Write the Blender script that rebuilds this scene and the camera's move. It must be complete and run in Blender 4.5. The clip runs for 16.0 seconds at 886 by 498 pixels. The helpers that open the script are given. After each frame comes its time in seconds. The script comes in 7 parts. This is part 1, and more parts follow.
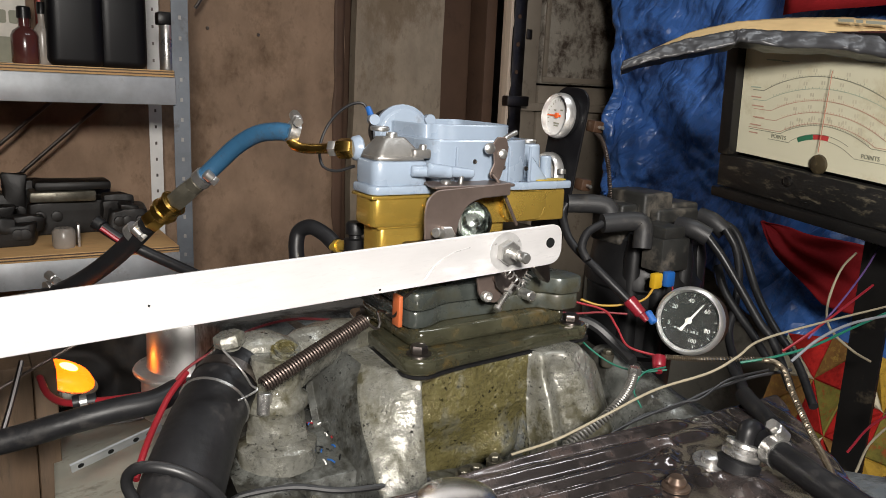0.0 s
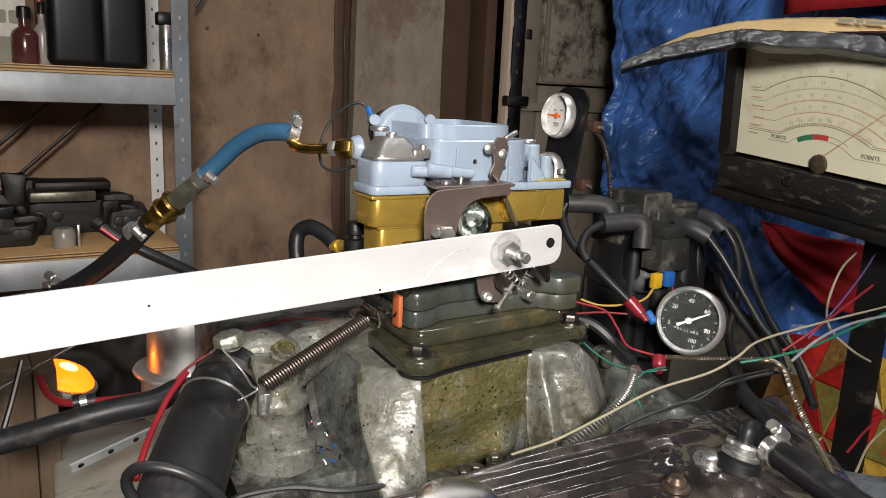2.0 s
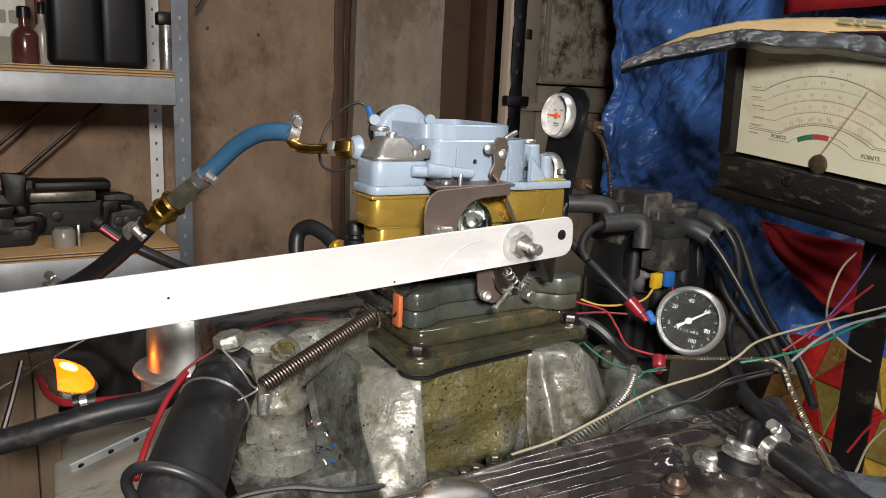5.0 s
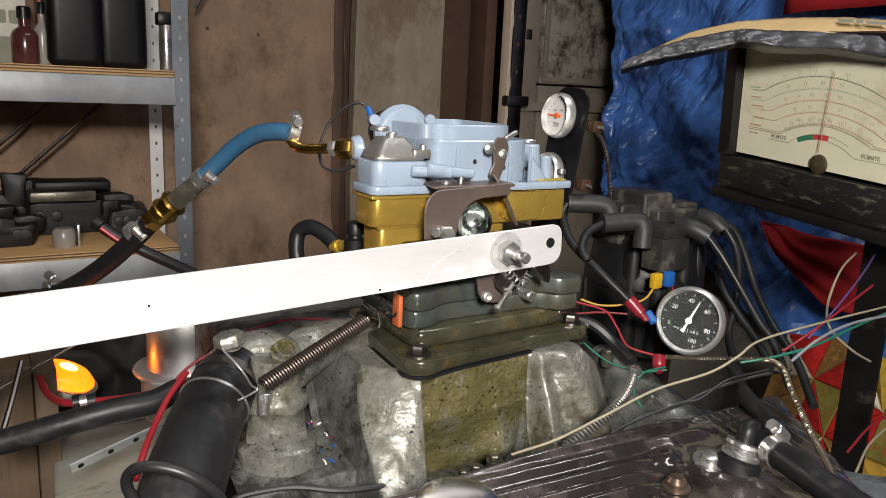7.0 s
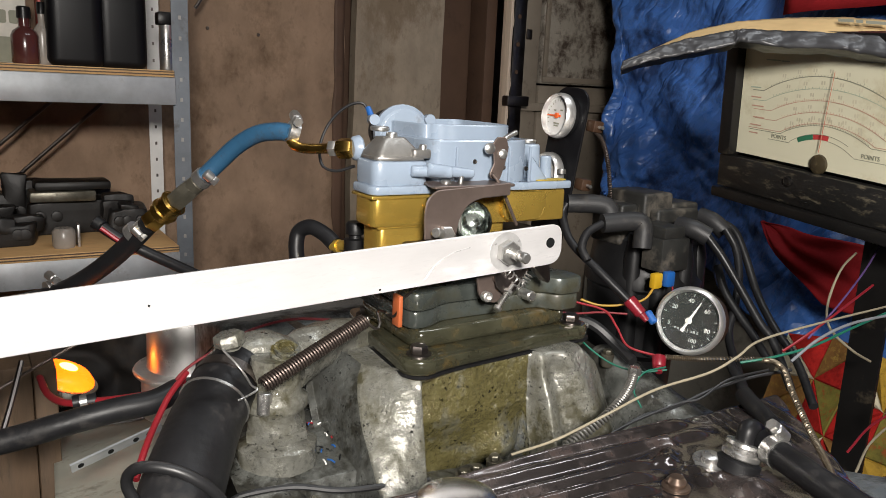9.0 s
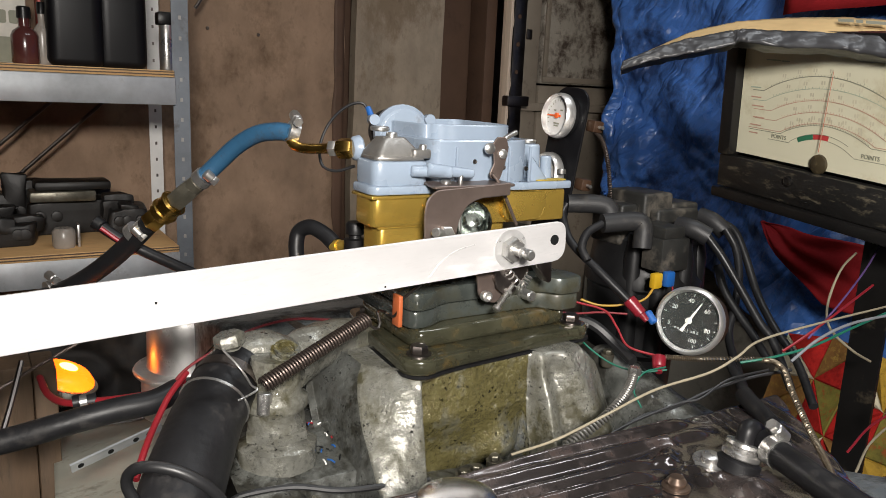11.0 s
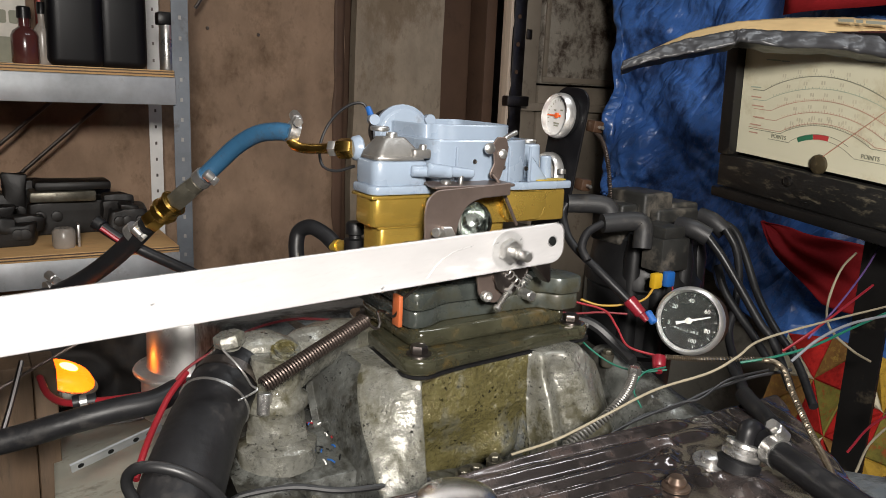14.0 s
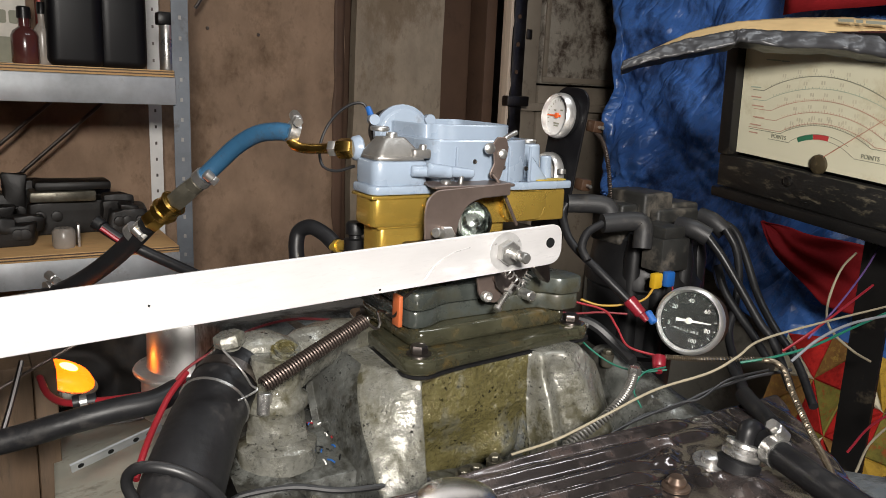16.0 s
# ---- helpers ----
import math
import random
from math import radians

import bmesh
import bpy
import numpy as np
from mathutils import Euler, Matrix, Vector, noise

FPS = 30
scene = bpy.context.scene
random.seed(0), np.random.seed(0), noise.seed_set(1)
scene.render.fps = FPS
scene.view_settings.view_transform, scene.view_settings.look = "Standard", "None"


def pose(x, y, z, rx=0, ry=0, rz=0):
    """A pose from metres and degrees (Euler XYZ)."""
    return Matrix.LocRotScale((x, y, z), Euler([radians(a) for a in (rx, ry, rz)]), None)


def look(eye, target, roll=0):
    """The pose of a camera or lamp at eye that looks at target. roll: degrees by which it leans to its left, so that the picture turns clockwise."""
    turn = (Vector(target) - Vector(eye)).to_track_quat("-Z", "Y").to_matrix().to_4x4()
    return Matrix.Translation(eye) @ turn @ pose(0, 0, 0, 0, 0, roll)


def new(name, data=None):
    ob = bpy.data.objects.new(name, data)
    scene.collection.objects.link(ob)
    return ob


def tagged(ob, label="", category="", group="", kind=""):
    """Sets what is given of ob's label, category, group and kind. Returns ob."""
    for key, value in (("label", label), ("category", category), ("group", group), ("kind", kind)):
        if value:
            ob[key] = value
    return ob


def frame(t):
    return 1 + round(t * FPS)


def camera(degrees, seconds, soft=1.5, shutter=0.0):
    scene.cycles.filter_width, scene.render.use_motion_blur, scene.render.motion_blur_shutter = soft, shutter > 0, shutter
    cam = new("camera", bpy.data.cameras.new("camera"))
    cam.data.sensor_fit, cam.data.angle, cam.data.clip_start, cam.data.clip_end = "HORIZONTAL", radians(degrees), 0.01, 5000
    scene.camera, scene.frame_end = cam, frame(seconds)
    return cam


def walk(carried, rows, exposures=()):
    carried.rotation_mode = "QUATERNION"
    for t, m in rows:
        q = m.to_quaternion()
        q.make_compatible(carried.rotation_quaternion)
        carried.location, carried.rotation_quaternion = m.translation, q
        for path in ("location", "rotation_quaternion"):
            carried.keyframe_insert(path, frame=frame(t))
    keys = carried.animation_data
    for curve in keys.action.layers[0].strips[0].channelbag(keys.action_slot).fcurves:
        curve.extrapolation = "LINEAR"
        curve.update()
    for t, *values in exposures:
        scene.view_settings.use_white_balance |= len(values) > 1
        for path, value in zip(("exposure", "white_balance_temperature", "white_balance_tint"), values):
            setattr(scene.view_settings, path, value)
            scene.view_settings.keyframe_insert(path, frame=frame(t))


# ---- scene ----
cam = camera(60, 16.0, soft=0.6, shutter=0.8)
EYE = (0.0, 0.0, 1.45)
LOOK_AT = (0.51834, 0.829519, 1.242088)
walk(cam, [(0.0, look(EYE, LOOK_AT, 2.6)), (16.0, look(EYE, LOOK_AT, 2.6))])

# ---- light: a dim garage, one bright work lamp high behind the camera and a tube lamp on the ceiling ----
world = bpy.data.worlds.new("garage_air")
scene.world = world
world.use_nodes = True
world.node_tree.nodes["Background"].inputs[0].default_value = (0.02, 0.022, 0.026, 1)
world.node_tree.nodes["Background"].inputs[1].default_value = 0.12
scene.view_settings.exposure = 0.0


def area_lamp(name, eye, target, w, h, watts, color, spread=180):
    data = bpy.data.lights.new(name, "AREA")
    data.shape, data.size, data.size_y, data.energy, data.color = "RECTANGLE", w, h, watts, color
    data.spread = radians(spread)
    ob = new(name, data)
    ob.matrix_world = look(eye, target)
    return ob


area_lamp("work_light", (-0.16, -0.50, 1.76), (0.50, 0.95, 1.18), 0.22, 0.16, 13.6, (1.0, 0.95, 0.89), 115)
area_lamp("tube_light", (0.75, 0.35, 2.56), (0.75, 0.351, 0.0), 1.2, 0.12, 7.5, (0.93, 0.97, 1.0))


# ---- mesh helpers ----
ORIGIN = {}


def box(bm, lo, hi, bev=0.0, seg=2):
    v = bmesh.ops.create_cube(bm, size=1)["verts"]
    for p in v:
        p.co = Vector(((lo[0] + hi[0]) / 2 + p.co.x * (hi[0] - lo[0]), (lo[1] + hi[1]) / 2 + p.co.y * (hi[1] - lo[1]),
                       (lo[2] + hi[2]) / 2 + p.co.z * (hi[2] - lo[2])))
    if bev:
        e = {k for p in v for k in p.link_edges}
        bmesh.ops.bevel(bm, geom=list(e), offset=bev, segments=seg, profile=0.5, affect="EDGES")


def slab(bm, pts, axis, c0, c1, bev=0.0, seg=2):
    """A polygon drawn in the plane across an axis, pulled from c0 to c1 along it."""
    def put(a, b, c):
        return {"x": (c, a, b), "y": (a, c, b), "z": (a, b, c)}[axis]
    lo = [bm.verts.new(put(a, b, c0)) for a, b in pts]
    hi = [bm.verts.new(put(a, b, c1)) for a, b in pts]
    n = len(pts)
    faces = [bm.faces.new(lo[::-1]), bm.faces.new(hi)]
    faces += [bm.faces.new((lo[i], lo[(i + 1) % n], hi[(i + 1) % n], hi[i])) for i in range(n)]
    bmesh.ops.recalc_face_normals(bm, faces=faces)
    if bev:
        e = set(faces[0].edges) | set(faces[1].edges)
        bmesh.ops.bevel(bm, geom=list(e), offset=bev, segments=seg, profile=0.5, affect="EDGES")


def rounded(pts, r, n=5):
    """The polygon with its corners rounded; r is one radius or one for each corner."""
    out = []
    for i, p in enumerate(pts):
        p, a, b = Vector(p), Vector(pts[i - 1]), Vector(pts[(i + 1) % len(pts)])
        k = r[i] if isinstance(r, (list, tuple)) else r
        if k <= 0:
            out.append(tuple(p))
            continue
        ua, ub = (a - p), (b - p)
        ka, kb = min(k, ua.length * 0.49), min(k, ub.length * 0.49)
        s, e = p + ua.normalized() * ka, p + ub.normalized() * kb
        for j in range(n + 1):
            t = j / n
            out.append(tuple(s * (1 - t) ** 2 + p * 2 * t * (1 - t) + e * t ** 2))
    return out


def axes(direction):
    return Vector(direction).to_track_quat("Z", "Y").to_matrix()


def lathe(bm, profile, at, direction, seg=28, turn=0.0, squash=1.0):
    """Rings (radius, height) round an axis that starts at a point."""
    m, at = axes(direction), Vector(at)
    rings = []
    for r, h in profile:
        if r <= 1e-6:
            rings.append([bm.verts.new(at + m @ Vector((0, 0, h)))])
        else:
            rings.append([bm.verts.new(at + m @ Vector((r * math.cos(turn + math.tau * k / seg), squash * r * math.sin(turn + math.tau * k / seg), h))) for k in range(seg)])
    made = []
    for a, b in zip(rings, rings[1:]):
        for k in range(seg):
            q = [a[k % len(a)], a[(k + 1) % len(a)], b[(k + 1) % len(b)], b[k % len(b)]]
            q = list(dict.fromkeys(q))
            if len(q) > 2:
                made.append(bm.faces.new(q))
    for r, side in ((rings[0], -1), (rings[-1], 1)):
        if len(r) > 2:
            made.append(bm.faces.new(r[::side]))
    bmesh.ops.recalc_face_normals(bm, faces=made)


def rod(bm, p0, p1, r0, r1=None, seg=16, bev=0.0):
    p0, p1 = Vector(p0), Vector(p1)
    h, r1 = (p1 - p0).length, r0 if r1 is None else r1
    prof = [(r0, 0), (r1, h)] if not bev else [(r0 - bev, 0), (r0, bev), (r1, h - bev), (r1 - bev, h)]
    lathe(bm, prof, p0, p1 - p0, seg)


def hexagon(bm, at, direction, r, h, turn=0.0):
    lathe(bm, [(r * 0.9, 0), (r, h * 0.12), (r, h * 0.85), (r * 0.88, h)], at, direction, 6, turn)


def curve_points(pts, step=6):
    p = [Vector(q) for q in pts]
    p = [p[0] * 2 - p[1]] + p + [p[-1] * 2 - p[-2]]
    out = []
    for i in range(1, len(p) - 2):
        for k in range(step):
            t = k / step
            a, b, c, d = p[i - 1], p[i], p[i + 1], p[i + 2]
            out.append(0.5 * (2 * b + (c - a) * t + (2 * a - 5 * b + 4 * c - d) * t * t + (3 * b - a - 3 * c + d) * t ** 3))
    return out + [p[-2]]


def tube(bm, pts, r, seg=10, step=6, wobble=0.0):
    """A hose or wire through the points, with closed ends. r: a radius, or one at each end."""
    path = curve_points(pts, step)
    n, rings, made = len(path), [], []
    side = (path[1] - path[0]).orthogonal().normalized()
    for i, p in enumerate(path):
        d = (path[min(i + 1, n - 1)] - path[max(i - 1, 0)]).normalized()
        side = (side - d * side.dot(d)).normalized()
        up = d.cross(side)
        k = (r if not isinstance(r, tuple) else r[0] + (r[1] - r[0]) * i / (n - 1)) * (1 + wobble * math.sin(i * 1.7))
        rings.append([bm.verts.new(p + side * (k * math.cos(math.tau * j / seg)) + up * (k * math.sin(math.tau * j / seg))) for j in range(seg)])
    for a, b in zip(rings, rings[1:]):
        made += [bm.faces.new((a[j], a[(j + 1) % seg], b[(j + 1) % seg], b[j])) for j in range(seg)]
    made += [bm.faces.new(rings[0][::-1]), bm.faces.new(rings[-1])]
    bmesh.ops.recalc_face_normals(bm, faces=made)


def coil(bm, pts, radius, wire, turns, seg=6, per=14):
    """A wire wound round a path."""
    path = curve_points(pts, 24)
    n = turns * per
    line = []
    side = (path[1] - path[0]).orthogonal().normalized()
    for i in range(n + 1):
        f = i / n * (len(path) - 1)
        k = min(int(f), len(path) - 2)
        p = path[k].lerp(path[k + 1], f - k)
        d = (path[k + 1] - path[k]).normalized()
        side = (side - d * side.dot(d)).normalized()
        up, a = d.cross(side), math.tau * i / per
        line.append(p + (side * math.cos(a) + up * math.sin(a)) * radius)
    tube(bm, line, wire, seg, 1)


def sheet(bm, corner, along, down, nu, nv, lift):
    """A grid over a parallelogram; lift(u, v) gives the offset of each point."""
    o, a, d = Vector(corner), Vector(along), Vector(down)
    rows = [[bm.verts.new(o + a * (i / nu) + d * (j / nv) + lift(i / nu, j / nv)) for i in range(nu + 1)] for j in range(nv + 1)]
    for j in range(nv):
        for i in range(nu):
            bm.faces.new((rows[j][i], rows[j][i + 1], rows[j + 1][i + 1], rows[j + 1][i]))


def thing(name, at, label, category, group="", kind=""):
    ob = tagged(new(name), label, category, group, kind)
    ob.empty_display_size = 0.02
    ob.location = at
    ORIGIN[ob] = Vector(at)
    return ob


def part(name, bm, material, parent=None, label="", sharp=40, local=False):
    """Links a bmesh, drawn in the place's own coordinates, as one mesh under a thing or part."""
    origin = ORIGIN[parent] if parent and not local else Vector((0, 0, 0))
    for v in bm.verts:
        v.co -= origin
    me = bpy.data.meshes.new(name)
    bm.to_mesh(me)
    bm.free()
    me.materials.append(material)
    me.polygons.foreach_set("use_smooth", [True] * len(me.polygons))
    me.set_sharp_from_angle(angle=radians(sharp))
    ob = new(name, me)
    if parent:
        ob.parent = parent
        ORIGIN[ob] = ORIGIN.get(parent, Vector((0, 0, 0)))
    if label:
        ob["label"] = label
    return ob


def setting(name, bm, material, label="", sharp=40):
    ob = part(name, bm, material, None, label, sharp)
    ORIGIN[ob] = Vector((0, 0, 0))
    return tagged(ob, kind="structure")


# ---- materials ----
def mat(name, base, rough=0.5, metal=0.0, var=0.15, scale=60.0, bump=0.1, dirt=None, amount=0.0, dirt_scale=14.0,
        coat=0.0, stretch=(1, 1, 1), random_value=0.0, spec=0.5, relief=0.002, speck=0.0, speck_scale=260.0, dots=0.0, dots_scale=240.0):
    m = bpy.data.materials.new(name)
    m.use_nodes = True
    t = m.node_tree
    bsdf = t.nodes["Principled BSDF"]

    def node(kind, **kw):
        n = t.nodes.new(kind)
        for k, v in kw.items():
            if k == "blend":
                n.data_type, n.blend_type = "RGBA", v
        return n

    def noise_at(s, detail=6.0, rough_n=0.6):
        n = node("ShaderNodeTexNoise")
        n.inputs["Scale"].default_value, n.inputs["Detail"].default_value, n.inputs["Roughness"].default_value = s, detail, rough_n
        t.links.new(mapping.outputs[0], n.inputs["Vector"])
        return n.outputs["Fac"]

    def ramp(src, a, b, lo, hi):
        n = node("ShaderNodeMapRange")
        for k, v in zip(("From Min", "From Max", "To Min", "To Max"), (a, b, lo, hi)):
            n.inputs[k].default_value = v
        t.links.new(src, n.inputs["Value"])
        return n.outputs[0]

    coord, mapping = node("ShaderNodeTexCoord"), node("ShaderNodeMapping")
    mapping.inputs["Scale"].default_value = stretch
    t.links.new(coord.outputs["Object"], mapping.inputs["Vector"])
    fine, broad = noise_at(scale), noise_at(scale * 0.13)
    mul = node("ShaderNodeMath")
    mul.operation = "ADD"
    t.links.new(ramp(fine, 0.3, 0.7, -var * 0.5, var * 0.5), mul.inputs[0])
    t.links.new(ramp(broad, 0.3, 0.7, 1 - var, 1 + var), mul.inputs[1])
    value = mul.outputs[0]
    if random_value:
        info, add = node("ShaderNodeObjectInfo"), node("ShaderNodeMath")
        add.operation = "MULTIPLY"
        t.links.new(ramp(info.outputs["Random"], 0, 1, 1 - random_value, 1 + random_value), add.inputs[0])
        t.links.new(value, add.inputs[1])
        value = add.outputs[0]
    tint = node("ShaderNodeVectorMath")
    tint.operation = "SCALE"
    tint.inputs[0].default_value = base
    t.links.new(value, tint.inputs["Scale"])
    color = tint.outputs[0]
    rough_src = ramp(broad, 0.3, 0.7, max(0.02, rough - 0.09), min(1, rough + 0.09))
    if dirt:
        mask = ramp(noise_at(dirt_scale, 8.0, 0.72), 0.62 - amount * 0.32, 0.70 - amount * 0.2, 0.0, min(1.0, 0.45 + amount))
        mix = node("ShaderNodeMix", blend="MIX")
        t.links.new(mask, mix.inputs["Factor"])
        t.links.new(color, mix.inputs["A"])
        mix.inputs["B"].default_value = (*dirt, 1)
        color = mix.outputs["Result"]
        for s in mix.outputs:
            if s.type == "RGBA":
                color = s
        for s in mix.inputs:
            if s.type == "RGBA" and s.name == "A":
                t.links.new(tint.outputs[0], s)
            if s.type == "RGBA" and s.name == "B":
                s.default_value = (*dirt, 1)
        add = node("ShaderNodeMath")
        add.operation, add.use_clamp = "ADD", True
        t.links.new(rough_src, add.inputs[0])
        t.links.new(ramp(mask, 0, 1, 0, 0.3), add.inputs[1])
        rough_src = add.outputs[0]
        if metal:
            t.links.new(ramp(mask, 0, 1, metal, 0), bsdf.inputs["Metallic"])
    if speck:
        # fine grime: small dark specks, denser in patches
        a, b, both = ramp(noise_at(speck_scale, 3.0, 0.6), 0.56, 0.66, 0, 1), ramp(noise_at(speck_scale * 0.09, 4.0, 0.6), 0.40, 0.62, 0.15, 1), node("ShaderNodeMath")
        both.operation = "MULTIPLY"
        t.links.new(a, both.inputs[0])
        t.links.new(b, both.inputs[1])
        dark = node("ShaderNodeVectorMath")
        dark.operation = "SCALE"
        t.links.new(color, dark.inputs[0])
        t.links.new(ramp(both.outputs[0], 0, 1, 1, 1 - speck), dark.inputs["Scale"])
        color = dark.outputs[0]
    if dots:
        # small round crumbs of black grease, gathered in patches
        warp = node("ShaderNodeVectorMath")
        warp.operation = "MULTIPLY_ADD"
        warp.inputs[1].default_value = (0.006, 0.006, 0.006)
        wob = node("ShaderNodeTexNoise")
        wob.inputs["Scale"].default_value = dots_scale * 1.3
        t.links.new(mapping.outputs[0], wob.inputs["Vector"])
        t.links.new(wob.outputs["Color"], warp.inputs[0])
        t.links.new(mapping.outputs[0], warp.inputs[2])
        cells, pick, a, b = node("ShaderNodeTexVoronoi"), node("ShaderNodeSeparateColor"), node("ShaderNodeMath"), node("ShaderNodeMath")
        cells.inputs["Scale"].default_value = dots_scale
        t.links.new(warp.outputs[0], cells.inputs["Vector"])
        t.links.new(cells.outputs["Color"], pick.inputs[0])
        a.operation = b.operation = "MULTIPLY"
        t.links.new(ramp(cells.outputs["Distance"], 0.26, 0.42, 1, 0), a.inputs[0])
        t.links.new(ramp(pick.outputs[0], 0.66, 0.70, 0, 1), a.inputs[1])
        t.links.new(a.outputs[0], b.inputs[0])
        t.links.new(ramp(noise_at(dots_scale * 0.10, 4.0, 0.6), 0.44, 0.56, 0.0, 1), b.inputs[1])
        black = node("ShaderNodeVectorMath")
        black.operation = "SCALE"
        t.links.new(color, black.inputs[0])
        t.links.new(ramp(b.outputs[0], 0, 1, 1, 1 - dots), black.inputs["Scale"])
        color = black.outputs[0]
    t.links.new(color, bsdf.inputs["Base Color"])
    t.links.new(rough_src, bsdf.inputs["Roughness"])
    bsdf.inputs["Metallic"].default_value = metal
    bsdf.inputs["Coat Weight"].default_value = coat
    bsdf.inputs["Specular IOR Level"].default_value = spec
    if bump:
        b = node("ShaderNodeBump")
        b.inputs["Strength"].default_value, b.inputs["Distance"].default_value = bump, relief
        t.links.new(fine, b.inputs["Height"])
        t.links.new(b.outputs[0], bsdf.inputs["Normal"])
    return m


def glowing(name, color, strength, base=(0.9, 0.35, 0.03)):
    m = mat(name, base, 0.25, bump=0)
    bsdf = m.node_tree.nodes["Principled BSDF"]
    bsdf.inputs["Emission Color"].default_value = (*color, 1)
    bsdf.inputs["Emission Strength"].default_value = strength
    return m


ALU = mat("dull_aluminium", (0.82, 0.805, 0.805), 0.42, 0.52, 0.06, 30, 0.03, stretch=(0.6, 1, 3), dirt=(0.50, 0.50, 0.505), amount=0.18, dirt_scale=14, speck=0.08, speck_scale=160)
STEEL = mat("zinc_steel", (0.56, 0.55, 0.53), 0.32, 0.9, 0.14, 200, 0.06, speck=0.4, speck_scale=400)
DARK_STEEL = mat("dark_steel", (0.16, 0.14, 0.13), 0.36, 1.0, 0.2, 150, 0.08)
BRONZE_STEEL = mat("brown_oxide_steel", (0.15, 0.115, 0.10), 0.42, 0.6, 0.1, 160, 0.06)
CHROME = mat("chrome", (0.86, 0.86, 0.86), 0.22, 1.0, 0.06, 80, 0.03, dirt=(0.1, 0.07, 0.05), amount=0.1)
BLUE_PAINT = mat("blue_grey_paint", (0.245, 0.300, 0.375), 0.28, 0.0, 0.06, 90, 0.04, coat=0.3, dirt=(0.10, 0.10, 0.11), amount=0.05, dirt_scale=30)
GOLD_PAINT = mat("gold_paint", (0.62, 0.415, 0.085), 0.27, 0.75, 0.06, 60, 0.03)
GREY_CAST = mat("grey_painted_cap", (0.26, 0.25, 0.235), 0.36, 0.7, 0.15, 180, 0.15)
BRASS = mat("brass", (0.60, 0.38, 0.10), 0.28, 1.0, 0.15, 120, 0.06)
RUBBER = mat("black_rubber", (0.009, 0.009, 0.010), 0.42, 0.0, 0.25, 120, 0.12, dirt=(0.045, 0.042, 0.04), amount=0.07, dirt_scale=40, spec=0.28)
HOSE = mat("ribbed_black_hose", (0.010, 0.010, 0.011), 0.40, 0.0, 0.45, 50, 0.3, dirt=(0.040, 0.037, 0.035), amount=0.20, dirt_scale=30, spec=0.3)
BLACK_PLASTIC = mat("black_plastic", (0.006, 0.006, 0.0065), 0.40, 0.0, 0.2, 120, 0.1, dirt=(0.045, 0.040, 0.034), amount=0.07, dirt_scale=45, spec=0.3)
BLUE_HOSE = mat("blue_hose", (0.022, 0.076, 0.145), 0.42, 0.0, 0.15, 120, 0.08, dirt=(0.035, 0.040, 0.048), amount=0.22, dirt_scale=40)
CAST = mat("dirty_cast_manifold", (0.235, 0.233, 0.205), 0.25, 0.45, 0.30, 90, 0.6, dirt=(0.045, 0.040, 0.018), amount=0.52, dirt_scale=13, speck=0.5, speck_scale=260, coat=0.25, relief=0.003, dots=0.96, dots_scale=330)
OLIVE_METAL = mat("dull_olive_metal", (0.135, 0.125, 0.098), 0.36, 0.7, 0.25, 120, 0.1, dirt=(0.05, 0.04, 0.025), amount=0.25, dirt_scale=60)
GREASY_CAST = mat("grease_black_casting", (0.135, 0.140, 0.130), 0.27, 0.35, 0.4, 80, 0.6, dirt=(0.020, 0.019, 0.014), amount=0.66, dirt_scale=22, speck=0.7, speck_scale=240, coat=0.4, dots=0.9, dots_scale=330)
CAST_GOLD = mat("cast_with_old_gold_paint", (0.120, 0.104, 0.040), 0.22, 0.3, 0.28, 260, 0.9, dirt=(0.082, 0.092, 0.100), amount=0.42, dirt_scale=17, speck=0.4, speck_scale=240, coat=0.3, relief=0.003, dots=0.95, dots_scale=300)
FLANGE = mat("oily_olive_flange", (0.050, 0.049, 0.031), 0.15, 0.25, 0.35, 60, 0.12, dirt=(0.085, 0.056, 0.016), amount=0.32, dirt_scale=26, speck=0.45, speck_scale=200, coat=0.7)
SPACER = mat("grey_green_cast_base", (0.070, 0.080, 0.073), 0.26, 0.35, 0.35, 60, 0.15, dirt=(0.038, 0.034, 0.016), amount=0.42, dirt_scale=18, speck=0.3, speck_scale=250, coat=0.4)
GREY_PAINT = mat("greasy_grey_paint", (0.15, 0.165, 0.165), 0.40, 0.2, 0.3, 70, 0.35, dirt=(0.022, 0.02, 0.017), amount=0.45, dirt_scale=24, speck=0.8)
COVER = mat("dirty_black_chrome_cover", (0.095, 0.082, 0.080), 0.15, 0.80, 0.35, 60, 0.25, dirt=(0.038, 0.022, 0.017), amount=0.42, dirt_scale=20, coat=0.7, speck=0.5, speck_scale=160)
WALL = mat("stained_beige_board", (0.292, 0.198, 0.135), 0.85, 0.0, 0.40, 14, 0.4, dirt=(0.135, 0.088, 0.056), amount=0.30, dirt_scale=3.4, spec=0.2, stretch=(1.0, 1, 0.7), speck=0.25, speck_scale=40, relief=0.006)
WALL_B = mat("grey_plaster_board", (0.32, 0.26, 0.195), 0.85, 0.0, 0.26, 18, 0.4, dirt=(0.19, 0.138, 0.092), amount=0.34, dirt_scale=5, spec=0.2, stretch=(1.3, 1, 0.8), speck=0.22, speck_scale=50, relief=0.005)
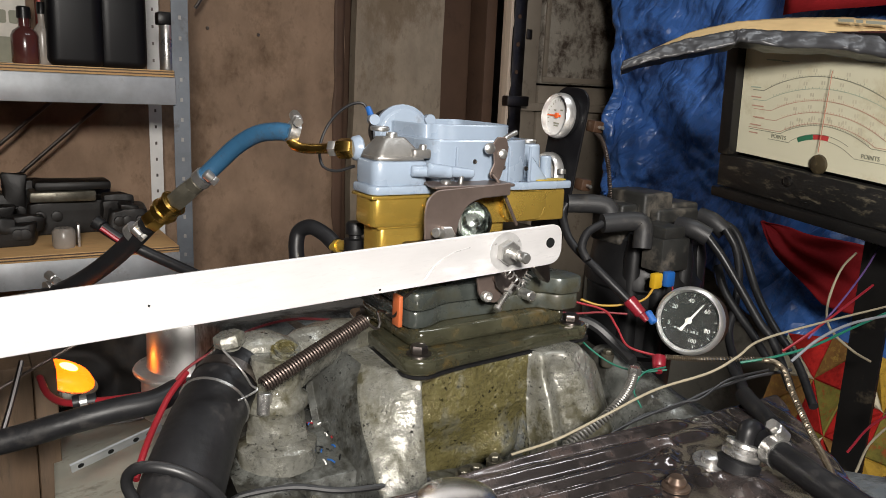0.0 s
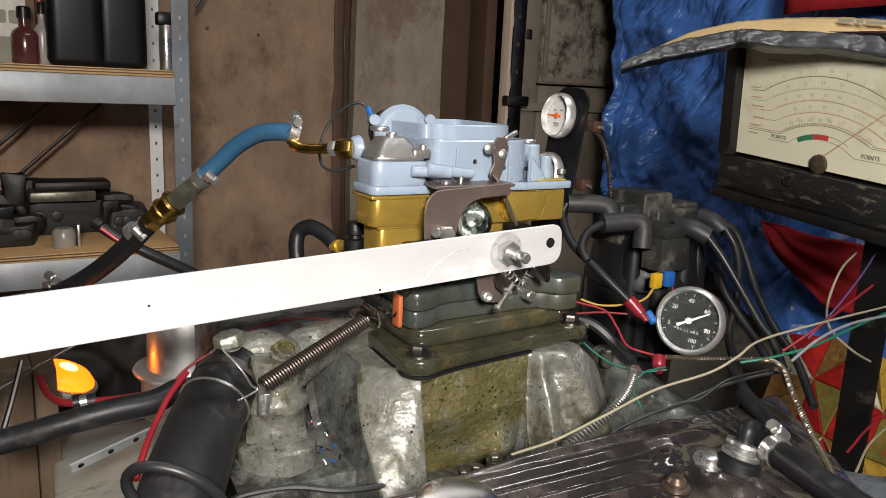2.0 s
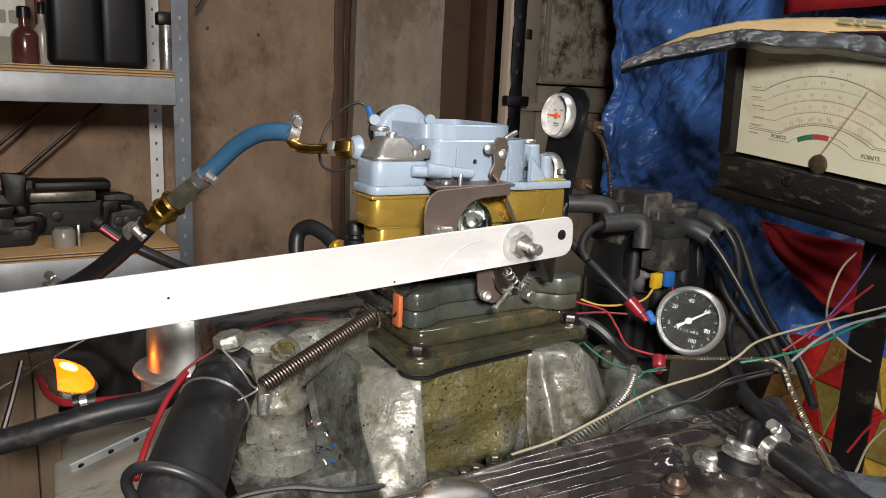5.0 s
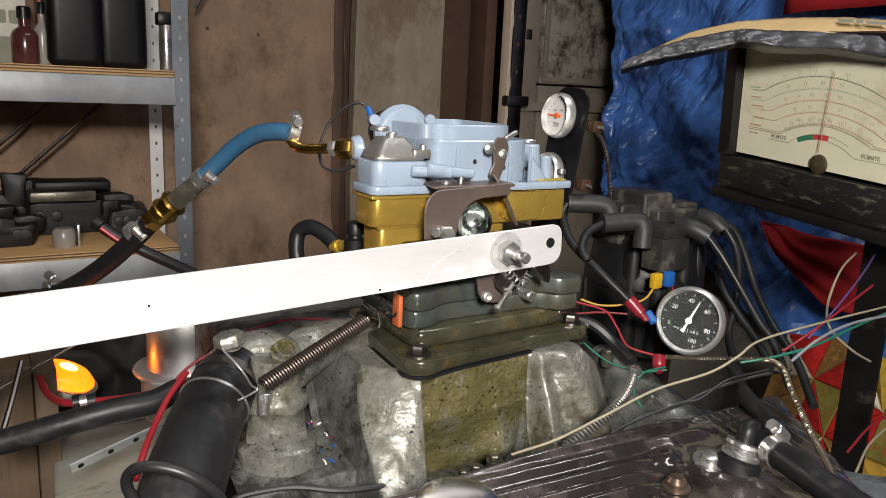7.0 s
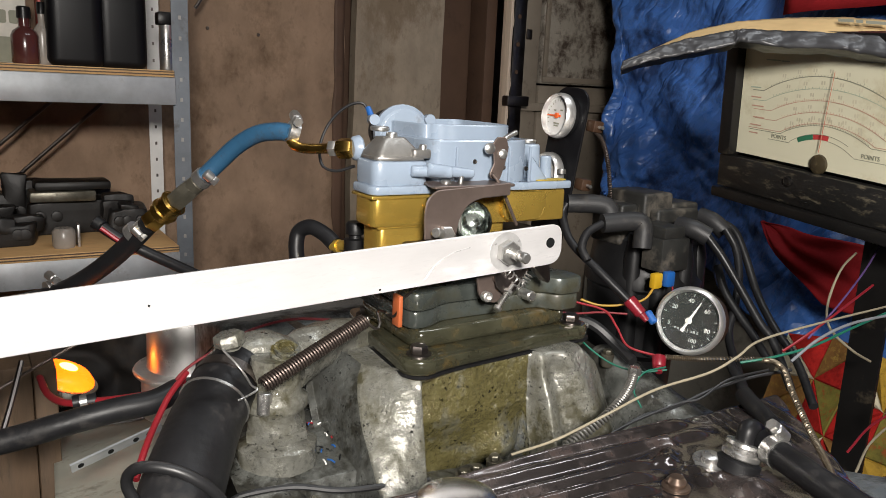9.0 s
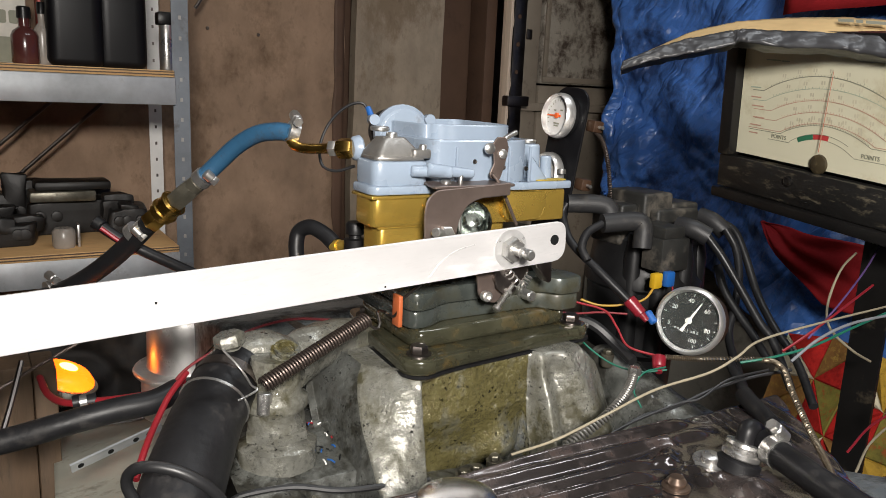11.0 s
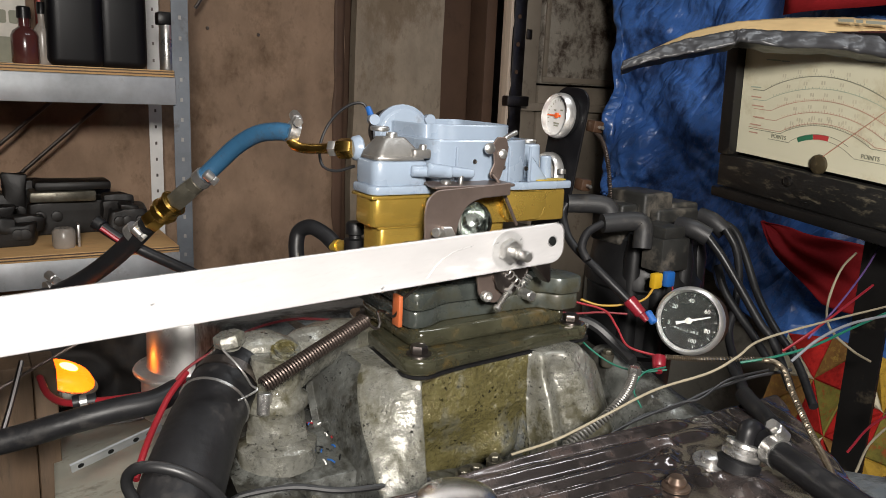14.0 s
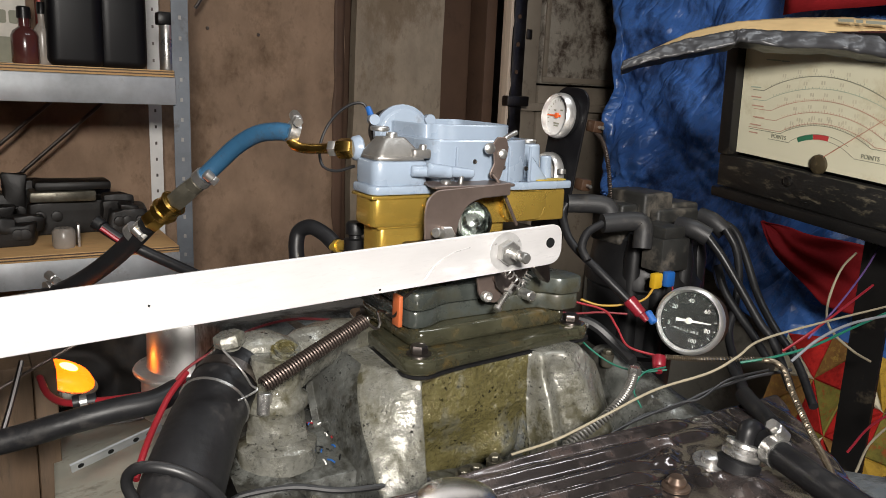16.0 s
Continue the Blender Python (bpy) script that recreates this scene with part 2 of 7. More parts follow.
RUST = mat("rusty_brown_sheet", (0.105, 0.058, 0.036), 0.75, 0.1, 0.25, 14, 0.25, dirt=(0.05, 0.03, 0.022), amount=0.2, dirt_scale=4)
RUSTY_WHITE = mat("rusted_white_enamel", (0.36, 0.32, 0.265), 0.6, 0.0, 0.14, 20, 0.2, dirt=(0.050, 0.030, 0.020), amount=0.50, dirt_scale=11, speck=0.4, speck_scale=90)
FRAME_PAINT = mat("old_cream_paint", (0.27, 0.225, 0.175), 0.6, 0.0, 0.15, 20, 0.2, dirt=(0.10, 0.06, 0.035), amount=0.15, dirt_scale=12)
PLY = mat("plywood", (0.54, 0.33, 0.145), 0.65, 0.0, 0.16, 30, 0.2, stretch=(1, 4, 6), dirt=(0.08, 0.05, 0.03), amount=0.08, dirt_scale=9)
GALV = mat("galvanised_steel", (0.50, 0.52, 0.54), 0.42, 0.70, 0.28, 26, 0.06, dirt=(0.2, 0.18, 0.16), amount=0.10, dirt_scale=14)
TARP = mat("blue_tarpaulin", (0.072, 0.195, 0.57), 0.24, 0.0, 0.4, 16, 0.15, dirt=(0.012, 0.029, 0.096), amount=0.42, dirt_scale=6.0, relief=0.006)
RED_CLOTH = mat("red_cloth", (0.32, 0.016, 0.020), 0.85, 0.0, 0.15, 160, 0.3, spec=0.2)
OLD_BLACK = mat("worn_black_enamel", (0.0085, 0.008, 0.0078), 0.34, 0.0, 0.25, 40, 0.25, dirt=(0.075, 0.060, 0.040), amount=0.10, dirt_scale=26, spec=0.4)
DIAL = mat("yellowed_dial", (0.67, 0.64, 0.48), 0.45, 0.0, 0.06, 12, 0.02, dirt=(0.52, 0.46, 0.30), amount=0.16, dirt_scale=7)
TAPE = mat("grey_duct_tape", (0.045, 0.045, 0.048), 0.36, 0.1, 0.15, 60, 0.2, dirt=(0.05, 0.045, 0.04), amount=0.12, dirt_scale=20)
CARD = mat("old_cardboard", (0.62, 0.43, 0.20), 0.8, 0.0, 0.1, 40, 0.1, dirt=(0.3, 0.2, 0.1), amount=0.05, dirt_scale=14)
WOOD = mat("grimy_wood", (0.085, 0.052, 0.028), 0.65, 0.0, 0.3, 40, 0.3, stretch=(4, 4, 0.6), dirt=(0.04, 0.03, 0.02), amount=0.2, dirt_scale=14)
FLOOR = mat("dirty_concrete", (0.20, 0.19, 0.165), 0.7, 0.0, 0.2, 18, 0.3, dirt=(0.06, 0.055, 0.045), amount=0.25, dirt_scale=6)
CEILING = mat("grey_ceiling_board", (0.32, 0.31, 0.29), 0.85, 0.0, 0.12, 8, 0.15)
BLACK_DIAL = mat("black_dial", (0.010, 0.011, 0.011), 0.6, bump=0, spec=0.1)
GAUGE_INK = mat("aged_white_print", (0.42, 0.41, 0.37), 0.6, bump=0)
WHITE_INK = mat("white_ink", (0.75, 0.74, 0.70), 0.6, bump=0)
INK = mat("dark_ink", (0.22, 0.22, 0.165), 0.7, bump=0)
FAINT_PRINT = mat("faint_print", (0.54, 0.50, 0.375), 0.7, bump=0)
INK_RED = mat("faded_red_ink", (0.50, 0.30, 0.22), 0.7, bump=0)
INK_GREEN = mat("faded_green_ink", (0.34, 0.40, 0.31), 0.7, bump=0)
WIRE = {
    "red": mat("red_wire", (0.22, 0.012, 0.018), 0.4, bump=0.05),
    "green": mat("green_wire", (0.010, 0.115, 0.075), 0.4, bump=0.05),
    "cream": mat("cream_wire", (0.27, 0.235, 0.165), 0.5, bump=0.05, dirt=(0.2, 0.16, 0.1), amount=0.15, dirt_scale=60),
    "purple": mat("purple_wire", (0.10, 0.055, 0.17), 0.4, bump=0.05),
    "grey": mat("grey_wire", (0.19, 0.20, 0.22), 0.4, bump=0.05),
    "yellow": mat("yellow_wire", (0.32, 0.18, 0.02), 0.45, bump=0.05),
    "black": mat("black_wire", (0.015, 0.015, 0.016), 0.4, bump=0.05),
    "blue": mat("blue_wire", (0.012, 0.085, 0.30), 0.4, bump=0.05),
    "maroon": mat("maroon_wire", (0.17, 0.02, 0.025), 0.45, bump=0.05),
}
GLASS = mat("gauge_glass", (1, 1, 1), 0.03, bump=0, var=0)
GLASS.node_tree.nodes["Principled BSDF"].inputs["Transmission Weight"].default_value = 1.0

GLOSS_BLACK = mat("glossy_black_plastic", (0.004, 0.004, 0.005), 0.42, 0.0, 0.1, 20, 0.03, spec=0.22)
SPRING_STEEL = mat("brown_spring_wire", (0.095, 0.074, 0.064), 0.40, 0.8, 0.2, 200, 0.08)
SHEEN_STEEL = mat("shelf_steel_with_sheen", (0.62, 0.61, 0.59), 0.5, 0.4, 0.12, 30, 0.05)
UPRIGHT = mat("grey_slotted_angle", (0.15, 0.165, 0.185), 0.5, 0.4, 0.25, 30, 0.1, dirt=(0.08, 0.072, 0.065), amount=0.2, dirt_scale=20)
FITTING_BROWN = mat("brown_fitting", (0.045, 0.022, 0.011), 0.5, 0.2)
SLOT_LIGHT = mat("pale_slot_edge", (0.30, 0.29, 0.27), 0.6, 0.2)
SATIN = mat("satin_chrome", (0.80, 0.79, 0.77), 0.36, 0.85, 0.1, 120, 0.04, dirt=(0.25, 0.2, 0.15), amount=0.12, dirt_scale=60)
PALE_WOOD = mat("pale_split_wood", (0.80, 0.64, 0.50), 0.6, 0.0, 0.2, 30, 0.2, stretch=(5, 5, 0.5))
BOOT = mat("dusty_boot_rubber", (0.016, 0.016, 0.017), 0.5, 0.0, 0.25, 120, 0.15, dirt=(0.055, 0.050, 0.044), amount=0.16, dirt_scale=40, spec=0.35)
DUSTY = mat("dust_covered_plastic", (0.015, 0.015, 0.014), 0.5, 0.0, 0.3, 90, 0.2, dirt=(0.085, 0.074, 0.060), amount=0.34, dirt_scale=24, spec=0.35)
PANEL = mat("smeared_black_panel", (0.012, 0.0115, 0.011), 0.34, 0.0, 0.25, 40, 0.3, dirt=(0.17, 0.145, 0.10), amount=0.24, dirt_scale=26, stretch=(1, 3.5, 1))


def crinkle(m, scale, strength, distance, lean=0.0, pull=1.0):
    """Sharp-edged creases of stiff plastic sheet, as relief."""
    t = m.node_tree
    bsdf = t.nodes["Principled BSDF"]
    co, warp, add = t.nodes.new("ShaderNodeTexCoord"), t.nodes.new("ShaderNodeTexNoise"), t.nodes.new("ShaderNodeVectorMath")
    warp.inputs["Scale"].default_value = scale * 0.5
    add.operation = "MULTIPLY_ADD"
    add.inputs[1].default_value = (0.09, 0.09, 0.09)
    slant = t.nodes.new("ShaderNodeMapping")
    slant.vector_type = "TEXTURE"
    slant.inputs["Rotation"].default_value = (radians(lean), 0, 0)
    slant.inputs["Scale"].default_value = (1, 1 / pull, pull)
    t.links.new(co.outputs["Object"], slant.inputs["Vector"])
    t.links.new(slant.outputs[0], warp.inputs["Vector"])
    t.links.new(warp.outputs["Color"], add.inputs[0])
    t.links.new(slant.outputs[0], add.inputs[2])
    last = bsdf.inputs["Normal"].links[0].from_socket if bsdf.inputs["Normal"].links else None
    for k in (1.0, 2.6):
        v, b = t.nodes.new("ShaderNodeTexVoronoi"), t.nodes.new("ShaderNodeBump")
        v.feature = "DISTANCE_TO_EDGE"
        v.inputs["Scale"].default_value = scale * k
        b.inputs["Strength"].default_value, b.inputs["Distance"].default_value = strength, distance / k
        t.links.new(add.outputs[0], v.inputs["Vector"])
        t.links.new(v.outputs["Distance"], b.inputs["Height"])
        if last:
            t.links.new(last, b.inputs["Normal"])
        last = b.outputs[0]
    t.links.new(last, bsdf.inputs["Normal"])


crinkle(TARP, 9.0, 0.60, 0.030, 32, 1.75)
crinkle(TAPE, 13.0, 0.16, 0.005)
# ---- the garage ----
def room():
    bm = bmesh.new()
    box(bm, (-2.4, -1.9, -0.1), (3.5, 2.2, 0))
    setting("floor", bm, FLOOR)
    bm = bmesh.new()
    box(bm, (-2.4, -1.9, 2.6), (3.5, 2.2, 2.7))
    setting("ceiling", bm, CEILING)
    for name, lo, hi in (("wall_north", (-2.5, 2.05, 0), (3.6, 2.2, 2.6)), ("wall_south", (-2.5, -2.0, 0), (3.6, -1.9, 2.6)),
                         ("wall_west", (-2.5, -1.9, 0), (-2.4, 2.05, 2.6)), ("wall_east", (3.5, -1.9, 0), (3.6, 2.05, 2.6))):
        bm = bmesh.new()
        box(bm, lo, hi)
        setting(name, bm, RUST if name == "wall_north" else WALL)


def board(name, x0, x1, y, thick, material, label, lean=0.0, wave=0.006, z0=0.02, z1=2.55):
    """A tall wall board with a slightly wavy face and uneven edges."""
    bm = bmesh.new()
    nu, nv = 24, 60
    def lift(u, v):
        edge = 0.008 * noise.noise(Vector((v * 9, x0 * 7, 1))) * (u < 0.01 or u > 0.99)
        return Vector((edge - lean * (v - 0.5), wave * noise.noise(Vector((u * 3 + x0, v * 5, 0.3))), 0))
    sheet(bm, (x0, y, z1), (x1 - x0, 0, 0), (0, 0, z0 - z1), nu, nv, lift)
    geom = bmesh.ops.extrude_face_region(bm, geom=list(bm.faces))["geom"]
    for v in geom:
        if isinstance(v, bmesh.types.BMVert):
            v.co.y += thick
    bmesh.ops.recalc_face_normals(bm, faces=list(bm.faces))
    ob = part(name, bm, material, None, sharp=50)
    ORIGIN[ob] = Vector((0, 0, 0))
    return tagged(ob, label, "wall panel", "", "structure")


def back_wall():
    board("wall_board", -2.3, 0.876, 1.95, 0.03, WALL, "stained beige board wall with rusty holes")
    board("wall_board", 0.905, 1.18, 1.945, 0.035, WALL_B, "grey plaster board wall strip with a ragged edge", 0.02)
    bm = bmesh.new()
    sheet(bm, (0.846, 1.9465, 2.5), (0.030, 0, 0), (0, 0, -2.4), 3, 120,
          lambda u, v: Vector((0.012 * noise.noise(Vector((v * 22, u * 2, 5))) * (u < 0.1), 0.0012 * noise.noise(Vector((u * 3, v * 30, 2))), 0)))
    strip = part("seam_stain", bm, RUST, None, "brown stained edge of the board", 180)
    strip.modifiers.new("thickness", "SOLIDIFY").thickness = 0.002
    ORIGIN[strip] = Vector((0, 0, 0))
    tagged(strip, "rough brown edge strip between the wall boards", "trim", "", "structure")
    for x, _, z in ((0.516, 1.949, 1.5613), (0.6422, 1.949, 1.5543), (1.0405, 1.949, 1.671)):
        t = thing("nail_hole", (x, 1.944, z), "small rusty nail hole in the beige board", "nail")
        bm = bmesh.new()
        lathe(bm, [(0.0045, 0), (0.003, 0.004), (0, 0.0045)], (x, 1.949, z), (0, -1, 0), 10)
        part("head", bm, DARK_STEEL, t)
    # door frame beside the boards
    t = thing("door_frame", (1.42, 1.95, 0), "old cream door frame with rusty hinges and a raw wooden edge", "door frame", "", "structure")
    for name, lo, hi, m, bev in (("jamb", (1.335, 1.95, 0), (1.372, 2.04, 2.55), RUST, 0.003),
                                 ("jamb", (1.40, 1.90, 0), (1.445, 2.04, 2.55), DARK_STEEL, 0.003),
                                 ("edge_strip", (1.379, 1.89, 1.33), (1.389, 1.93, 2.55), PALE_WOOD, 0.002),
                                 ("stile", (1.45, 1.94, 0), (1.53, 2.04, 2.55), FRAME_PAINT, 0.004),
                                 ("rail", (1.45, 1.925, 1.385), (1.86, 1.96, 1.41), FRAME_PAINT, 0.003),
                                 ("latch", (1.37, 1.87, 1.40), (1.45, 1.90, 1.43), DARK_STEEL, 0.004)):
        bm = bmesh.new()
        box(bm, lo, hi, bev)
        part(name, bm, m, t)
    for z in (1.50, 1.58, 1.66, 1.74, 1.82):
        bm = bmesh.new()
        lathe(bm, [(0.007, 0), (0.006, 0.002), (0, 0.0022)], (1.4175, 1.8995, z), (0, -1, 0), 12)
        part("screw_hole", bm, RUST, t)
    for k in range(9):
        bm = bmesh.new()
        z = 1.34 + 0.09 * k
        slab(bm, [(1.388, z), (1.392 + 0.004 * math.sin(k * 2.3), z + 0.03), (1.3885, z + 0.085)], "y", 1.893, 1.912)
        part("splinter", bm, PALE_WOOD, t)
    t = thing("cabinet_door", (1.7, 1.95, 1.4), "rust-eaten white enamel sheet door", "cabinet door")
    bm = bmesh.new()
    box(bm, (1.55, 1.95, 1.47), (1.90, 1.98, 2.5), 0.006)
    part("panel", bm, RUSTY_WHITE, t)
    bm = bmesh.new()
    box(bm, (1.55, 1.955, 0.6), (1.90, 1.98, 1.465), 0.006)
    part("lower_panel", bm, FRAME_PAINT, t)
    for lo, hi in (((1.555, 1.943, 1.475), (1.895, 1.950, 1.492)), ((1.555, 1.943, 1.493), (1.572, 1.950, 2.49)), ((1.878, 1.943, 1.493), (1.895, 1.950, 2.49))):
        bm = bmesh.new()
        box(bm, lo, hi, 0.002)
        part("moulding", bm, FRAME_PAINT, t)
    for z in (1.60, 1.75, 1.9):
        bm = bmesh.new()
        box(bm, (1.475, 1.932, z), (1.495, 1.94, z + 0.03), 0.003)
        part("hinge", bm, DARK_STEEL, t)


def shelf_unit():
    t = thing("shelving_unit", (-0.5, 1.68, 0), "galvanised slotted-angle shelving with plywood boards", "shelf")
    # slotted uprights, front and rear
    def upright(x, y, w, z1, side):
        bm = bmesh.new()
        box(bm, (x - w, y, 0), (x, y + 0.002, z1))
        box(bm, (x - 0.002, y + 0.0021, 0), (x, y + w, z1))
        # rear uprights are paler: their bright reflection is put into the colour
        ob = part("upright", bm, UPRIGHT if y < 1.6 else SHEEN_STEEL, t)
        bm = bmesh.new()
        z = 0.03
        while z < z1:
            box(bm, (x - w * 0.58, y - 0.0006, z), (x - w * 0.42, y + 0.0001, z + 0.007))
            z += 0.037
        tagged(part("slots", bm, SLOT_LIGHT if y < 1.6 else DARK_STEEL, ob), kind="stuff")
    upright(0.362, 1.50, 0.030, 2.3, 1)
    upright(0.385, 1.86, 0.028, 2.3, 1)
    upright(-1.2, 1.50, 0.030, 2.3, 1)
    upright(-1.2, 1.86, 0.028, 2.3, 1)
    for z in (1.455, 1.128, 0.55):
        bm = bmesh.new()
        box(bm, (-1.19, 1.485, z - 0.012), (0.332, 1.86, z), 0.001)
        ob = part("shelf_board", bm, PLY, t)
        bm = bmesh.new()
        box(bm, (-1.19, 1.483, z - 0.0035), (0.332, 1.4852, z - 0.0015))
        box(bm, (-1.19, 1.483, z - 0.0085), (0.332, 1.4852, z - 0.0065))
        part("ply_layer", bm, WOOD, ob)
        for y in (1.488, 1.845):
            bm = bmesh.new()
            box(bm, (-1.2, y, z - 0.062), (0.334, y + 0.002, z - 0.0125), 0.0008)
            box(bm, (-1.2, y + 0.0021, z - 0.062), (0.334, y + 0.02, z - 0.06))
            part("beam", bm, GALV, t)
    for a, b in (((0.0619, 1.84, 1.2032), (0.263, 1.84, 1.386)), ((-0.0378, 1.84, 1.2061), (0.1623, 1.84, 1.3855)), ((0.4601, 1.84, 1.5962), (0.5058, 1.84, 1.6679))):
        bm = bmesh.new()
        rod(bm, a, b, 0.004, seg=8)
        part("brace", bm, DARK_STEEL, t)


def tarpaulin():
    t = thing("tarpaulin", (1.5, 1.0, 2.2), "creased dark blue plastic tarpaulin hung as a curtain", "tarp")
    rng = random.Random(4)
    folds = [(rng.uniform(-1, 1), rng.uniform(0.5, 1), rng.uniform(0, 6), rng.uniform(7, 22), rng.uniform(0.002, 0.008)) for _ in range(22)]
    creases = []
    for _ in range(110):
        a = rng.choice((rng.uniform(0.35, 0.75), rng.uniform(0.3, 0.9), rng.uniform(-0.3, 0.2), rng.uniform(1.1, 2.4)))
        creases.append((math.cos(a), math.sin(a), rng.uniform(-0.3, 1.3), rng.uniform(-0.012, 0.014), rng.uniform(0.003, 0.009), rng.uniform(0, 1), rng.uniform(0.15, 0.55)))
    def lift(u, v):
        d = 0.035 * math.sin(u * 9 + 1.5 * v) + 0.022 * math.sin(u * 17 - 2 * v)
        for a, b, ph, f, amp in folds:
            s = math.sin((u * b + v * a) * f + ph + 2 * noise.noise(Vector((u * 2, v * 2, ph))))
            d += amp * (1 - abs(s)) * 1.6
        for cx, cy, off, amp, wd, mid, half in creases:
            k = abs(u * cx + v * cy - off)
            if k < wd * 4:
                s = -u * cy + v * cx
                d += amp * math.exp(-k / wd) * max(0.0, 1 - ((s - mid) / half) ** 2)
        d += 0.010 * noise.noise(Vector((u * 11, v * 16, 2))) + 0.007 * noise.noise(Vector((u * 32, v * 36, 5)))
        sag = 0.34 * max(0.0, 1 - u / 0.62)
        return Vector((d, 0.045 * math.sin(v * 5 + 0.6) * (u < 0.02) + 0.02 * noise.noise(Vector((v * 8, 0, 0))) * (u < 0.02), sag * v))
    bm = bmesh.new()
    sheet(bm, (1.5, 1.69, 2.25), (0.12, -1.8, 0), (0.0, 0.0, -1.45), 300, 240, lift)
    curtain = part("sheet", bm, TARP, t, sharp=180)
    bm = bmesh.new()
    tube(bm, [(1.49, 1.0 + 0.69 - 1.8 * k / 12, 2.255 + 0.004 * math.sin(k)) for k in range(13)], 0.006, 8)
    part("top_cord", bm, WIRE["cream"], t, "thin cord along the top hem")
    m = curtain.modifiers.new("thickness", "SOLIDIFY")
    m.thickness = 0.0015
    return t


def red_cloth():
    t = thing("red_cloth", (1.7, 0.8, 1.6), "plain red cloth hanging behind the tarpaulin", "cloth")
    for name, o, a, d in (("upper_drape", (1.42, 1.02, 2.2), (0.10, -0.75, 0), (0, 0, -0.58)), ("lower_drape", (1.42, 1.0107, 1.199), (0.0, -0.55, -0.02), (0.0, 0.0, -0.145))):
        bm = bmesh.new()
        sheet(bm, o, a, d, 30, 24, lambda u, v: Vector((0.012 * math.sin(u * 21 + v * 3) + 0.01 * noise.noise(Vector((u * 5, v * 5, 3))), 0, 0.015 * math.sin(u * 3.1) * v + (0.145 * v * max(0.0, 1 - u / 0.30) ** 1.4 if d[2] > -0.2 else 0.0))))
        ob = part(name, bm, RED_CLOTH, t, sharp=180)
        ob.modifiers.new("thickness", "SOLIDIFY").thickness = 0.002
    return t


room()
back_wall()
shelf_unit()
bm = bmesh.new()
box(bm, (1.75, -0.6, 0), (3.3, 1.9, 0.86), 0.02)
tagged(setting("ledge", bm, FLOOR, "low dirty concrete ledge behind the tarpaulin"), category="ledge")
TARPAULIN = tarpaulin()
red_cloth()
# ---- the engine ----
def smooth_max(a, b, k=0.012):
    h = max(0.0, min(1.0, 0.5 + 0.5 * (a - b) / k))
    return b * (1 - h) + a * h + k * h * (1 - h)


def ridge(x, y, a, b, r0, r1, z0, z1):
    """Height of a rounded runner that goes from a to b."""
    ax, ay, bx, by = *a, *b
    t = max(0.0, min(1.0, ((x - ax) * (bx - ax) + (y - ay) * (by - ay)) / ((bx - ax) ** 2 + (by - ay) ** 2)))
    d = math.hypot(x - ax - t * (bx - ax), y - ay - t * (by - ay)) / (r0 + (r1 - r0) * t)
    top = z0 + (z1 - z0) * t
    r = r0 + (r1 - r0) * t
    return top - r * (1 - math.sqrt(max(0.0, 1 - min(d, 1.0) ** 2))) * 0.8 - max(0.0, d - 0.92) * r * 4.5


def block(x, y, x0, x1, y0, y1, top, slope=0.007):
    dx, dy = max(x0 - x, x - x1, 0), max(y0 - y, y - y1, 0)
    return top - math.hypot(dx, dy) / slope * 0.05


def manifold_height(x, y):
    """The valley floor and what stands in it, seen from above."""
    z = 1.122 + 0.004 * noise.noise(Vector((x * 30, y * 30, 0))) + 0.0022 * abs(noise.noise(Vector((x * 75, y * 75, 3))))
    z = smooth_max(z, 1.165 - 0.25 * max(0, 0.56 - y) if y > 0.5 and x < 0.27 else 1.0, 0.01)
    z = smooth_max(z, block(x, y, 0.300, 0.47, 0.56, 0.66, 1.220), 0.008)
    z = smooth_max(z, ridge(x, y, (0.18, 0.54), (0.18, 0.44), 0.022, 0.026, 1.165, 1.130), 0.012)
    z = smooth_max(z, ridge(x, y, (0.56, 0.56), (0.58, 0.44), 0.022, 0.026, 1.19, 1.150), 0.012)
    z = smooth_max(z, ridge(x, y, (0.29, 0.62), (0.15, 0.66), 0.022, 0.02, 1.20, 1.185), 0.02)
    return z + 0.0012 * noise.noise(Vector((x * 90, y * 90, 4)))


def step_up(k):
    k = max(0.0, min(1.0, k))
    return k * k * (3 - 2 * k)


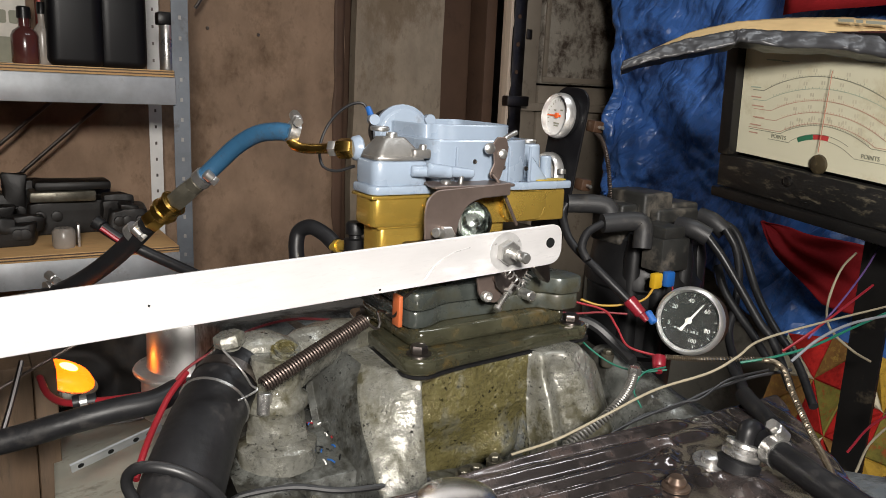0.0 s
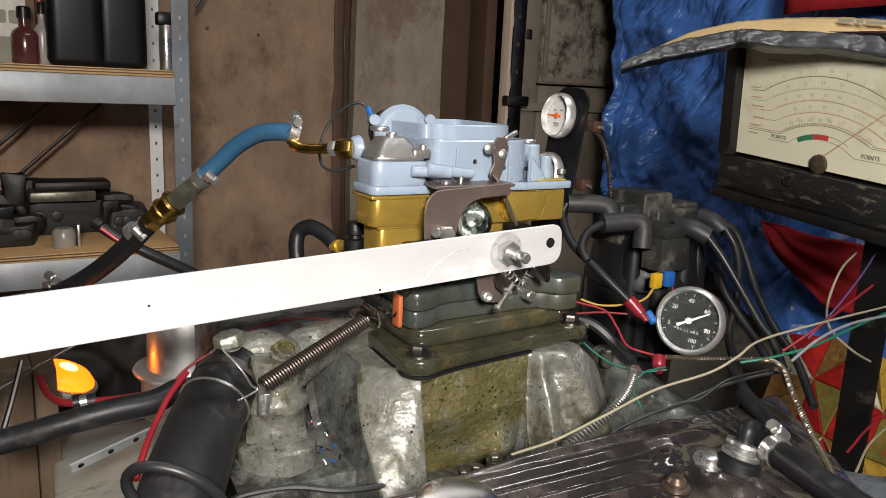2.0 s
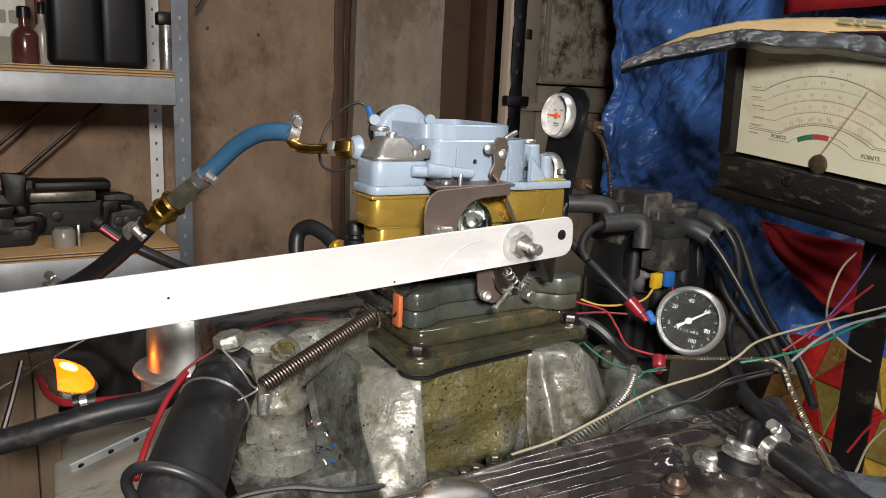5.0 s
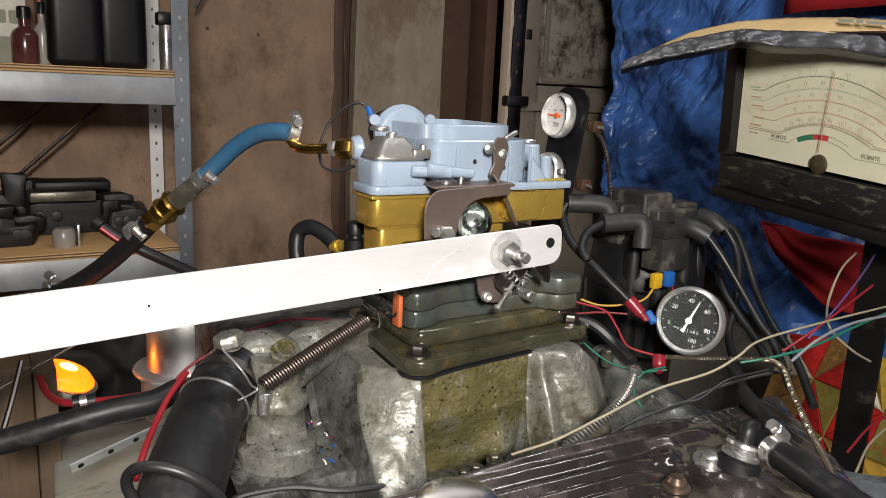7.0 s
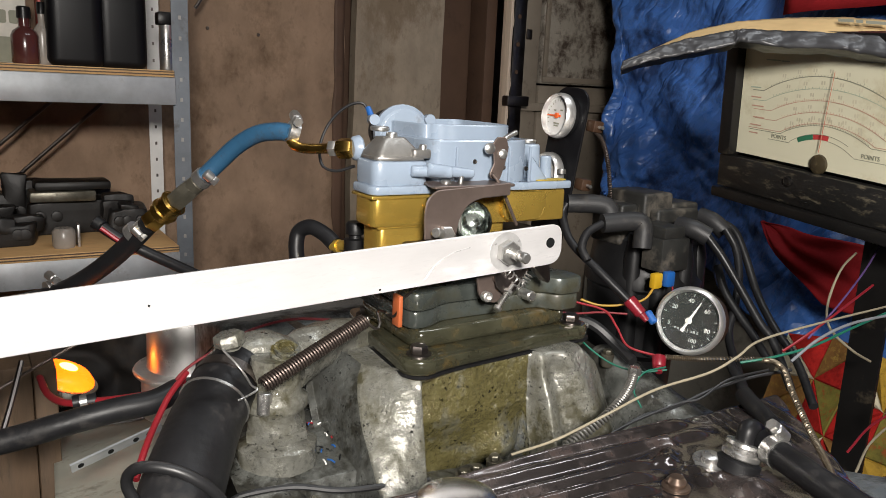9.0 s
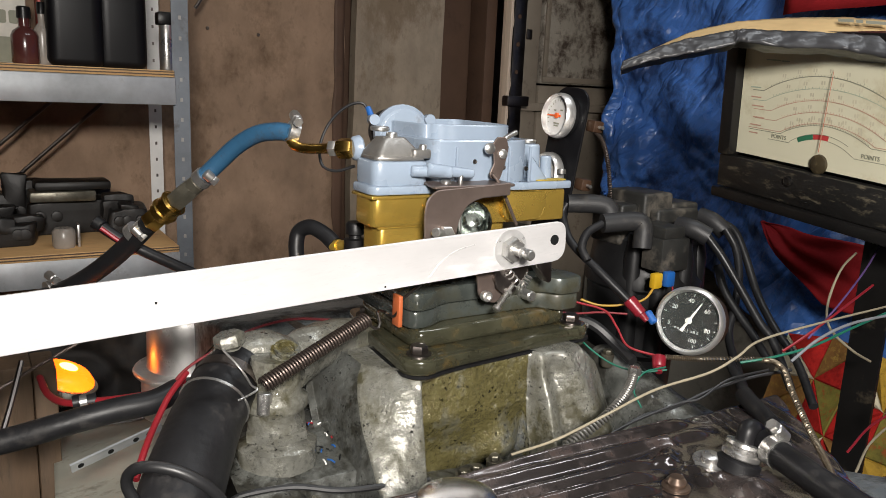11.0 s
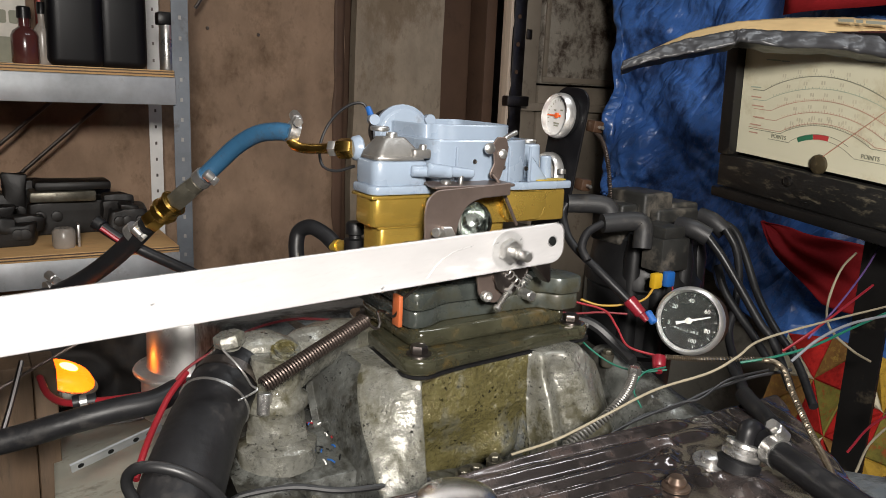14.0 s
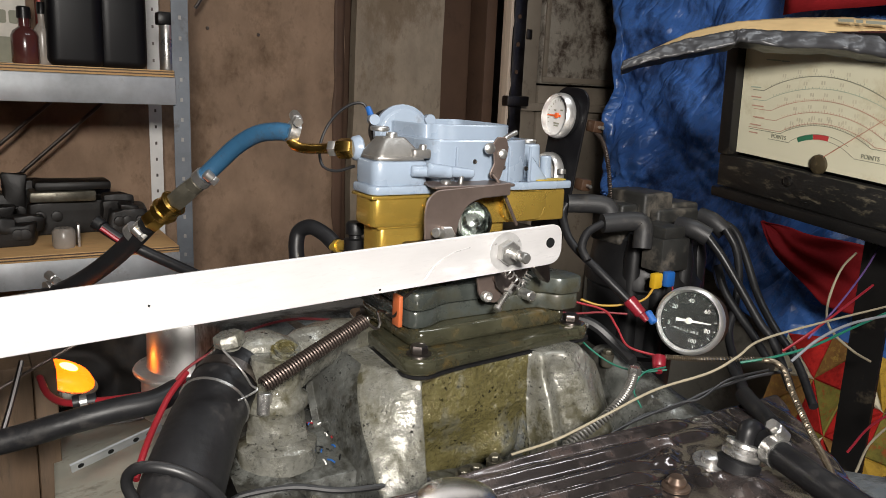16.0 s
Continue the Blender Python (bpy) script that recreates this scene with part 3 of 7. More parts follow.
def manifold_front(x, z):
    """How far back the casting's front lies: a recessed plenum wall between two runners."""
    h = 1.2215 - z
    hh = max(0.0, h)
    y = 0.507 - 0.05 * h + 0.004 * ((x - 0.358) / 0.06) ** 2 * (0.3 < x < 0.417)
    xl, xr = 0.264 - 0.019 * (1 - math.exp(-hh / 0.018)), 0.3005 - 0.17 * h
    if x < xr + 0.01:
        k = max(0.0, min(1.0, (x - xl) / (xr - xl)))
        run = (0.540 - 0.95 * hh) * (1 - k) + (0.500 - 0.50 * hh) * k - 0.007 * (1 - (2 * k - 1) ** 2)
        run += 0.075 * step_up((xl + 0.002 - x) / 0.011)
        f = step_up((xr + 0.004 - x) / 0.008)
        y = y * (1 - f) + run * f
    # second runner: sharp inner edge, a dish, then a crown that spreads as it falls
    y -= (0.006 + 0.30 * h) * step_up((x - 0.4135) / 0.009) * step_up((0.488 + 0.35 * h - x) / 0.03)
    y += 0.007 * math.exp(-((x - 0.431 - 0.15 * h) / 0.008) ** 2) * step_up(h / 0.02)
    y -= 0.006 * math.exp(-((x - 0.446 - 0.45 * h) / 0.009) ** 2)
    y += 1.2 * max(0.0, x - 0.485 - 0.35 * h)
    if 0.30 < x < 0.4135:
        y += 0.42 * max(0.0, h - 0.045)
    # swelling low on the plenum and a web between runner and floor
    y -= 0.020 * math.exp(-((x - 0.388) / 0.022) ** 2 - ((z - 1.136) / 0.018) ** 2)
    y -= 0.006 * step_up((h - 0.075) / 0.03) * (0.31 < x < 0.56)
    return y + 0.0016 * noise.noise(Vector((x * 38, z * 38, 2))) + 0.0008 * noise.noise(Vector((x * 120, z * 120, 6)))


def intake_manifold():
    t = thing("intake_manifold", (0.38, 0.55, 1.12), "oil-stained cast intake manifold with traces of gold paint", "intake manifold")
    bm = bmesh.new()
    x0, x1, y0, y1 = 0.15, 0.66, 0.385, 0.715
    nx, ny = 200, 130
    sheet(bm, (x0, y0, 0), (x1 - x0, 0, 0), (0, y1 - y0, 0), nx, ny,
          lambda u, v: Vector((0, 0, manifold_height(x0 + u * (x1 - x0), y0 + v * (y1 - y0)))))
    part("casting", bm, GREASY_CAST, t, sharp=180)
    # the front: a runner, the painted plenum wall, a second runner
    for name, xa, xb, n, m, label in (("side_wall", 0.0, 0.0, 24, GREASY_CAST, "side wall black with grease"), ("runner", 0.0, 0.2975, 80, CAST, "pale oil-spotted runner"), ("plenum_wall", 0.2975, 0.4135, 80, CAST_GOLD, "wall with flaking gold paint"),
                                      ("runner", 0.4135, 0.585, 110, CAST, "pale oil-spotted runner")):
        bm = bmesh.new()
        def drape(u, v):
            # the first rows run back under the flange, the rest fall to the valley
            f = (v - 0.12) / 0.88
            crease = 0.265 - 0.019 * (1 - math.exp(-max(0.0, f) * 0.118 / 0.018))
            x = crease + u * (xb - crease) if xa == 0.0 and xb else (crease - 0.016 * (1 - u) if xa == 0.0 else xa + u * (xb - xa))
            top = 1.2215 - 0.8 * max(0.0, x - 0.468) + 0.0008 * noise.noise(Vector((x * 60, v * 9, 1)))
            if f < 0:
                return Vector((x, manifold_front(x, top) + 0.003 + 0.075 * (-f / 0.1364), top + 0.0004))
            edge = 0.0035 * math.exp(-f / 0.012)
            return Vector((x, manifold_front(x, top - 0.118 * f) + edge, top - 0.118 * f))
        sheet(bm, (0, 0, 0), (0, 0, 0), (0, 0, 0), n, 100, drape)
        part(name, bm, m, t, label, 180)
    # square cast pad and plug bosses in the valley
    bm = bmesh.new()
    slab(bm, [(0.2315, 0.5580), (0.2498, 0.5631), (0.2585, 0.5251), (0.2282, 0.5246)], "z", 1.118, 1.1385, 0.002)
    part("pad", bm, CAST, t, "square cast pad")
    bm = bmesh.new()
    lathe(bm, [(0.020, 0), (0.019, 0.014), (0.015, 0.020), (0.009, 0.022), (0.008, 0.019), (0, 0.018)], (0.197, 0.500, 1.118), (0.0, -0.1, 1), 28)
    part("boss", bm, CAST, t)
    # flange with two lugs
    bm = bmesh.new()
    out = rounded([(0.284, 0.507), (0.300, 0.494), (0.318, 0.500), (0.335, 0.503), (0.46, 0.515), (0.492, 0.517), (0.498, 0.54), (0.475, 0.66), (0.305, 0.66), (0.292, 0.60)], 0.012, 4)
    slab(bm, out, "z", 1.222, 1.2335, 0.0025)
    lathe(bm, [(0.0150, 0), (0.0165, 0.003), (0.0165, 0.0175), (0.0150, 0.0190), (0, 0.0192)], (0.3026, 0.5142, 1.2155), (0, 0, 1), 32)
    lathe(bm, [(0.0140, 0), (0.0150, 0.003), (0.0150, 0.0170), (0.0135, 0.0186), (0, 0.0188)], (0.4800, 0.532, 1.2155), (0, 0, 1), 32)
    flange = part("flange", bm, FLANGE, t)
    bm = bmesh.new()
    slab(bm, [(x * 1.0 + (x - 0.39) * 0.012, y - 0.0015) for x, y in out], "z", 1.2198, 1.2218)
    part("gasket", bm, RUBBER, t, "black paper gasket")
    for at in ((0.3026, 0.5142, 1.2337), (0.4800, 0.532, 1.2337), (0.312, 0.630, 1.2337)):
        bm = bmesh.new()
        lathe(bm, [(0.0105, 0), (0.0105, 0.0018)], at, (0, 0, 1), 20)
        hexagon(bm, (at[0], at[1], at[2] + 0.0018), (0, 0, 1), 0.0075, 0.007, 0.3)
        part("bolt", bm, DARK_STEEL, t, "black hex bolt with washer")
    # bolts along the rail
    for at in ((0.332, 0.4655, 1.146), (0.322, 0.468, 1.143), (0.352, 0.4685, 1.149), (0.5397, 0.539, 1.19)):
        bm = bmesh.new()
        lathe(bm, [(0.006, -0.012), (0.0068, 0), (0.0068, 0.0012)], at, (0, 0, 1), 16)
        hexagon(bm, (at[0], at[1], at[2] + 0.0012), (0, 0, 1), 0.0046, 0.0045, 0.5)
        part("bolt", bm, OLIVE_METAL, t, "greasy hex bolt")


def carburettor_base():
    t = thing("carburettor_spacer", (0.39, 0.58, 1.234), "grey-green cast carburettor spacer with rounded corner lobes", "carburettor spacer")
    def lobes(dz0, dz1, grow):
        bm = bmesh.new()
        pts = [(0.300 - grow, 0.540), (0.305, 0.527 - grow), (0.322, 0.529 - grow), (0.34, 0.541 - grow), (0.445, 0.541 - grow), (0.455, 0.523 - grow), (0.482 + grow, 0.523 - grow), (0.484 + grow, 0.545),
               (0.470 + grow, 0.57), (0.470 + grow, 0.62), (0.482, 0.65), (0.305, 0.65), (0.303, 0.57)]
        slab(bm, rounded(pts, 0.010, 4), "z", dz0, dz1, 0.0025)
        return bm
    part("lower_plate", lobes(1.2503, 1.2655, 0.0), SPACER, t)
    part("upper_plate", lobes(1.2660, 1.2815, 0.0018), SPACER, t)
    bm = bmesh.new()
    slab(bm, rounded([(0.302, 0.522), (0.48, 0.533), (0.474, 0.645), (0.308, 0.645)], 0.02, 5), "z", 1.2336, 1.2502, 0.006, 3)
    part("foot", bm, FLANGE, t)
    bm = bmesh.new()
    box(bm, (0.2935, 0.534, 1.252), (0.2975, 0.546, 1.279), 0.001)
    part("tab", bm, mat("orange_gasket", (0.42, 0.10, 0.03), 0.6), t, "orange gasket tab")


def carburettor():
    t = thing("carburettor", (0.385, 0.60, 1.2816), "four-barrel carburettor with blue-grey top and gold body", "carburettor")
    # throttle body
    bm = bmesh.new()
    slab(bm, rounded([(0.31, 0.557), (0.475, 0.557), (0.475, 0.64), (0.31, 0.64)], 0.012), "z", 1.282, 1.318, 0.003)
    part("throttle_body", bm, DARK_STEEL, t)
    # gold float bowl casting
    bm = bmesh.new()
    slab(bm, rounded([(0.2805, 0.567), (0.285, 0.561), (0.334, 0.561), (0.337, 0.600), (0.331, 0.606), (0.2815, 0.598)], 0.006), "z", 1.3315, 1.3585, 0.0025)
    slab(bm, rounded([(0.2885, 0.569), (0.292, 0.5645), (0.334, 0.5645), (0.337, 0.600), (0.289, 0.598)], 0.006), "z", 1.282, 1.3314, 0.0025)
    box(bm, (0.287, 0.5635, 1.3295), (0.337, 0.5655, 1.3325), 0.001)
    box(bm, (0.279, 0.5595, 1.3555), (0.337, 0.6, 1.3585), 0.001)
    bowl = part("float_bowl", bm, GOLD_PAINT, t)
    bm = bmesh.new()
    slab(bm, rounded([(0.338, 0.573), (0.40, 0.5665), (0.452, 0.5625), (0.489, 0.5625), (0.489, 0.60), (0.47, 0.66), (0.338, 0.67)], 0.006), "z", 1.3285, 1.3585, 0.0025)
    slab(bm, rounded([(0.3375, 0.577), (0.425, 0.572), (0.425, 0.66), (0.3375, 0.66)], 0.006), "z", 1.3185, 1.3284, 0.002)
    slab(bm, rounded([(0.42, 1.33), (0.455, 1.3315), (0.4615, 1.345), (0.461, 1.3575), (0.412, 1.3575), (0.412, 1.337)], 0.004), "y", 0.5585, 0.566, 0.001)
    rear = part("rear_bowl", bm, GOLD_PAINT, t)
    bm = bmesh.new()
    tube(bm, [(0.4615, 0.5612, 1.3570), (0.4618, 0.5612, 1.3440), (0.4570, 0.5612, 1.3335), (0.4450, 0.5612, 1.3318), (0.4200, 0.5630, 1.3312)], 0.0010, 8)
    part("bead", bm, GOLD_PAINT, rear)
    bm = bmesh.new()
    rod(bm, (0.3335, 0.5555, 1.348), (0.3335, 0.562, 1.348), 0.003, bev=0.0006)
    part("plug", bm, GOLD_PAINT, bowl)
    # blue air horn: flange, bowl cover and intake collar
    bm = bmesh.new()
    slab(bm, rounded([(0.2785, 0.566), (0.283, 0.5585), (0.338, 0.5585), (0.345, 0.567), (0.44, 0.559), (0.492, 0.559), (0.494, 0.565), (0.492, 0.60), (0.465, 0.665), (0.335, 0.675), (0.33, 0.61), (0.2795, 0.601)], 0.006),
         "z", 1.359, 1.3665, 0.0018)
    slab(bm, rounded([(0.282, 0.566), (0.288, 0.561), (0.330, 0.561), (0.336, 0.57), (0.336, 0.62), (0.2825, 0.60)], 0.006), "z", 1.366, 1.387, 0.0025)
    horn = part("air_horn", bm, BLUE_PAINT, t)
    def ring(pts, r, z0, z1, wall):
        bm = bmesh.new()
        c = Vector((sum(p[0] for p in pts) / len(pts), sum(p[1] for p in pts) / len(pts)))
        out = rounded(pts, r, 6)
        inn = [tuple(c + (Vector(p) - c) * (1 - wall / (Vector(p) - c).length)) for p in out]
        n = len(out)
        loops = [[bm.verts.new((x, y, z)) for x, y in ps] for ps, z in
                 ((out, z0), (out, z1 - 0.0012), ([tuple(c + (Vector(p) - c) * (1 - 0.0012 / (Vector(p) - c).length)) for p in out], z1),
                  ([tuple(c + (Vector(p) - c) * (1 + 0.0008 / (Vector(p) - c).length)) for p in inn], z1), (inn, z1 - 0.001), (inn, z0))]
        for a, b in zip(loops, loops[1:]):
            for k in range(n):
                bm.faces.new((a[k], a[(k + 1) % n], b[(k + 1) % n], b[k]))
        bmesh.ops.recalc_face_normals(bm, faces=list(bm.faces))
        return bm
    part("collar", ring([(0.337, 0.566), (0.352, 0.5605), (0.425, 0.5605), (0.446, 0.572), (0.452, 0.60), (0.446, 0.672), (0.345, 0.678), (0.334, 0.66)], 0.018, 1.3665, 1.4045, 0.010), BLUE_PAINT, horn)
    part("inner_rim", ring([(0.344, 0.588), (0.358, 0.594), (0.372, 0.582), (0.418, 0.580), (0.44, 0.592), (0.444, 0.62), (0.44, 0.685), (0.346, 0.690), (0.336, 0.66)], 0.012, 1.374, 1.4165, 0.004), BLUE_PAINT, horn)
    bm = bmesh.new()
    slab(bm, rounded([(0.346, 0.60), (0.438, 0.60), (0.438, 0.68), (0.346, 0.68)], 0.01), "z", 1.366, 1.3735)
    part("throat", bm, DARK_STEEL, horn)
    bm = bmesh.new()
    slab(bm, [(0.352, 1.40), (0.436, 1.40), (0.436, 1.4125), (0.352, 1.4135)], "y", 0.642, 0.645, 0.0006)
    part("choke_plate", bm, BLUE_PAINT, horn)
    # round choke housing behind the collar
    bm = bmesh.new()
    c = (0.3539, 0.6534, 1.4038)
    lathe(bm, [(0.024, 0), (0.027, 0.002), (0.027, 0.010), (0.023, 0.014), (0, 0.0145)], c, (-0.25, -1, 0.05), 36)
    lathe(bm, [(0.005, 0), (0.005, 0.013)], (0.3272, 0.6609, 1.4157), (-0.25, -1, 0.05), 14)
    lathe(bm, [(0.005, 0), (0.005, 0.013)], (0.3765, 0.6427, 1.4176), (-0.25, -1, 0.05), 14)
    choke = part("choke_housing", bm, BLUE_PAINT, t)
    bm = bmesh.new()
    lathe(bm, [(0.022, 0), (0.022, 0.014), (0.018, 0.018)], (0.3598, 0.6858, 1.4036), (-0.25, -1, 0.05), 30)
    part("choke_cap", bm, BLACK_PLASTIC, choke)
    bm = bmesh.new()
    lathe(bm, [(0.0185, 0.0), (0.0205, 0.0), (0.0205, 0.0016), (0.0185, 0.0016)], Vector(c) + Vector((-0.25, -1, 0.05)).normalized() * 0.0142, (-0.25, -1, 0.05), 36)
    lathe(bm, [(0.0045, 0), (0.0045, 0.0022), (0, 0.0026)], Vector(c) + Vector((-0.25, -1, 0.05)).normalized() * 0.0146, (-0.25, -1, 0.05), 16)
    part("raised_rim", bm, BLUE_PAINT, choke)
    for x, z in ((0.4105, 1.3805), (0.4360, 1.3790), (0.3790, 1.3860)):
        bm = bmesh.new()
        lathe(bm, [(0.0022, 0), (0.0020, 0.0012), (0.0010, 0.0013), (0, 0.0006)], (x, 0.5606, z), (0, -1, 0), 12)
        part("plug", bm, DARK_STEEL, horn)
    for x in (0.360, 0.4165, 0.4395):
        bm = bmesh.new()
        box(bm, (x - 0.0012, 0.5585, 1.3668), (x + 0.0012, 0.5612, 1.3990), 0.0008)
        part("web", bm, BLUE_PAINT, horn)
    # grey pump cover on the bowl
    bm = bmesh.new()
    slab(bm, rounded([(0.284, 0.566), (0.300, 0.5615), (0.331, 0.563), (0.334, 0.585), (0.325, 0.61), (0.286, 0.60)], 0.006), "z", 1.3872, 1.3905, 0.001)
    base = rounded([(0.287, 0.5655), (0.330, 0.5655), (0.327, 0.606), (0.286, 0.599)], 0.006, 4)
    crown = rounded([(0.298, 0.576), (0.318, 0.575), (0.317, 0.598), (0.297, 0.594)], 0.004, 4)
    rows = [[bm.verts.new((x * (1 - f) + p * f, y * (1 - f) + q * f, z)) for (x, y), (p, q) in zip(base, crown)] for f, z in ((0, 1.3905), (0.08, 1.3935), (0.85, 1.4035), (1.0, 1.4055), (1.25, 1.4058))]
    for ra, rb in zip(rows, rows[1:]):
        for k in range(len(ra)):
            bm.faces.new((ra[k], ra[(k + 1) % len(ra)], rb[(k + 1) % len(ra)], rb[k]))
    bm.faces.new(rows[-1])
    slab(bm, rounded([(0.318, 0.5625), (0.337, 0.563), (0.337, 0.576), (0.318, 0.576)], 0.004), "z", 1.3885, 1.3965, 0.002)
    cap = part("pump_cover", bm, GREY_CAST, t)
    for at, r in (((0.3305, 0.5685, 1.3965), 0.0035), ((0.3085, 0.5845, 1.4055), 0.005)):
        bm = bmesh.new()
        lathe(bm, [(r, 0), (r, 0.003), (r * 0.8, 0.004)], at, (0, 0, 1), 16)
        part("screw", bm, STEEL, cap)
    bm = bmesh.new()
    lathe(bm, [(0.0075, 0), (0.0085, 0.001), (0.0085, 0.003), (0.0075, 0.004)], (0.303, 0.5962, 1.4096), (0, 0, 1), 20)
    part("cap_plug", bm, STEEL, horn)
    # pump lever boss in blue
    bm = bmesh.new()
    rod(bm, (0.3141, 0.558, 1.3793), (0.348, 0.548, 1.3788), 0.0048, 0.0052, 18, 0.001)
    rod(bm, (0.3252, 0.552, 1.3812), (0.3686, 0.546, 1.3772), 0.0058, 0.0040, 18, 0.0015)
    part("pump_shaft", bm, BLUE_PAINT, horn)
    # fuel inlet
    inlet = (0.2863, 0.6122, 1.3932)
    bm = bmesh.new()
    rod(bm, (0.2939, 0.6123, 1.3937), (0.2846, 0.6132, 1.3931), 0.0115, 0.0105, 20, 0.002)
    part("inlet_boss", bm, BLUE_PAINT, horn)
    # rear corner boss, rear screws and tag
    bm = bmesh.new()
    rod(bm, (0.463, 0.590, 1.366), (0.463, 0.590, 1.399), 0.010, 0.009, 20, 0.0015)
    rod(bm, (0.478, 0.583, 1.366), (0.477, 0.583, 1.388), 0.006, 0.0055, 18, 0.001)
    slab(bm, rounded([(0.447, 1.366), (0.468, 1.366), (0.452, 1.385), (0.447, 1.39)], 0.002), "y", 0.566, 0.570, 0.0008)
    part("rear_boss", bm, BLUE_PAINT, horn)
    bm = bmesh.new()
    lathe(bm, [(0.0075, 0), (0.0085, 0.001), (0.0085, 0.003), (0.0075, 0.004)], (0.460, 0.592, 1.3995), (0, 0, 1), 20)
    part("cap_plug", bm, STEEL, horn)
    for at in ((0.5176, 0.6062, 1.3675), (0.5281, 0.6402, 1.3675), (0.3442, 0.5509, 1.3675), (0.427, 0.573, 1.3675)):
        bm = bmesh.new()
        lathe(bm, [(0.0048, 0), (0.0048, 0.0035), (0.0038, 0.0045), (0, 0.0046)], at, (0, 0, 1), 18)
        part("screw", bm, STEEL, horn)
    bm = bmesh.new()
    slab(bm, rounded([(0.452, 0.5625), (0.487, 0.5615), (0.490, 0.572), (0.456, 0.574)], 0.003), "z", 1.3668, 1.3676)
    part("tag", bm, mat("yellow_tag", (0.50, 0.36, 0.05), 0.45, 0.3), t, "yellow metal tag")


def valve_cover():
    t = thing("valve_cover", (0.25, 0.27, 1.12), "dirty dark chromed valve cover with long pressed ribs", "valve cover")
    bm = bmesh.new()
    x0, x1, y0, y1 = -0.12, 0.602, 0.10, 0.400
    nx, ny = 240, 260
    ribs = [0.387, 0.368] + [0.347 - 0.0135 * k for k in range(14)]
    def lift(u, v):
        x, y = x0 + u * (x1 - x0), y0 + v * (y1 - y0)
        end = x1 + 0.012 - 0.72 * max(0.0, 0.39 - y)
        skew = u * (end - x1)
        x += skew
        e = min(end - x, (y1 - y), (y - y0), x - x0)
        z = 1.195 - 0.05 * max(0, 1 - e / 0.016) ** 2.2 if e > 0 else 1.145
        yy = y + 0.06 * (x - 0.35)
        for i, r in enumerate(ribs):
            if abs(yy - r) < 0.014:
                stop = 0.472 if i < 2 else 0.392 + 0.9 * (r - 0.345)
                z += 0.0058 / (1 + math.exp((x - stop) / 0.004)) * math.exp(-abs((yy - r) / (0.0062 if i < 2 else 0.0046)) ** 2.6)
        if x > 0.49:
            w = 1 / (1 + math.exp(-(x - 0.50) / 0.005)) * (1 if x < 0.595 else 0.2)
            z += 0.0014 * w * math.sin((x + 0.3 * (0.39 - y)) * 330) * step_up((y - 0.25) / 0.02) * step_up((0.388 - y) / 0.01)
        for bx, by, br, bh in ((0.4185, 0.3490, 0.006, 0.004), (0.4300, 0.3555, 0.005, 0.0035), (0.4080, 0.3385, 0.006, 0.004), (0.4020, 0.3230, 0.005, 0.003), (0.4180, 0.3220, 0.007, 0.0035), (0.4120, 0.3100, 0.006, 0.003), (0.4260, 0.3090, 0.005, 0.003)):
            z += bh * math.exp(-((x - bx) ** 2 + (y - by) ** 2) / br ** 2)
        z += 0.003 * math.exp(-(((x - 0.41) / 0.012) ** 2 + ((y - 0.345) / 0.008) ** 2)) + 0.004 * math.exp(-(((x - 0.44) / 0.01) ** 2 + ((y - 0.29) / 0.01) ** 2))
        return Vector((skew, 0, z + 0.0006 * noise.noise(Vector((x * 40, y * 40, 8)))))
    sheet(bm, (x0, y0, 0), (x1 - x0, 0, 0), (0, y1 - y0, 0), nx, ny, lift)
    part("pressing", bm, COVER, t, sharp=180)
    bm = bmesh.new()
    slab(bm, rounded([(x0 - 0.006, y0 - 0.006), (x1 - 0.190, y0 - 0.006), (x1 + 0.017, y1 + 0.005), (x0 - 0.006, y1 + 0.005)], 0.02), "z", 1.138, 1.146, 0.001)
    part("rail", bm, COVER, t)
    at = (0.3849, 0.3108, 1.1955)
    bm = bmesh.new()
    lathe(bm, [(0.0095, 0), (0.0095, 0.002), (0.006, 0.003)], at, (0, 0, 1), 20)
    lathe(bm, [(0.0065, 0.002), (0.007, 0.005), (0.0045, 0.0085), (0, 0.009)], at, (0, 0, 1), 20)
    part("screw", bm, mat("rusty_screw", (0.12, 0.085, 0.065), 0.35, 0.7, dirt=(0.10, 0.045, 0.02), amount=0.2, dirt_scale=80), t, "rusty round-head screw")
    at = (0.4362, 0.325, 1.1955)
    bm = bmesh.new()
    lathe(bm, [(0.0125, 0), (0.0125, 0.0018), (0.007, 0.0022), (0.0065, 0.006), (0.005, 0.0068), (0, 0.007)], at, (-0.1, -0.1, 1), 24)
    part("screw", bm, STEEL, t, "zinc screw with wide washer")
    at = (0.2400, 0.3545, 1.2)
    bm = bmesh.new()
    lathe(bm, [(0.0245, -0.006), (0.0255, 0.002), (0.0245, 0.0045), (0.020, 0.0065), (0.010, 0.0075), (0, 0.008)], at, (0, 0, 1), 40)
    part("oil_cap", bm, CHROME, t, "round chrome oil filler cap")
    at = (0.4498, 0.3116, 1.2)
    bm = bmesh.new()
    lathe(bm, [(0.0155, -0.008), (0.0155, 0.0), (0.012, 0.002)], at, (0.30, 0.0, 1), 24)
    gr = part("grommet", bm, RUBBER, t)
    bm = bmesh.new()
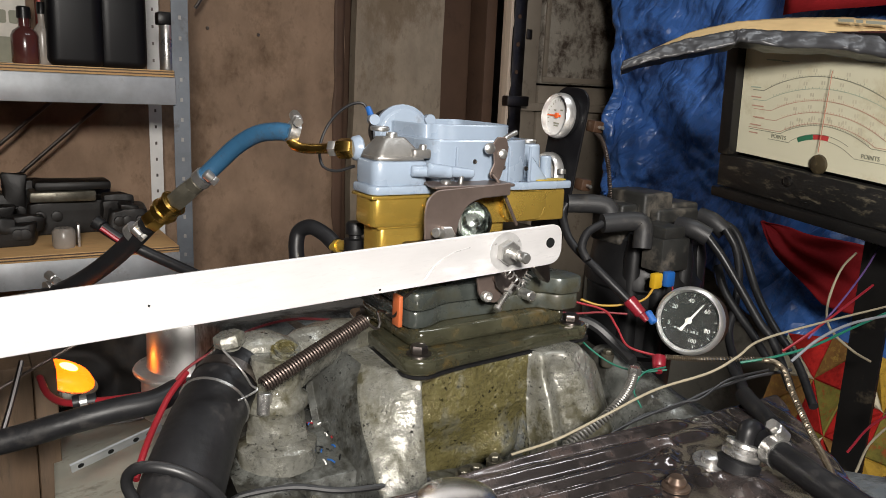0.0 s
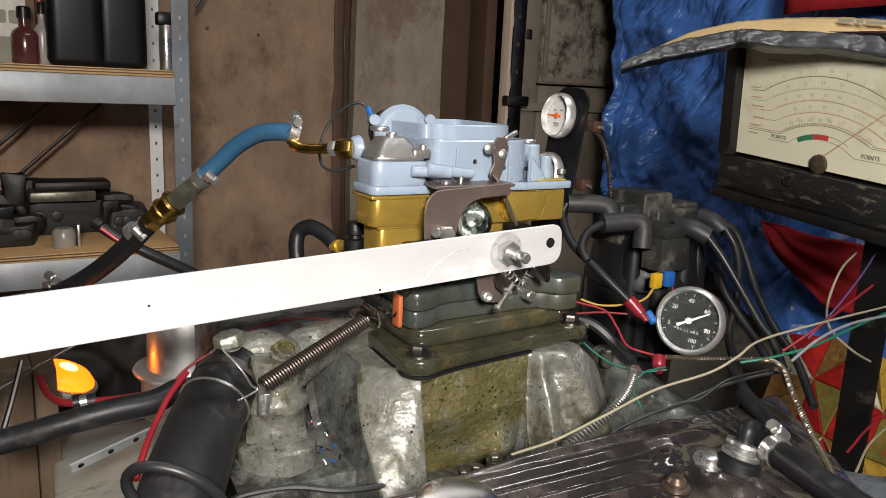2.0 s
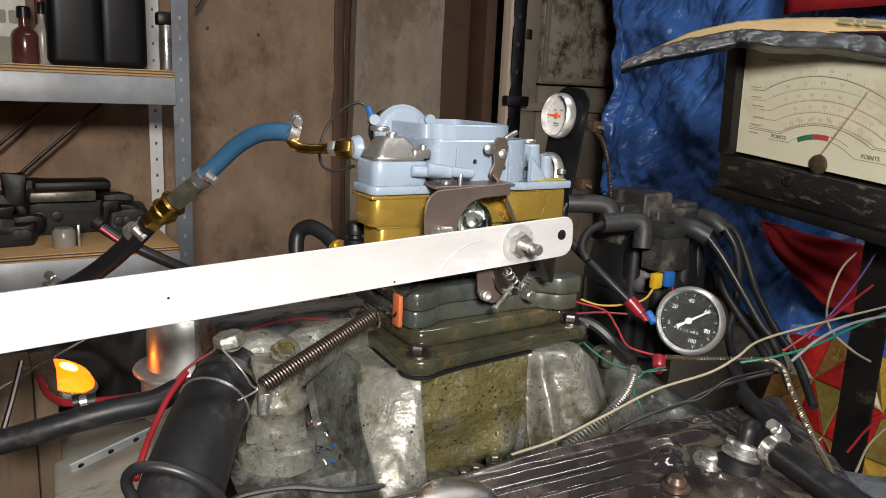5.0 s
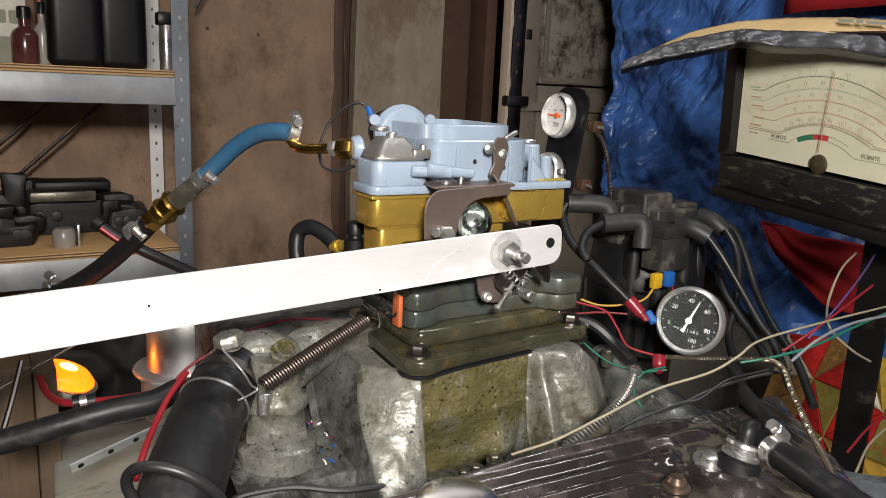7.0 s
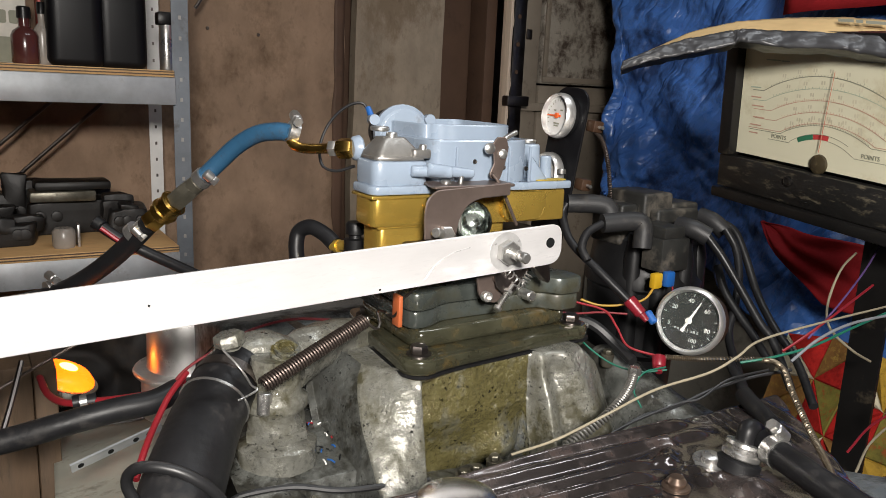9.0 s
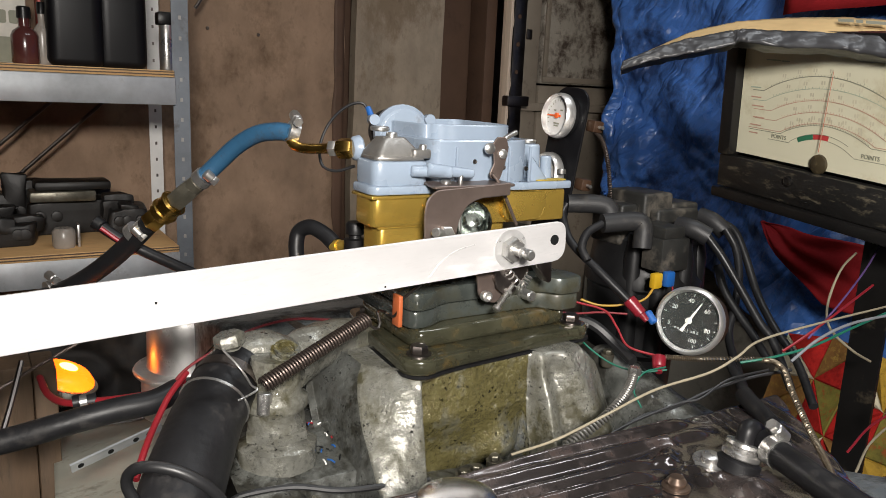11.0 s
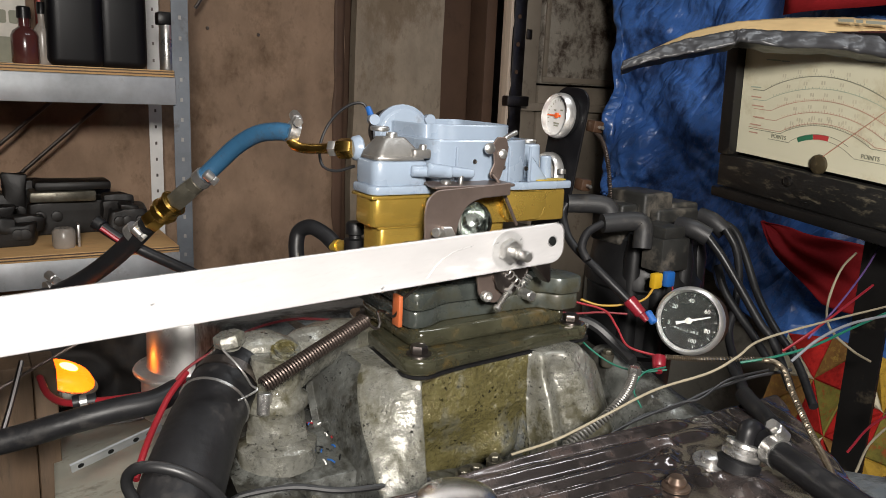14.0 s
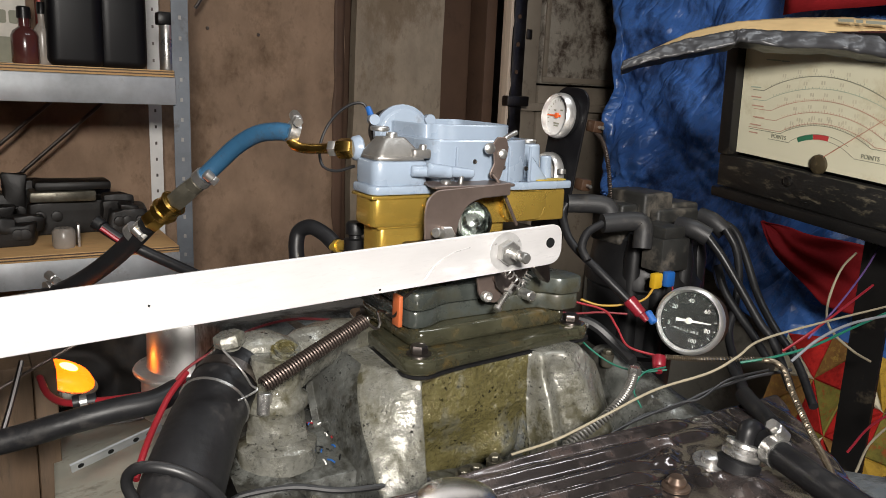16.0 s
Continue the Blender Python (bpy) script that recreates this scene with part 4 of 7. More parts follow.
    lathe(bm, [(0.0125, 0.002), (0.0135, 0.003), (0.0135, 0.006), (0.0115, 0.0075), (0.0115, 0.010), (0.013, 0.011), (0.0125, 0.0135), (0.010, 0.014)], at, (0.30, 0.0, 1), 28)
    part("collar", bm, STEEL, gr)
    bm = bmesh.new()
    tube(bm, [Vector(at) + Vector((0.003, 0, 0.010)), Vector(at) + Vector((0.008, 0.001, 0.022)), (0.4720, 0.3146, 1.2150), (0.4651, 0.3046, 1.214)], 0.0068, 16)
    part("elbow", bm, RUBBER, gr)


intake_manifold()
carburettor_base()
carburettor()
valve_cover()


# ---- the throttle: long bar, lever, screws and return spring ----
LEVER_AT = (0.4255, 0.515, 1.267)
LEVER_R = 0.069


def throttle_bar():
    """A flat bar that lies along x; its own origin is the stud."""
    t = thing("throttle_bar", (0.377, 0.505, 1.317), "long flat aluminium bar bolted to the throttle lever", "metal bar")
    bm = bmesh.new()
    pts = rounded([(-0.80, -0.0195), (0.060, -0.0175), (0.060, 0.0175), (-0.80, 0.0195)], [0, 0.015, 0.011, 0], 8)
    slab(bm, pts, "y", -0.0015, 0.0015, 0.0005, 1)
    part("flat", bm, ALU, t, local=True)
    bm = bmesh.new()
    lathe(bm, [(0.0045, -0.0001), (0.0045, 0.0004), (0.0038, 0.0005)], (0.047, -0.0015, 0.002), (0, -1, 0), 20)
    part("hole", bm, BLACK_DIAL, t, "drilled hole", local=True)
    for x, z in ((-0.2847, 0.0), (-0.118, -0.015)):
        bm = bmesh.new()
        lathe(bm, [(0.0009, 0), (0.0007, 0.0003)], (x, -0.0015, z), (0, -1, 0), 10)
        part("pit", bm, BLACK_DIAL, t, local=True)
    worn = mat("rubbed_aluminium", (0.66, 0.655, 0.65), 0.30, 0.55, 0.2, 90, 0.05)
    bm = bmesh.new()
    lathe(bm, [(0.010, 0.0), (0.0165, 0.0), (0.0165, 0.0002), (0.010, 0.0002)], (0, -0.0015, 0), (0, -1, 0), 40)
    part("wear_ring", bm, worn, t, "rubbed ring round the nut", local=True)
    bm = bmesh.new()
    tube(bm, [(-0.078, -0.0015, -0.012), (-0.068, -0.0015, -0.002), (-0.054, -0.0015, 0.005), (-0.036, -0.0015, 0.008)], 0.00035, 6)
    part("scratch", bm, worn, t, "long curved scratch", local=True)
    bm = bmesh.new()
    hexagon(bm, (0, -0.0015, 0), (0, -1, 0), 0.0108, 0.0075, 0.4)
    nut = part("nut", bm, STEEL, t, "zinc hex nut", local=True)
    bm = bmesh.new()
    lathe(bm, [(0.0055, 0.0), (0.0055, 0.0012), (0.0042, 0.0013)], (0, -0.0085, 0), (0, -1, 0), 18)
    lathe(bm, [(0.0042, 0.009), (0.0042, 0.0165), (0.0046, 0.017), (0.0046, 0.019), (0.0030, 0.0195), (0.0030, 0.023), (0.0045, 0.0235), (0.0045, 0.029), (0.0036, 0.0302), (0, 0.0304)], (0, 0, 0), (0, -1, 0), 20)
    part("stud", bm, STEEL, t, "ball stud with groove", local=True)
    return t


def throttle_lever():
    """Turns in the xz plane round the throttle shaft; drawn pointing straight up."""
    t = thing("throttle_lever", LEVER_AT, "dark brown stamped throttle lever behind the bar", "lever")
    bm = bmesh.new()
    slab(bm, rounded([(-0.006, 0.028), (0.006, 0.028), (0.010, 0.04), (0.010, LEVER_R + 0.006), (-0.010, LEVER_R + 0.006), (-0.010, 0.04)], 0.004), "y", 0.002, 0.0045, 0.0006, 1)
    part("plate", bm, DARK_STEEL, t, local=True)
    bm = bmesh.new()
    rod(bm, (0, 0.010, 0), (0, 0.04, 0), 0.005, seg=18, bev=0.001)
    part("shaft", bm, STEEL, t, local=True)
    bm = bmesh.new()
    slab(bm, rounded([(0.012, 0.012), (0.016, 0.012), (0.036, 0.04), (0.034, 0.046), (0.012, 0.04)], 0.003), "y", -0.010, 0.003, 0.001)
    part("tab", bm, DARK_STEEL, t, local=True)
    return t


def idle_cam():
    """Small fast-idle cam with its screws, left of the shaft."""
    o = (0.3769, 0.52, 1.2865)
    t = thing("idle_cam", o, "small dark idle cam carrying two adjusting screws", "cam")
    o = Vector(o)
    bm = bmesh.new()
    slab(bm, rounded([(-0.018, 0.016), (-0.013, -0.012), (0.004, -0.020), (0.020, -0.008), (0.022, 0.006), (0.012, 0.018)], 0.005), "y", 0.0, 0.003, 0.0006, 1)
    part("plate", bm, BRONZE_STEEL, t, local=True)
    bm = bmesh.new()
    slab(bm, rounded([(-0.004, 0.018), (0.0, -0.004), (0.014, -0.014), (0.026, -0.002), (0.034, 0.014), (0.02, 0.022)], 0.004), "y", -0.006, -0.004, 0.0006, 1)
    part("upper_plate", bm, DARK_STEEL, t, local=True)
    bm = bmesh.new()
    coil(bm, [(0.008, -0.008, 0.012), (0.024, -0.008, -0.002), (0.034, -0.007, 0.006)], 0.0034, 0.0007, 9, 5, 10)
    part("torsion_spring", bm, STEEL, t, local=True)
    def rel(p):
        return Vector(p) - o
    bm = bmesh.new()
    lathe(bm, [(0.0045, 0), (0.0045, 0.006), (0.003, 0.0065), (0.003, 0.003), (0, 0.003)], rel((0.368, 0.518, 1.2758)), (-0.1, -1, 0.1), 18)
    part("cap_screw", bm, STEEL, t, "small socket-head screw", local=True)
    a, b = rel((0.3944, 0.514, 1.2847)), rel((0.3771, 0.51, 1.2674))
    bm = bmesh.new()
    rod(bm, a, b, 0.0018, seg=12)
    lathe(bm, [(0.0036, 0), (0.0036, 0.003), (0.0028, 0.0035)], b, b - a, 16)
    hexagon(bm, a + (b - a) * 0.28, b - a, 0.0042, 0.003)
    part("idle_screw", bm, STEEL, t, "bright idle adjusting screw", local=True)
    bm = bmesh.new()
    coil(bm, [a + (b - a) * 0.38, a + (b - a) * 0.92], 0.0027, 0.0004, 6, 5, 10)
    part("screw_spring", bm, STEEL, t, local=True)
    for p in ((0.3798, 0.5195, 1.2903), (0.4081, 0.5195, 1.2949), (0.3909, 0.5195, 1.2791)):
        bm = bmesh.new()
        lathe(bm, [(0.004, 0), (0.004, 0.0025), (0.002, 0.003)], rel(p), (0, -1, 0), 14)
        part("rivet", bm, BRONZE_STEEL, t, local=True)
    return t


def linkage_bracket():
    t = thing("linkage_bracket", (0.37, 0.54, 1.36), "brown oxide steel linkage bracket screwed to the carburettor", "bracket")
    y = 0.532
    a = [(0.3145, 0.532, 1.3256), (0.3135, 0.532, 1.3491), (0.3162, 0.532, 1.3597), (0.325, 0.532, 1.3664), (0.3991, 0.532, 1.3704), (0.3994, 0.532, 1.3595), (0.3674, 0.532, 1.3578), (0.3551, 0.532, 1.3525), (0.3479, 0.532, 1.3413), (0.3444, 0.532, 1.3236)]
    bm = bmesh.new()
    slab(bm, rounded([(p[0], p[2]) for p in a], [0, 0.006, 0.006, 0.004, 0.001, 0.002, 0.006, 0.006, 0.004, 0]), "y", y, y + 0.0025, 0.0008, 1)
    part("plate", bm, BRONZE_STEEL, t)
    bm = bmesh.new()
    slab(bm, rounded([(0.322, 0.5325), (0.405, 0.5325), (0.408, 0.566), (0.33, 0.566)], 0.004), "z", 1.3668, 1.3692, 0.0006, 1)
    part("top_plate", bm, BRONZE_STEEL, t)
    bm = bmesh.new()
    lathe(bm, [(0.0172, -0.016), (0.0178, 0.0), (0.0168, 0.0022), (0.0152, 0.0008), (0.0138, -0.006), (0.0095, -0.012), (0.004, -0.0145), (0, -0.015)], (0.3659, 0.538, 1.3363), (-0.12, -1, 0.1), 32)
    part("cup", bm, mat("dark_mirror_steel", (0.30, 0.33, 0.31), 0.14, 1.0, 0.3, 90, 0.1, dirt=(0.02, 0.02, 0.015), amount=0.25, dirt_scale=60), t, "shiny concave steel cup")
    bm = bmesh.new()
    hexagon(bm, (0.3328, 0.531, 1.3298), (-0.1, -1, 0), 0.0075, 0.006)
    rod(bm, (0.3311, 0.531, 1.3299), (0.3185, 0.522, 1.3333), 0.0042, seg=14, bev=0.0008)
    part("nut", bm, STEEL, t, "zinc nut and screw end")
    # choke lever standing on the collar
    lever = thing("choke_lever", (0.399, 0.552, 1.3948), "brown steel choke lever with screw and rod", "lever")
    b = [(0.3912, 0.552, 1.4023), (0.3956, 0.552, 1.4082), (0.4054, 0.552, 1.4082), (0.4086, 0.552, 1.3988), (0.4054, 0.552, 1.3838), (0.4008, 0.552, 1.3708), (0.3909, 0.552, 1.372), (0.3894, 0.552, 1.3761), (0.3936, 0.552, 1.3849)]
    bm = bmesh.new()
    slab(bm, rounded([(p[0], p[2]) for p in b], 0.002), "y", 0.551, 0.553, 0.0006, 1)
    part("plate", bm, BRONZE_STEEL, lever)
    for p, r in (((0.3872, 0.551, 1.3984), 0.0050), ((0.4015, 0.551, 1.3934), 0.0042)):
        bm = bmesh.new()
        lathe(bm, [(r, 0), (r, 0.002), (r * 0.6, 0.0032), (0, 0.0035)], p, (-0.15, -1, 0.1), 18)
        part("screw", bm, STEEL, lever)
    bm = bmesh.new()
    rod(bm, (0.4044, 0.553, 1.4066), (0.4207, 0.558, 1.4123), 0.0024, seg=12, bev=0.0005)
    part("pin", bm, STEEL, lever, "bright steel pin")
    bm = bmesh.new()
    tube(bm, [(0.3902, 0.548, 1.3765), (0.3967, 0.546, 1.3681), (0.4066, 0.545, 1.3503), (0.4176, 0.545, 1.3302)], 0.0016, 8)
    part("rod", bm, BRONZE_STEEL, lever, "thin copper-coloured link rod")
    link = thing("link_rod", (0.3551, 0.545, 1.3597), "bent steel link rod through the bracket", "rod")
    o = Vector((0.3551, 0.545, 1.3597))
    bm = bmesh.new()
    tube(bm, [Vector((0.3576, 0.545, 1.2975)) - o, Vector((0.3561, 0.545, 1.3327)) - o, Vector((0.3551, 0.545, 1.3597)) - o, Vector((0.3555, 0.545, 1.3728)) - o, Vector((0.3583, 0.548, 1.3772)) - o], 0.0020, 10)
    part("wire", bm, STEEL, link, local=True)
    return link


def return_spring():
    """Close-wound spring: each turn of the wire is a rigid piece of its own."""
    a, b = Vector(SPRING_A), Vector(SPRING_B)
    t = thing("return_spring", a, "dark close-wound throttle return spring", "spring")
    ax = (b - a).normalized()
    turns = []
    m = axes(ax)
    for k in range(40):
        bm = bmesh.new()
        pitch = 0.0030
        line = [Vector((0.0053 * math.cos(math.tau * j / 16), 0.0053 * math.sin(math.tau * j / 16), pitch * j / 16)) for j in range(17)]
        tube(bm, [m @ p for p in line], 0.00105, 6, 1)
        turns.append(part("turn", bm, SPRING_STEEL, t, local=True))
    return t, turns, ax


SPRING_A = (0.1677, 0.502, 1.2353)
SPRING_B = (0.2546, 0.5185, 1.2677)
BAR = throttle_bar()
LEVER = throttle_lever()
CAM_LEVER = idle_cam()
LINK = linkage_bracket()
SPRING, TURNS, SPRING_AXIS = return_spring()


# ---- round the engine ----
def words(name, text, size, material, parent, m, label="", depth=0.0002):
    """Flat lettering, as a mesh, at a local pose under its thing."""
    cu = bpy.data.curves.new(name, "FONT")
    cu.body, cu.size, cu.align_x, cu.align_y, cu.extrude, cu.resolution_u = text, size, "CENTER", "CENTER", depth, 3
    tmp = bpy.data.objects.new(name, cu)
    scene.collection.objects.link(tmp)
    me = bpy.data.meshes.new_from_object(tmp.evaluated_get(bpy.context.evaluated_depsgraph_get()))
    bpy.data.objects.remove(tmp)
    me.materials.clear()
    me.materials.append(material)
    ob = new(name, me)
    ob.parent = parent
    ob.matrix_basis = m
    if label:
        ob["label"] = label
    return ob


def facing(at, right, up):
    """A pose at a point: x along right, y along up, z out of the face."""
    x = Vector(right).normalized()
    z = x.cross(Vector(up)).normalized()
    y = z.cross(x)
    m = Matrix((x, y, z)).transposed().to_4x4()
    m.translation = Vector(at)
    return m


def line(name, label, category, pts, r, material, seg=10, step=6, wobble=0.0):
    t = thing(name, pts[0], label, category)
    bm = bmesh.new()
    tube(bm, pts, r, seg, step, wobble)
    part("run", bm, material, t)
    return t


def band(bm, at, direction, r, w, thick=0.0012):
    d = Vector(direction).normalized()
    lathe(bm, [(r, 0), (r + thick, 0), (r + thick, w), (r, w)], Vector(at) - d * w / 2, d, 28)


def clamp(parent, at, direction, r, w=0.009, screw=(0, 0, 1)):
    bm = bmesh.new()
    band(bm, at, direction, r, w)
    ob = part("hose_clamp", bm, STEEL, parent, "steel hose clamp")
    s = Vector(screw).normalized()
    c = Vector(at) + s * (r + 0.005)
    d = Vector(direction).normalized().cross(s)
    bm = bmesh.new()
    rod(bm, c - d * 0.008, c + d * 0.008, 0.005, seg=12, bev=0.001)
    hexagon(bm, c + d * 0.008, d, 0.0048, 0.005)
    part("clamp_screw", bm, STEEL, ob)
    return ob


def engine_bulk():
    t = thing("engine_block", (0.35, 0.55, 0.0), "greasy grey engine block with far valve cover", "engine block")
    bm = bmesh.new()
    slab(bm, [(0.08, 1.08), (0.46, 0.62), (0.66, 0.62), (1.02, 1.08), (0.80, 1.165), (0.72, 1.11), (0.40, 1.11), (0.30, 1.14)], "x", 0.23, 0.66, 0.006)
    part("crankcase", bm, GREY_PAINT, t)
    bm = bmesh.new()
    slab(bm, rounded([(0.690, 1.13), (0.715, 1.200), (0.73, 1.208), (0.84, 1.19), (0.88, 1.10)], 0.012), "x", 0.20, 0.62, 0.008, 3)
    part("far_valve_cover", bm, GREY_PAINT, t, "greasy blue-grey valve cover")
    bm = bmesh.new()
    box(bm, (0.20, 0.42, 0.03), (0.62, 0.68, 0.62), 0.01)
    part("stand", bm, OLD_BLACK, t, "black engine stand")


def far_side():
    # hose, gold fitting and black knob beyond the carburettor
    t = line("vacuum_hose", "short black hose with a brass end fitting", "hose",
             [(0.2631, 0.6837, 1.2745), (0.2631, 0.6884, 1.2931), (0.2668, 0.6894, 1.3065), (0.2746, 0.68, 1.3122), (0.2836, 0.6669, 1.3069), (0.2888, 0.6558, 1.2994)], 0.0075, RUBBER, 12)
    bm = bmesh.new()
    rod(bm, (0.2864, 0.6568, 1.2972), (0.2999, 0.6202, 1.3052), 0.0048, 0.0052, 16, 0.001)
    band(bm, (0.2894, 0.6492, 1.2985), Vector((0.2999, 0.6202, 1.3052)) - Vector((0.2864, 0.6568, 1.2972)), 0.0052, 0.004)
    part("fitting", bm, GOLD_PAINT, t, "gold hose fitting")
    bm = bmesh.new()
    lathe(bm, [(0.010, 0), (0.010, 0.012), (0.006, 0.013), (0.0055, 0.016), (0.0085, 0.017), (0.0085, 0.026), (0.007, 0.028), (0, 0.028)], (0.2941, 0.6221, 1.2984), (0, 0, 1), 16)
    part("knob", bm, BLACK_PLASTIC, t, "black plastic knob")
    t = line("choke_wire", "thin black wire with a blue terminal", "wire",
             [(0.3296, 0.6735, 1.4236), (0.3246, 0.6783, 1.4302), (0.3107, 0.6801, 1.4271), (0.2919, 0.6763, 1.4127), (0.2803, 0.6723, 1.392), (0.2782, 0.6629, 1.3735), (0.2869, 0.6503, 1.3691), (0.2997, 0.6378, 1.3749)], 0.0014, WIRE["black"], 8)
    bm = bmesh.new()
    rod(bm, (0.3294, 0.6744, 1.4267), (0.3302, 0.6683, 1.4186), 0.0028, 0.0032, 12, 0.0006)
    part("terminal", bm, WIRE["blue"], t, "blue crimp terminal")


def fuel_line():
    t = thing("fuel_hose", (0.2171, 0.7044, 1.3866), "blue fuel hose with brass couplings and black rubber tail", "hose")
    pts = [(0.1863, 0.7445, 1.3497), (0.2014, 0.7336, 1.368), (0.2157, 0.7173, 1.3866), (0.229, 0.6999, 1.3985), (0.2414, 0.6811, 1.4025), (0.2509, 0.669, 1.4019)]
    bm = bmesh.new()
    tube(bm, pts, 0.0082, 16)
    part("blue_hose", bm, BLUE_HOSE, t, "blue rubber hose")
    clamp(t, (0.2518, 0.6687, 1.403), (1, -0.1, -0.3), 0.0088, 0.009, (0.1, -0.3, 1))
    bm = bmesh.new()
    tube(bm, [(0.2481, 0.6702, 1.3998), (0.2508, 0.663, 1.3923), (0.2577, 0.6532, 1.3896), (0.2728, 0.6275, 1.3919)], 0.0046, 14)
    part("brass_elbow", bm, BRASS, t, "bent brass tube")
    bm = bmesh.new()
    ax = Vector((0.2867, 0.6107, 1.3934)) - Vector((0.2728, 0.6275, 1.3919))
    hexagon(bm, (0.2719, 0.6304, 1.3916), ax, 0.0075, 0.007)
    part("zinc_nut", bm, STEEL, t)
    bm = bmesh.new()
    hexagon(bm, (0.2766, 0.6228, 1.3923), ax, 0.0092, 0.014, 0.2)
    part("brass_nut", bm, BRASS, t, "large brass hex nut")
    ax = Vector((0.1863, 0.7445, 1.3497)) - Vector((0.1389, 0.7962, 1.2934))
    u = ax.normalized()
    o = Vector((0.1389, 0.7962, 1.2934))
    n = ax.length
    def piece(name, a, b, r0, r1, m, six=False, label=""):
        bm = bmesh.new()
        if six:
            hexagon(bm, o + u * n * a, u, r0, n * (b - a), 0.3)
        else:
            rod(bm, o + u * n * a, o + u * n * b, r0, r1, 20, 0.0012)
        part(name, bm, m, t, label)
    piece("grey_coupling", 0.60, 0.90, 0.0105, 0.0100, OLIVE_METAL, True, "grey hex coupling")
    piece("grey_collar", 0.86, 1.0, 0.0085, 0.0085, OLIVE_METAL)
    piece("brass_sleeve", 0.36, 0.62, 0.0125, 0.0125, BRASS, False, "knurled brass sleeve")
    piece("brass_ring", 0.42, 0.47, 0.0140, 0.0140, BRASS)
    piece("brass_ring", 0.57, 0.61, 0.0138, 0.0138, BRASS)
    piece("brass_hex", 0.20, 0.37, 0.0115, 0.0115, BRASS, True)
    piece("band_clamp", 0.0, 0.14, 0.0095, 0.0095, STEEL, False, "steel band clamp")
    clamp(t, (0.1891, 0.7424, 1.3532), ax, 0.0088, 0.008, (0.2, -1, 0.3))
    bm = bmesh.new()
    tube(bm, [(0.1467, 0.7876, 1.3025), (0.135, 0.8026, 1.285), (0.114, 0.8326, 1.2562), (0.09, 0.8651, 1.2302), (0.0652, 0.8998, 1.2102), (0.029, 0.9531, 1.1885)], 0.0098, 14)
    part("rubber_tail", bm, RUBBER, t, "black rubber hose")
    clamp(t, (0.1361, 0.8014, 1.2926), ax, 0.0098, 0.008, (0, -1, 0.3))
    clamp(t, (0.0666, 0.9001, 1.2151), (1, 0.3, 0.2), 0.0105, 0.010, (0, -0.2, 1))
    t = line("cable_pair", "black cable with a red stripe crossing the fuel hose", "cable",
             [(0.1059, 0.8301, 1.2985), (0.1218, 0.8231, 1.286), (0.1414, 0.8137, 1.2735), (0.1707, 0.8094, 1.2572), (0.2046, 0.8075, 1.2381)], 0.0058, RUBBER, 12)
    bm = bmesh.new()
    tube(bm, [(0.1075, 0.82, 1.2956), (0.1205, 0.8151, 1.2847), (0.1375, 0.8073, 1.2716)], 0.0022, 8)
    part("red_core", bm, WIRE["red"], t)
    bm = bmesh.new()
    rod(bm, (0.1041, 0.8318, 1.3006), (0.1105, 0.8265, 1.2954), 0.0075, 0.007, 14, 0.001)
    part("end_boot", bm, BLACK_PLASTIC, t)


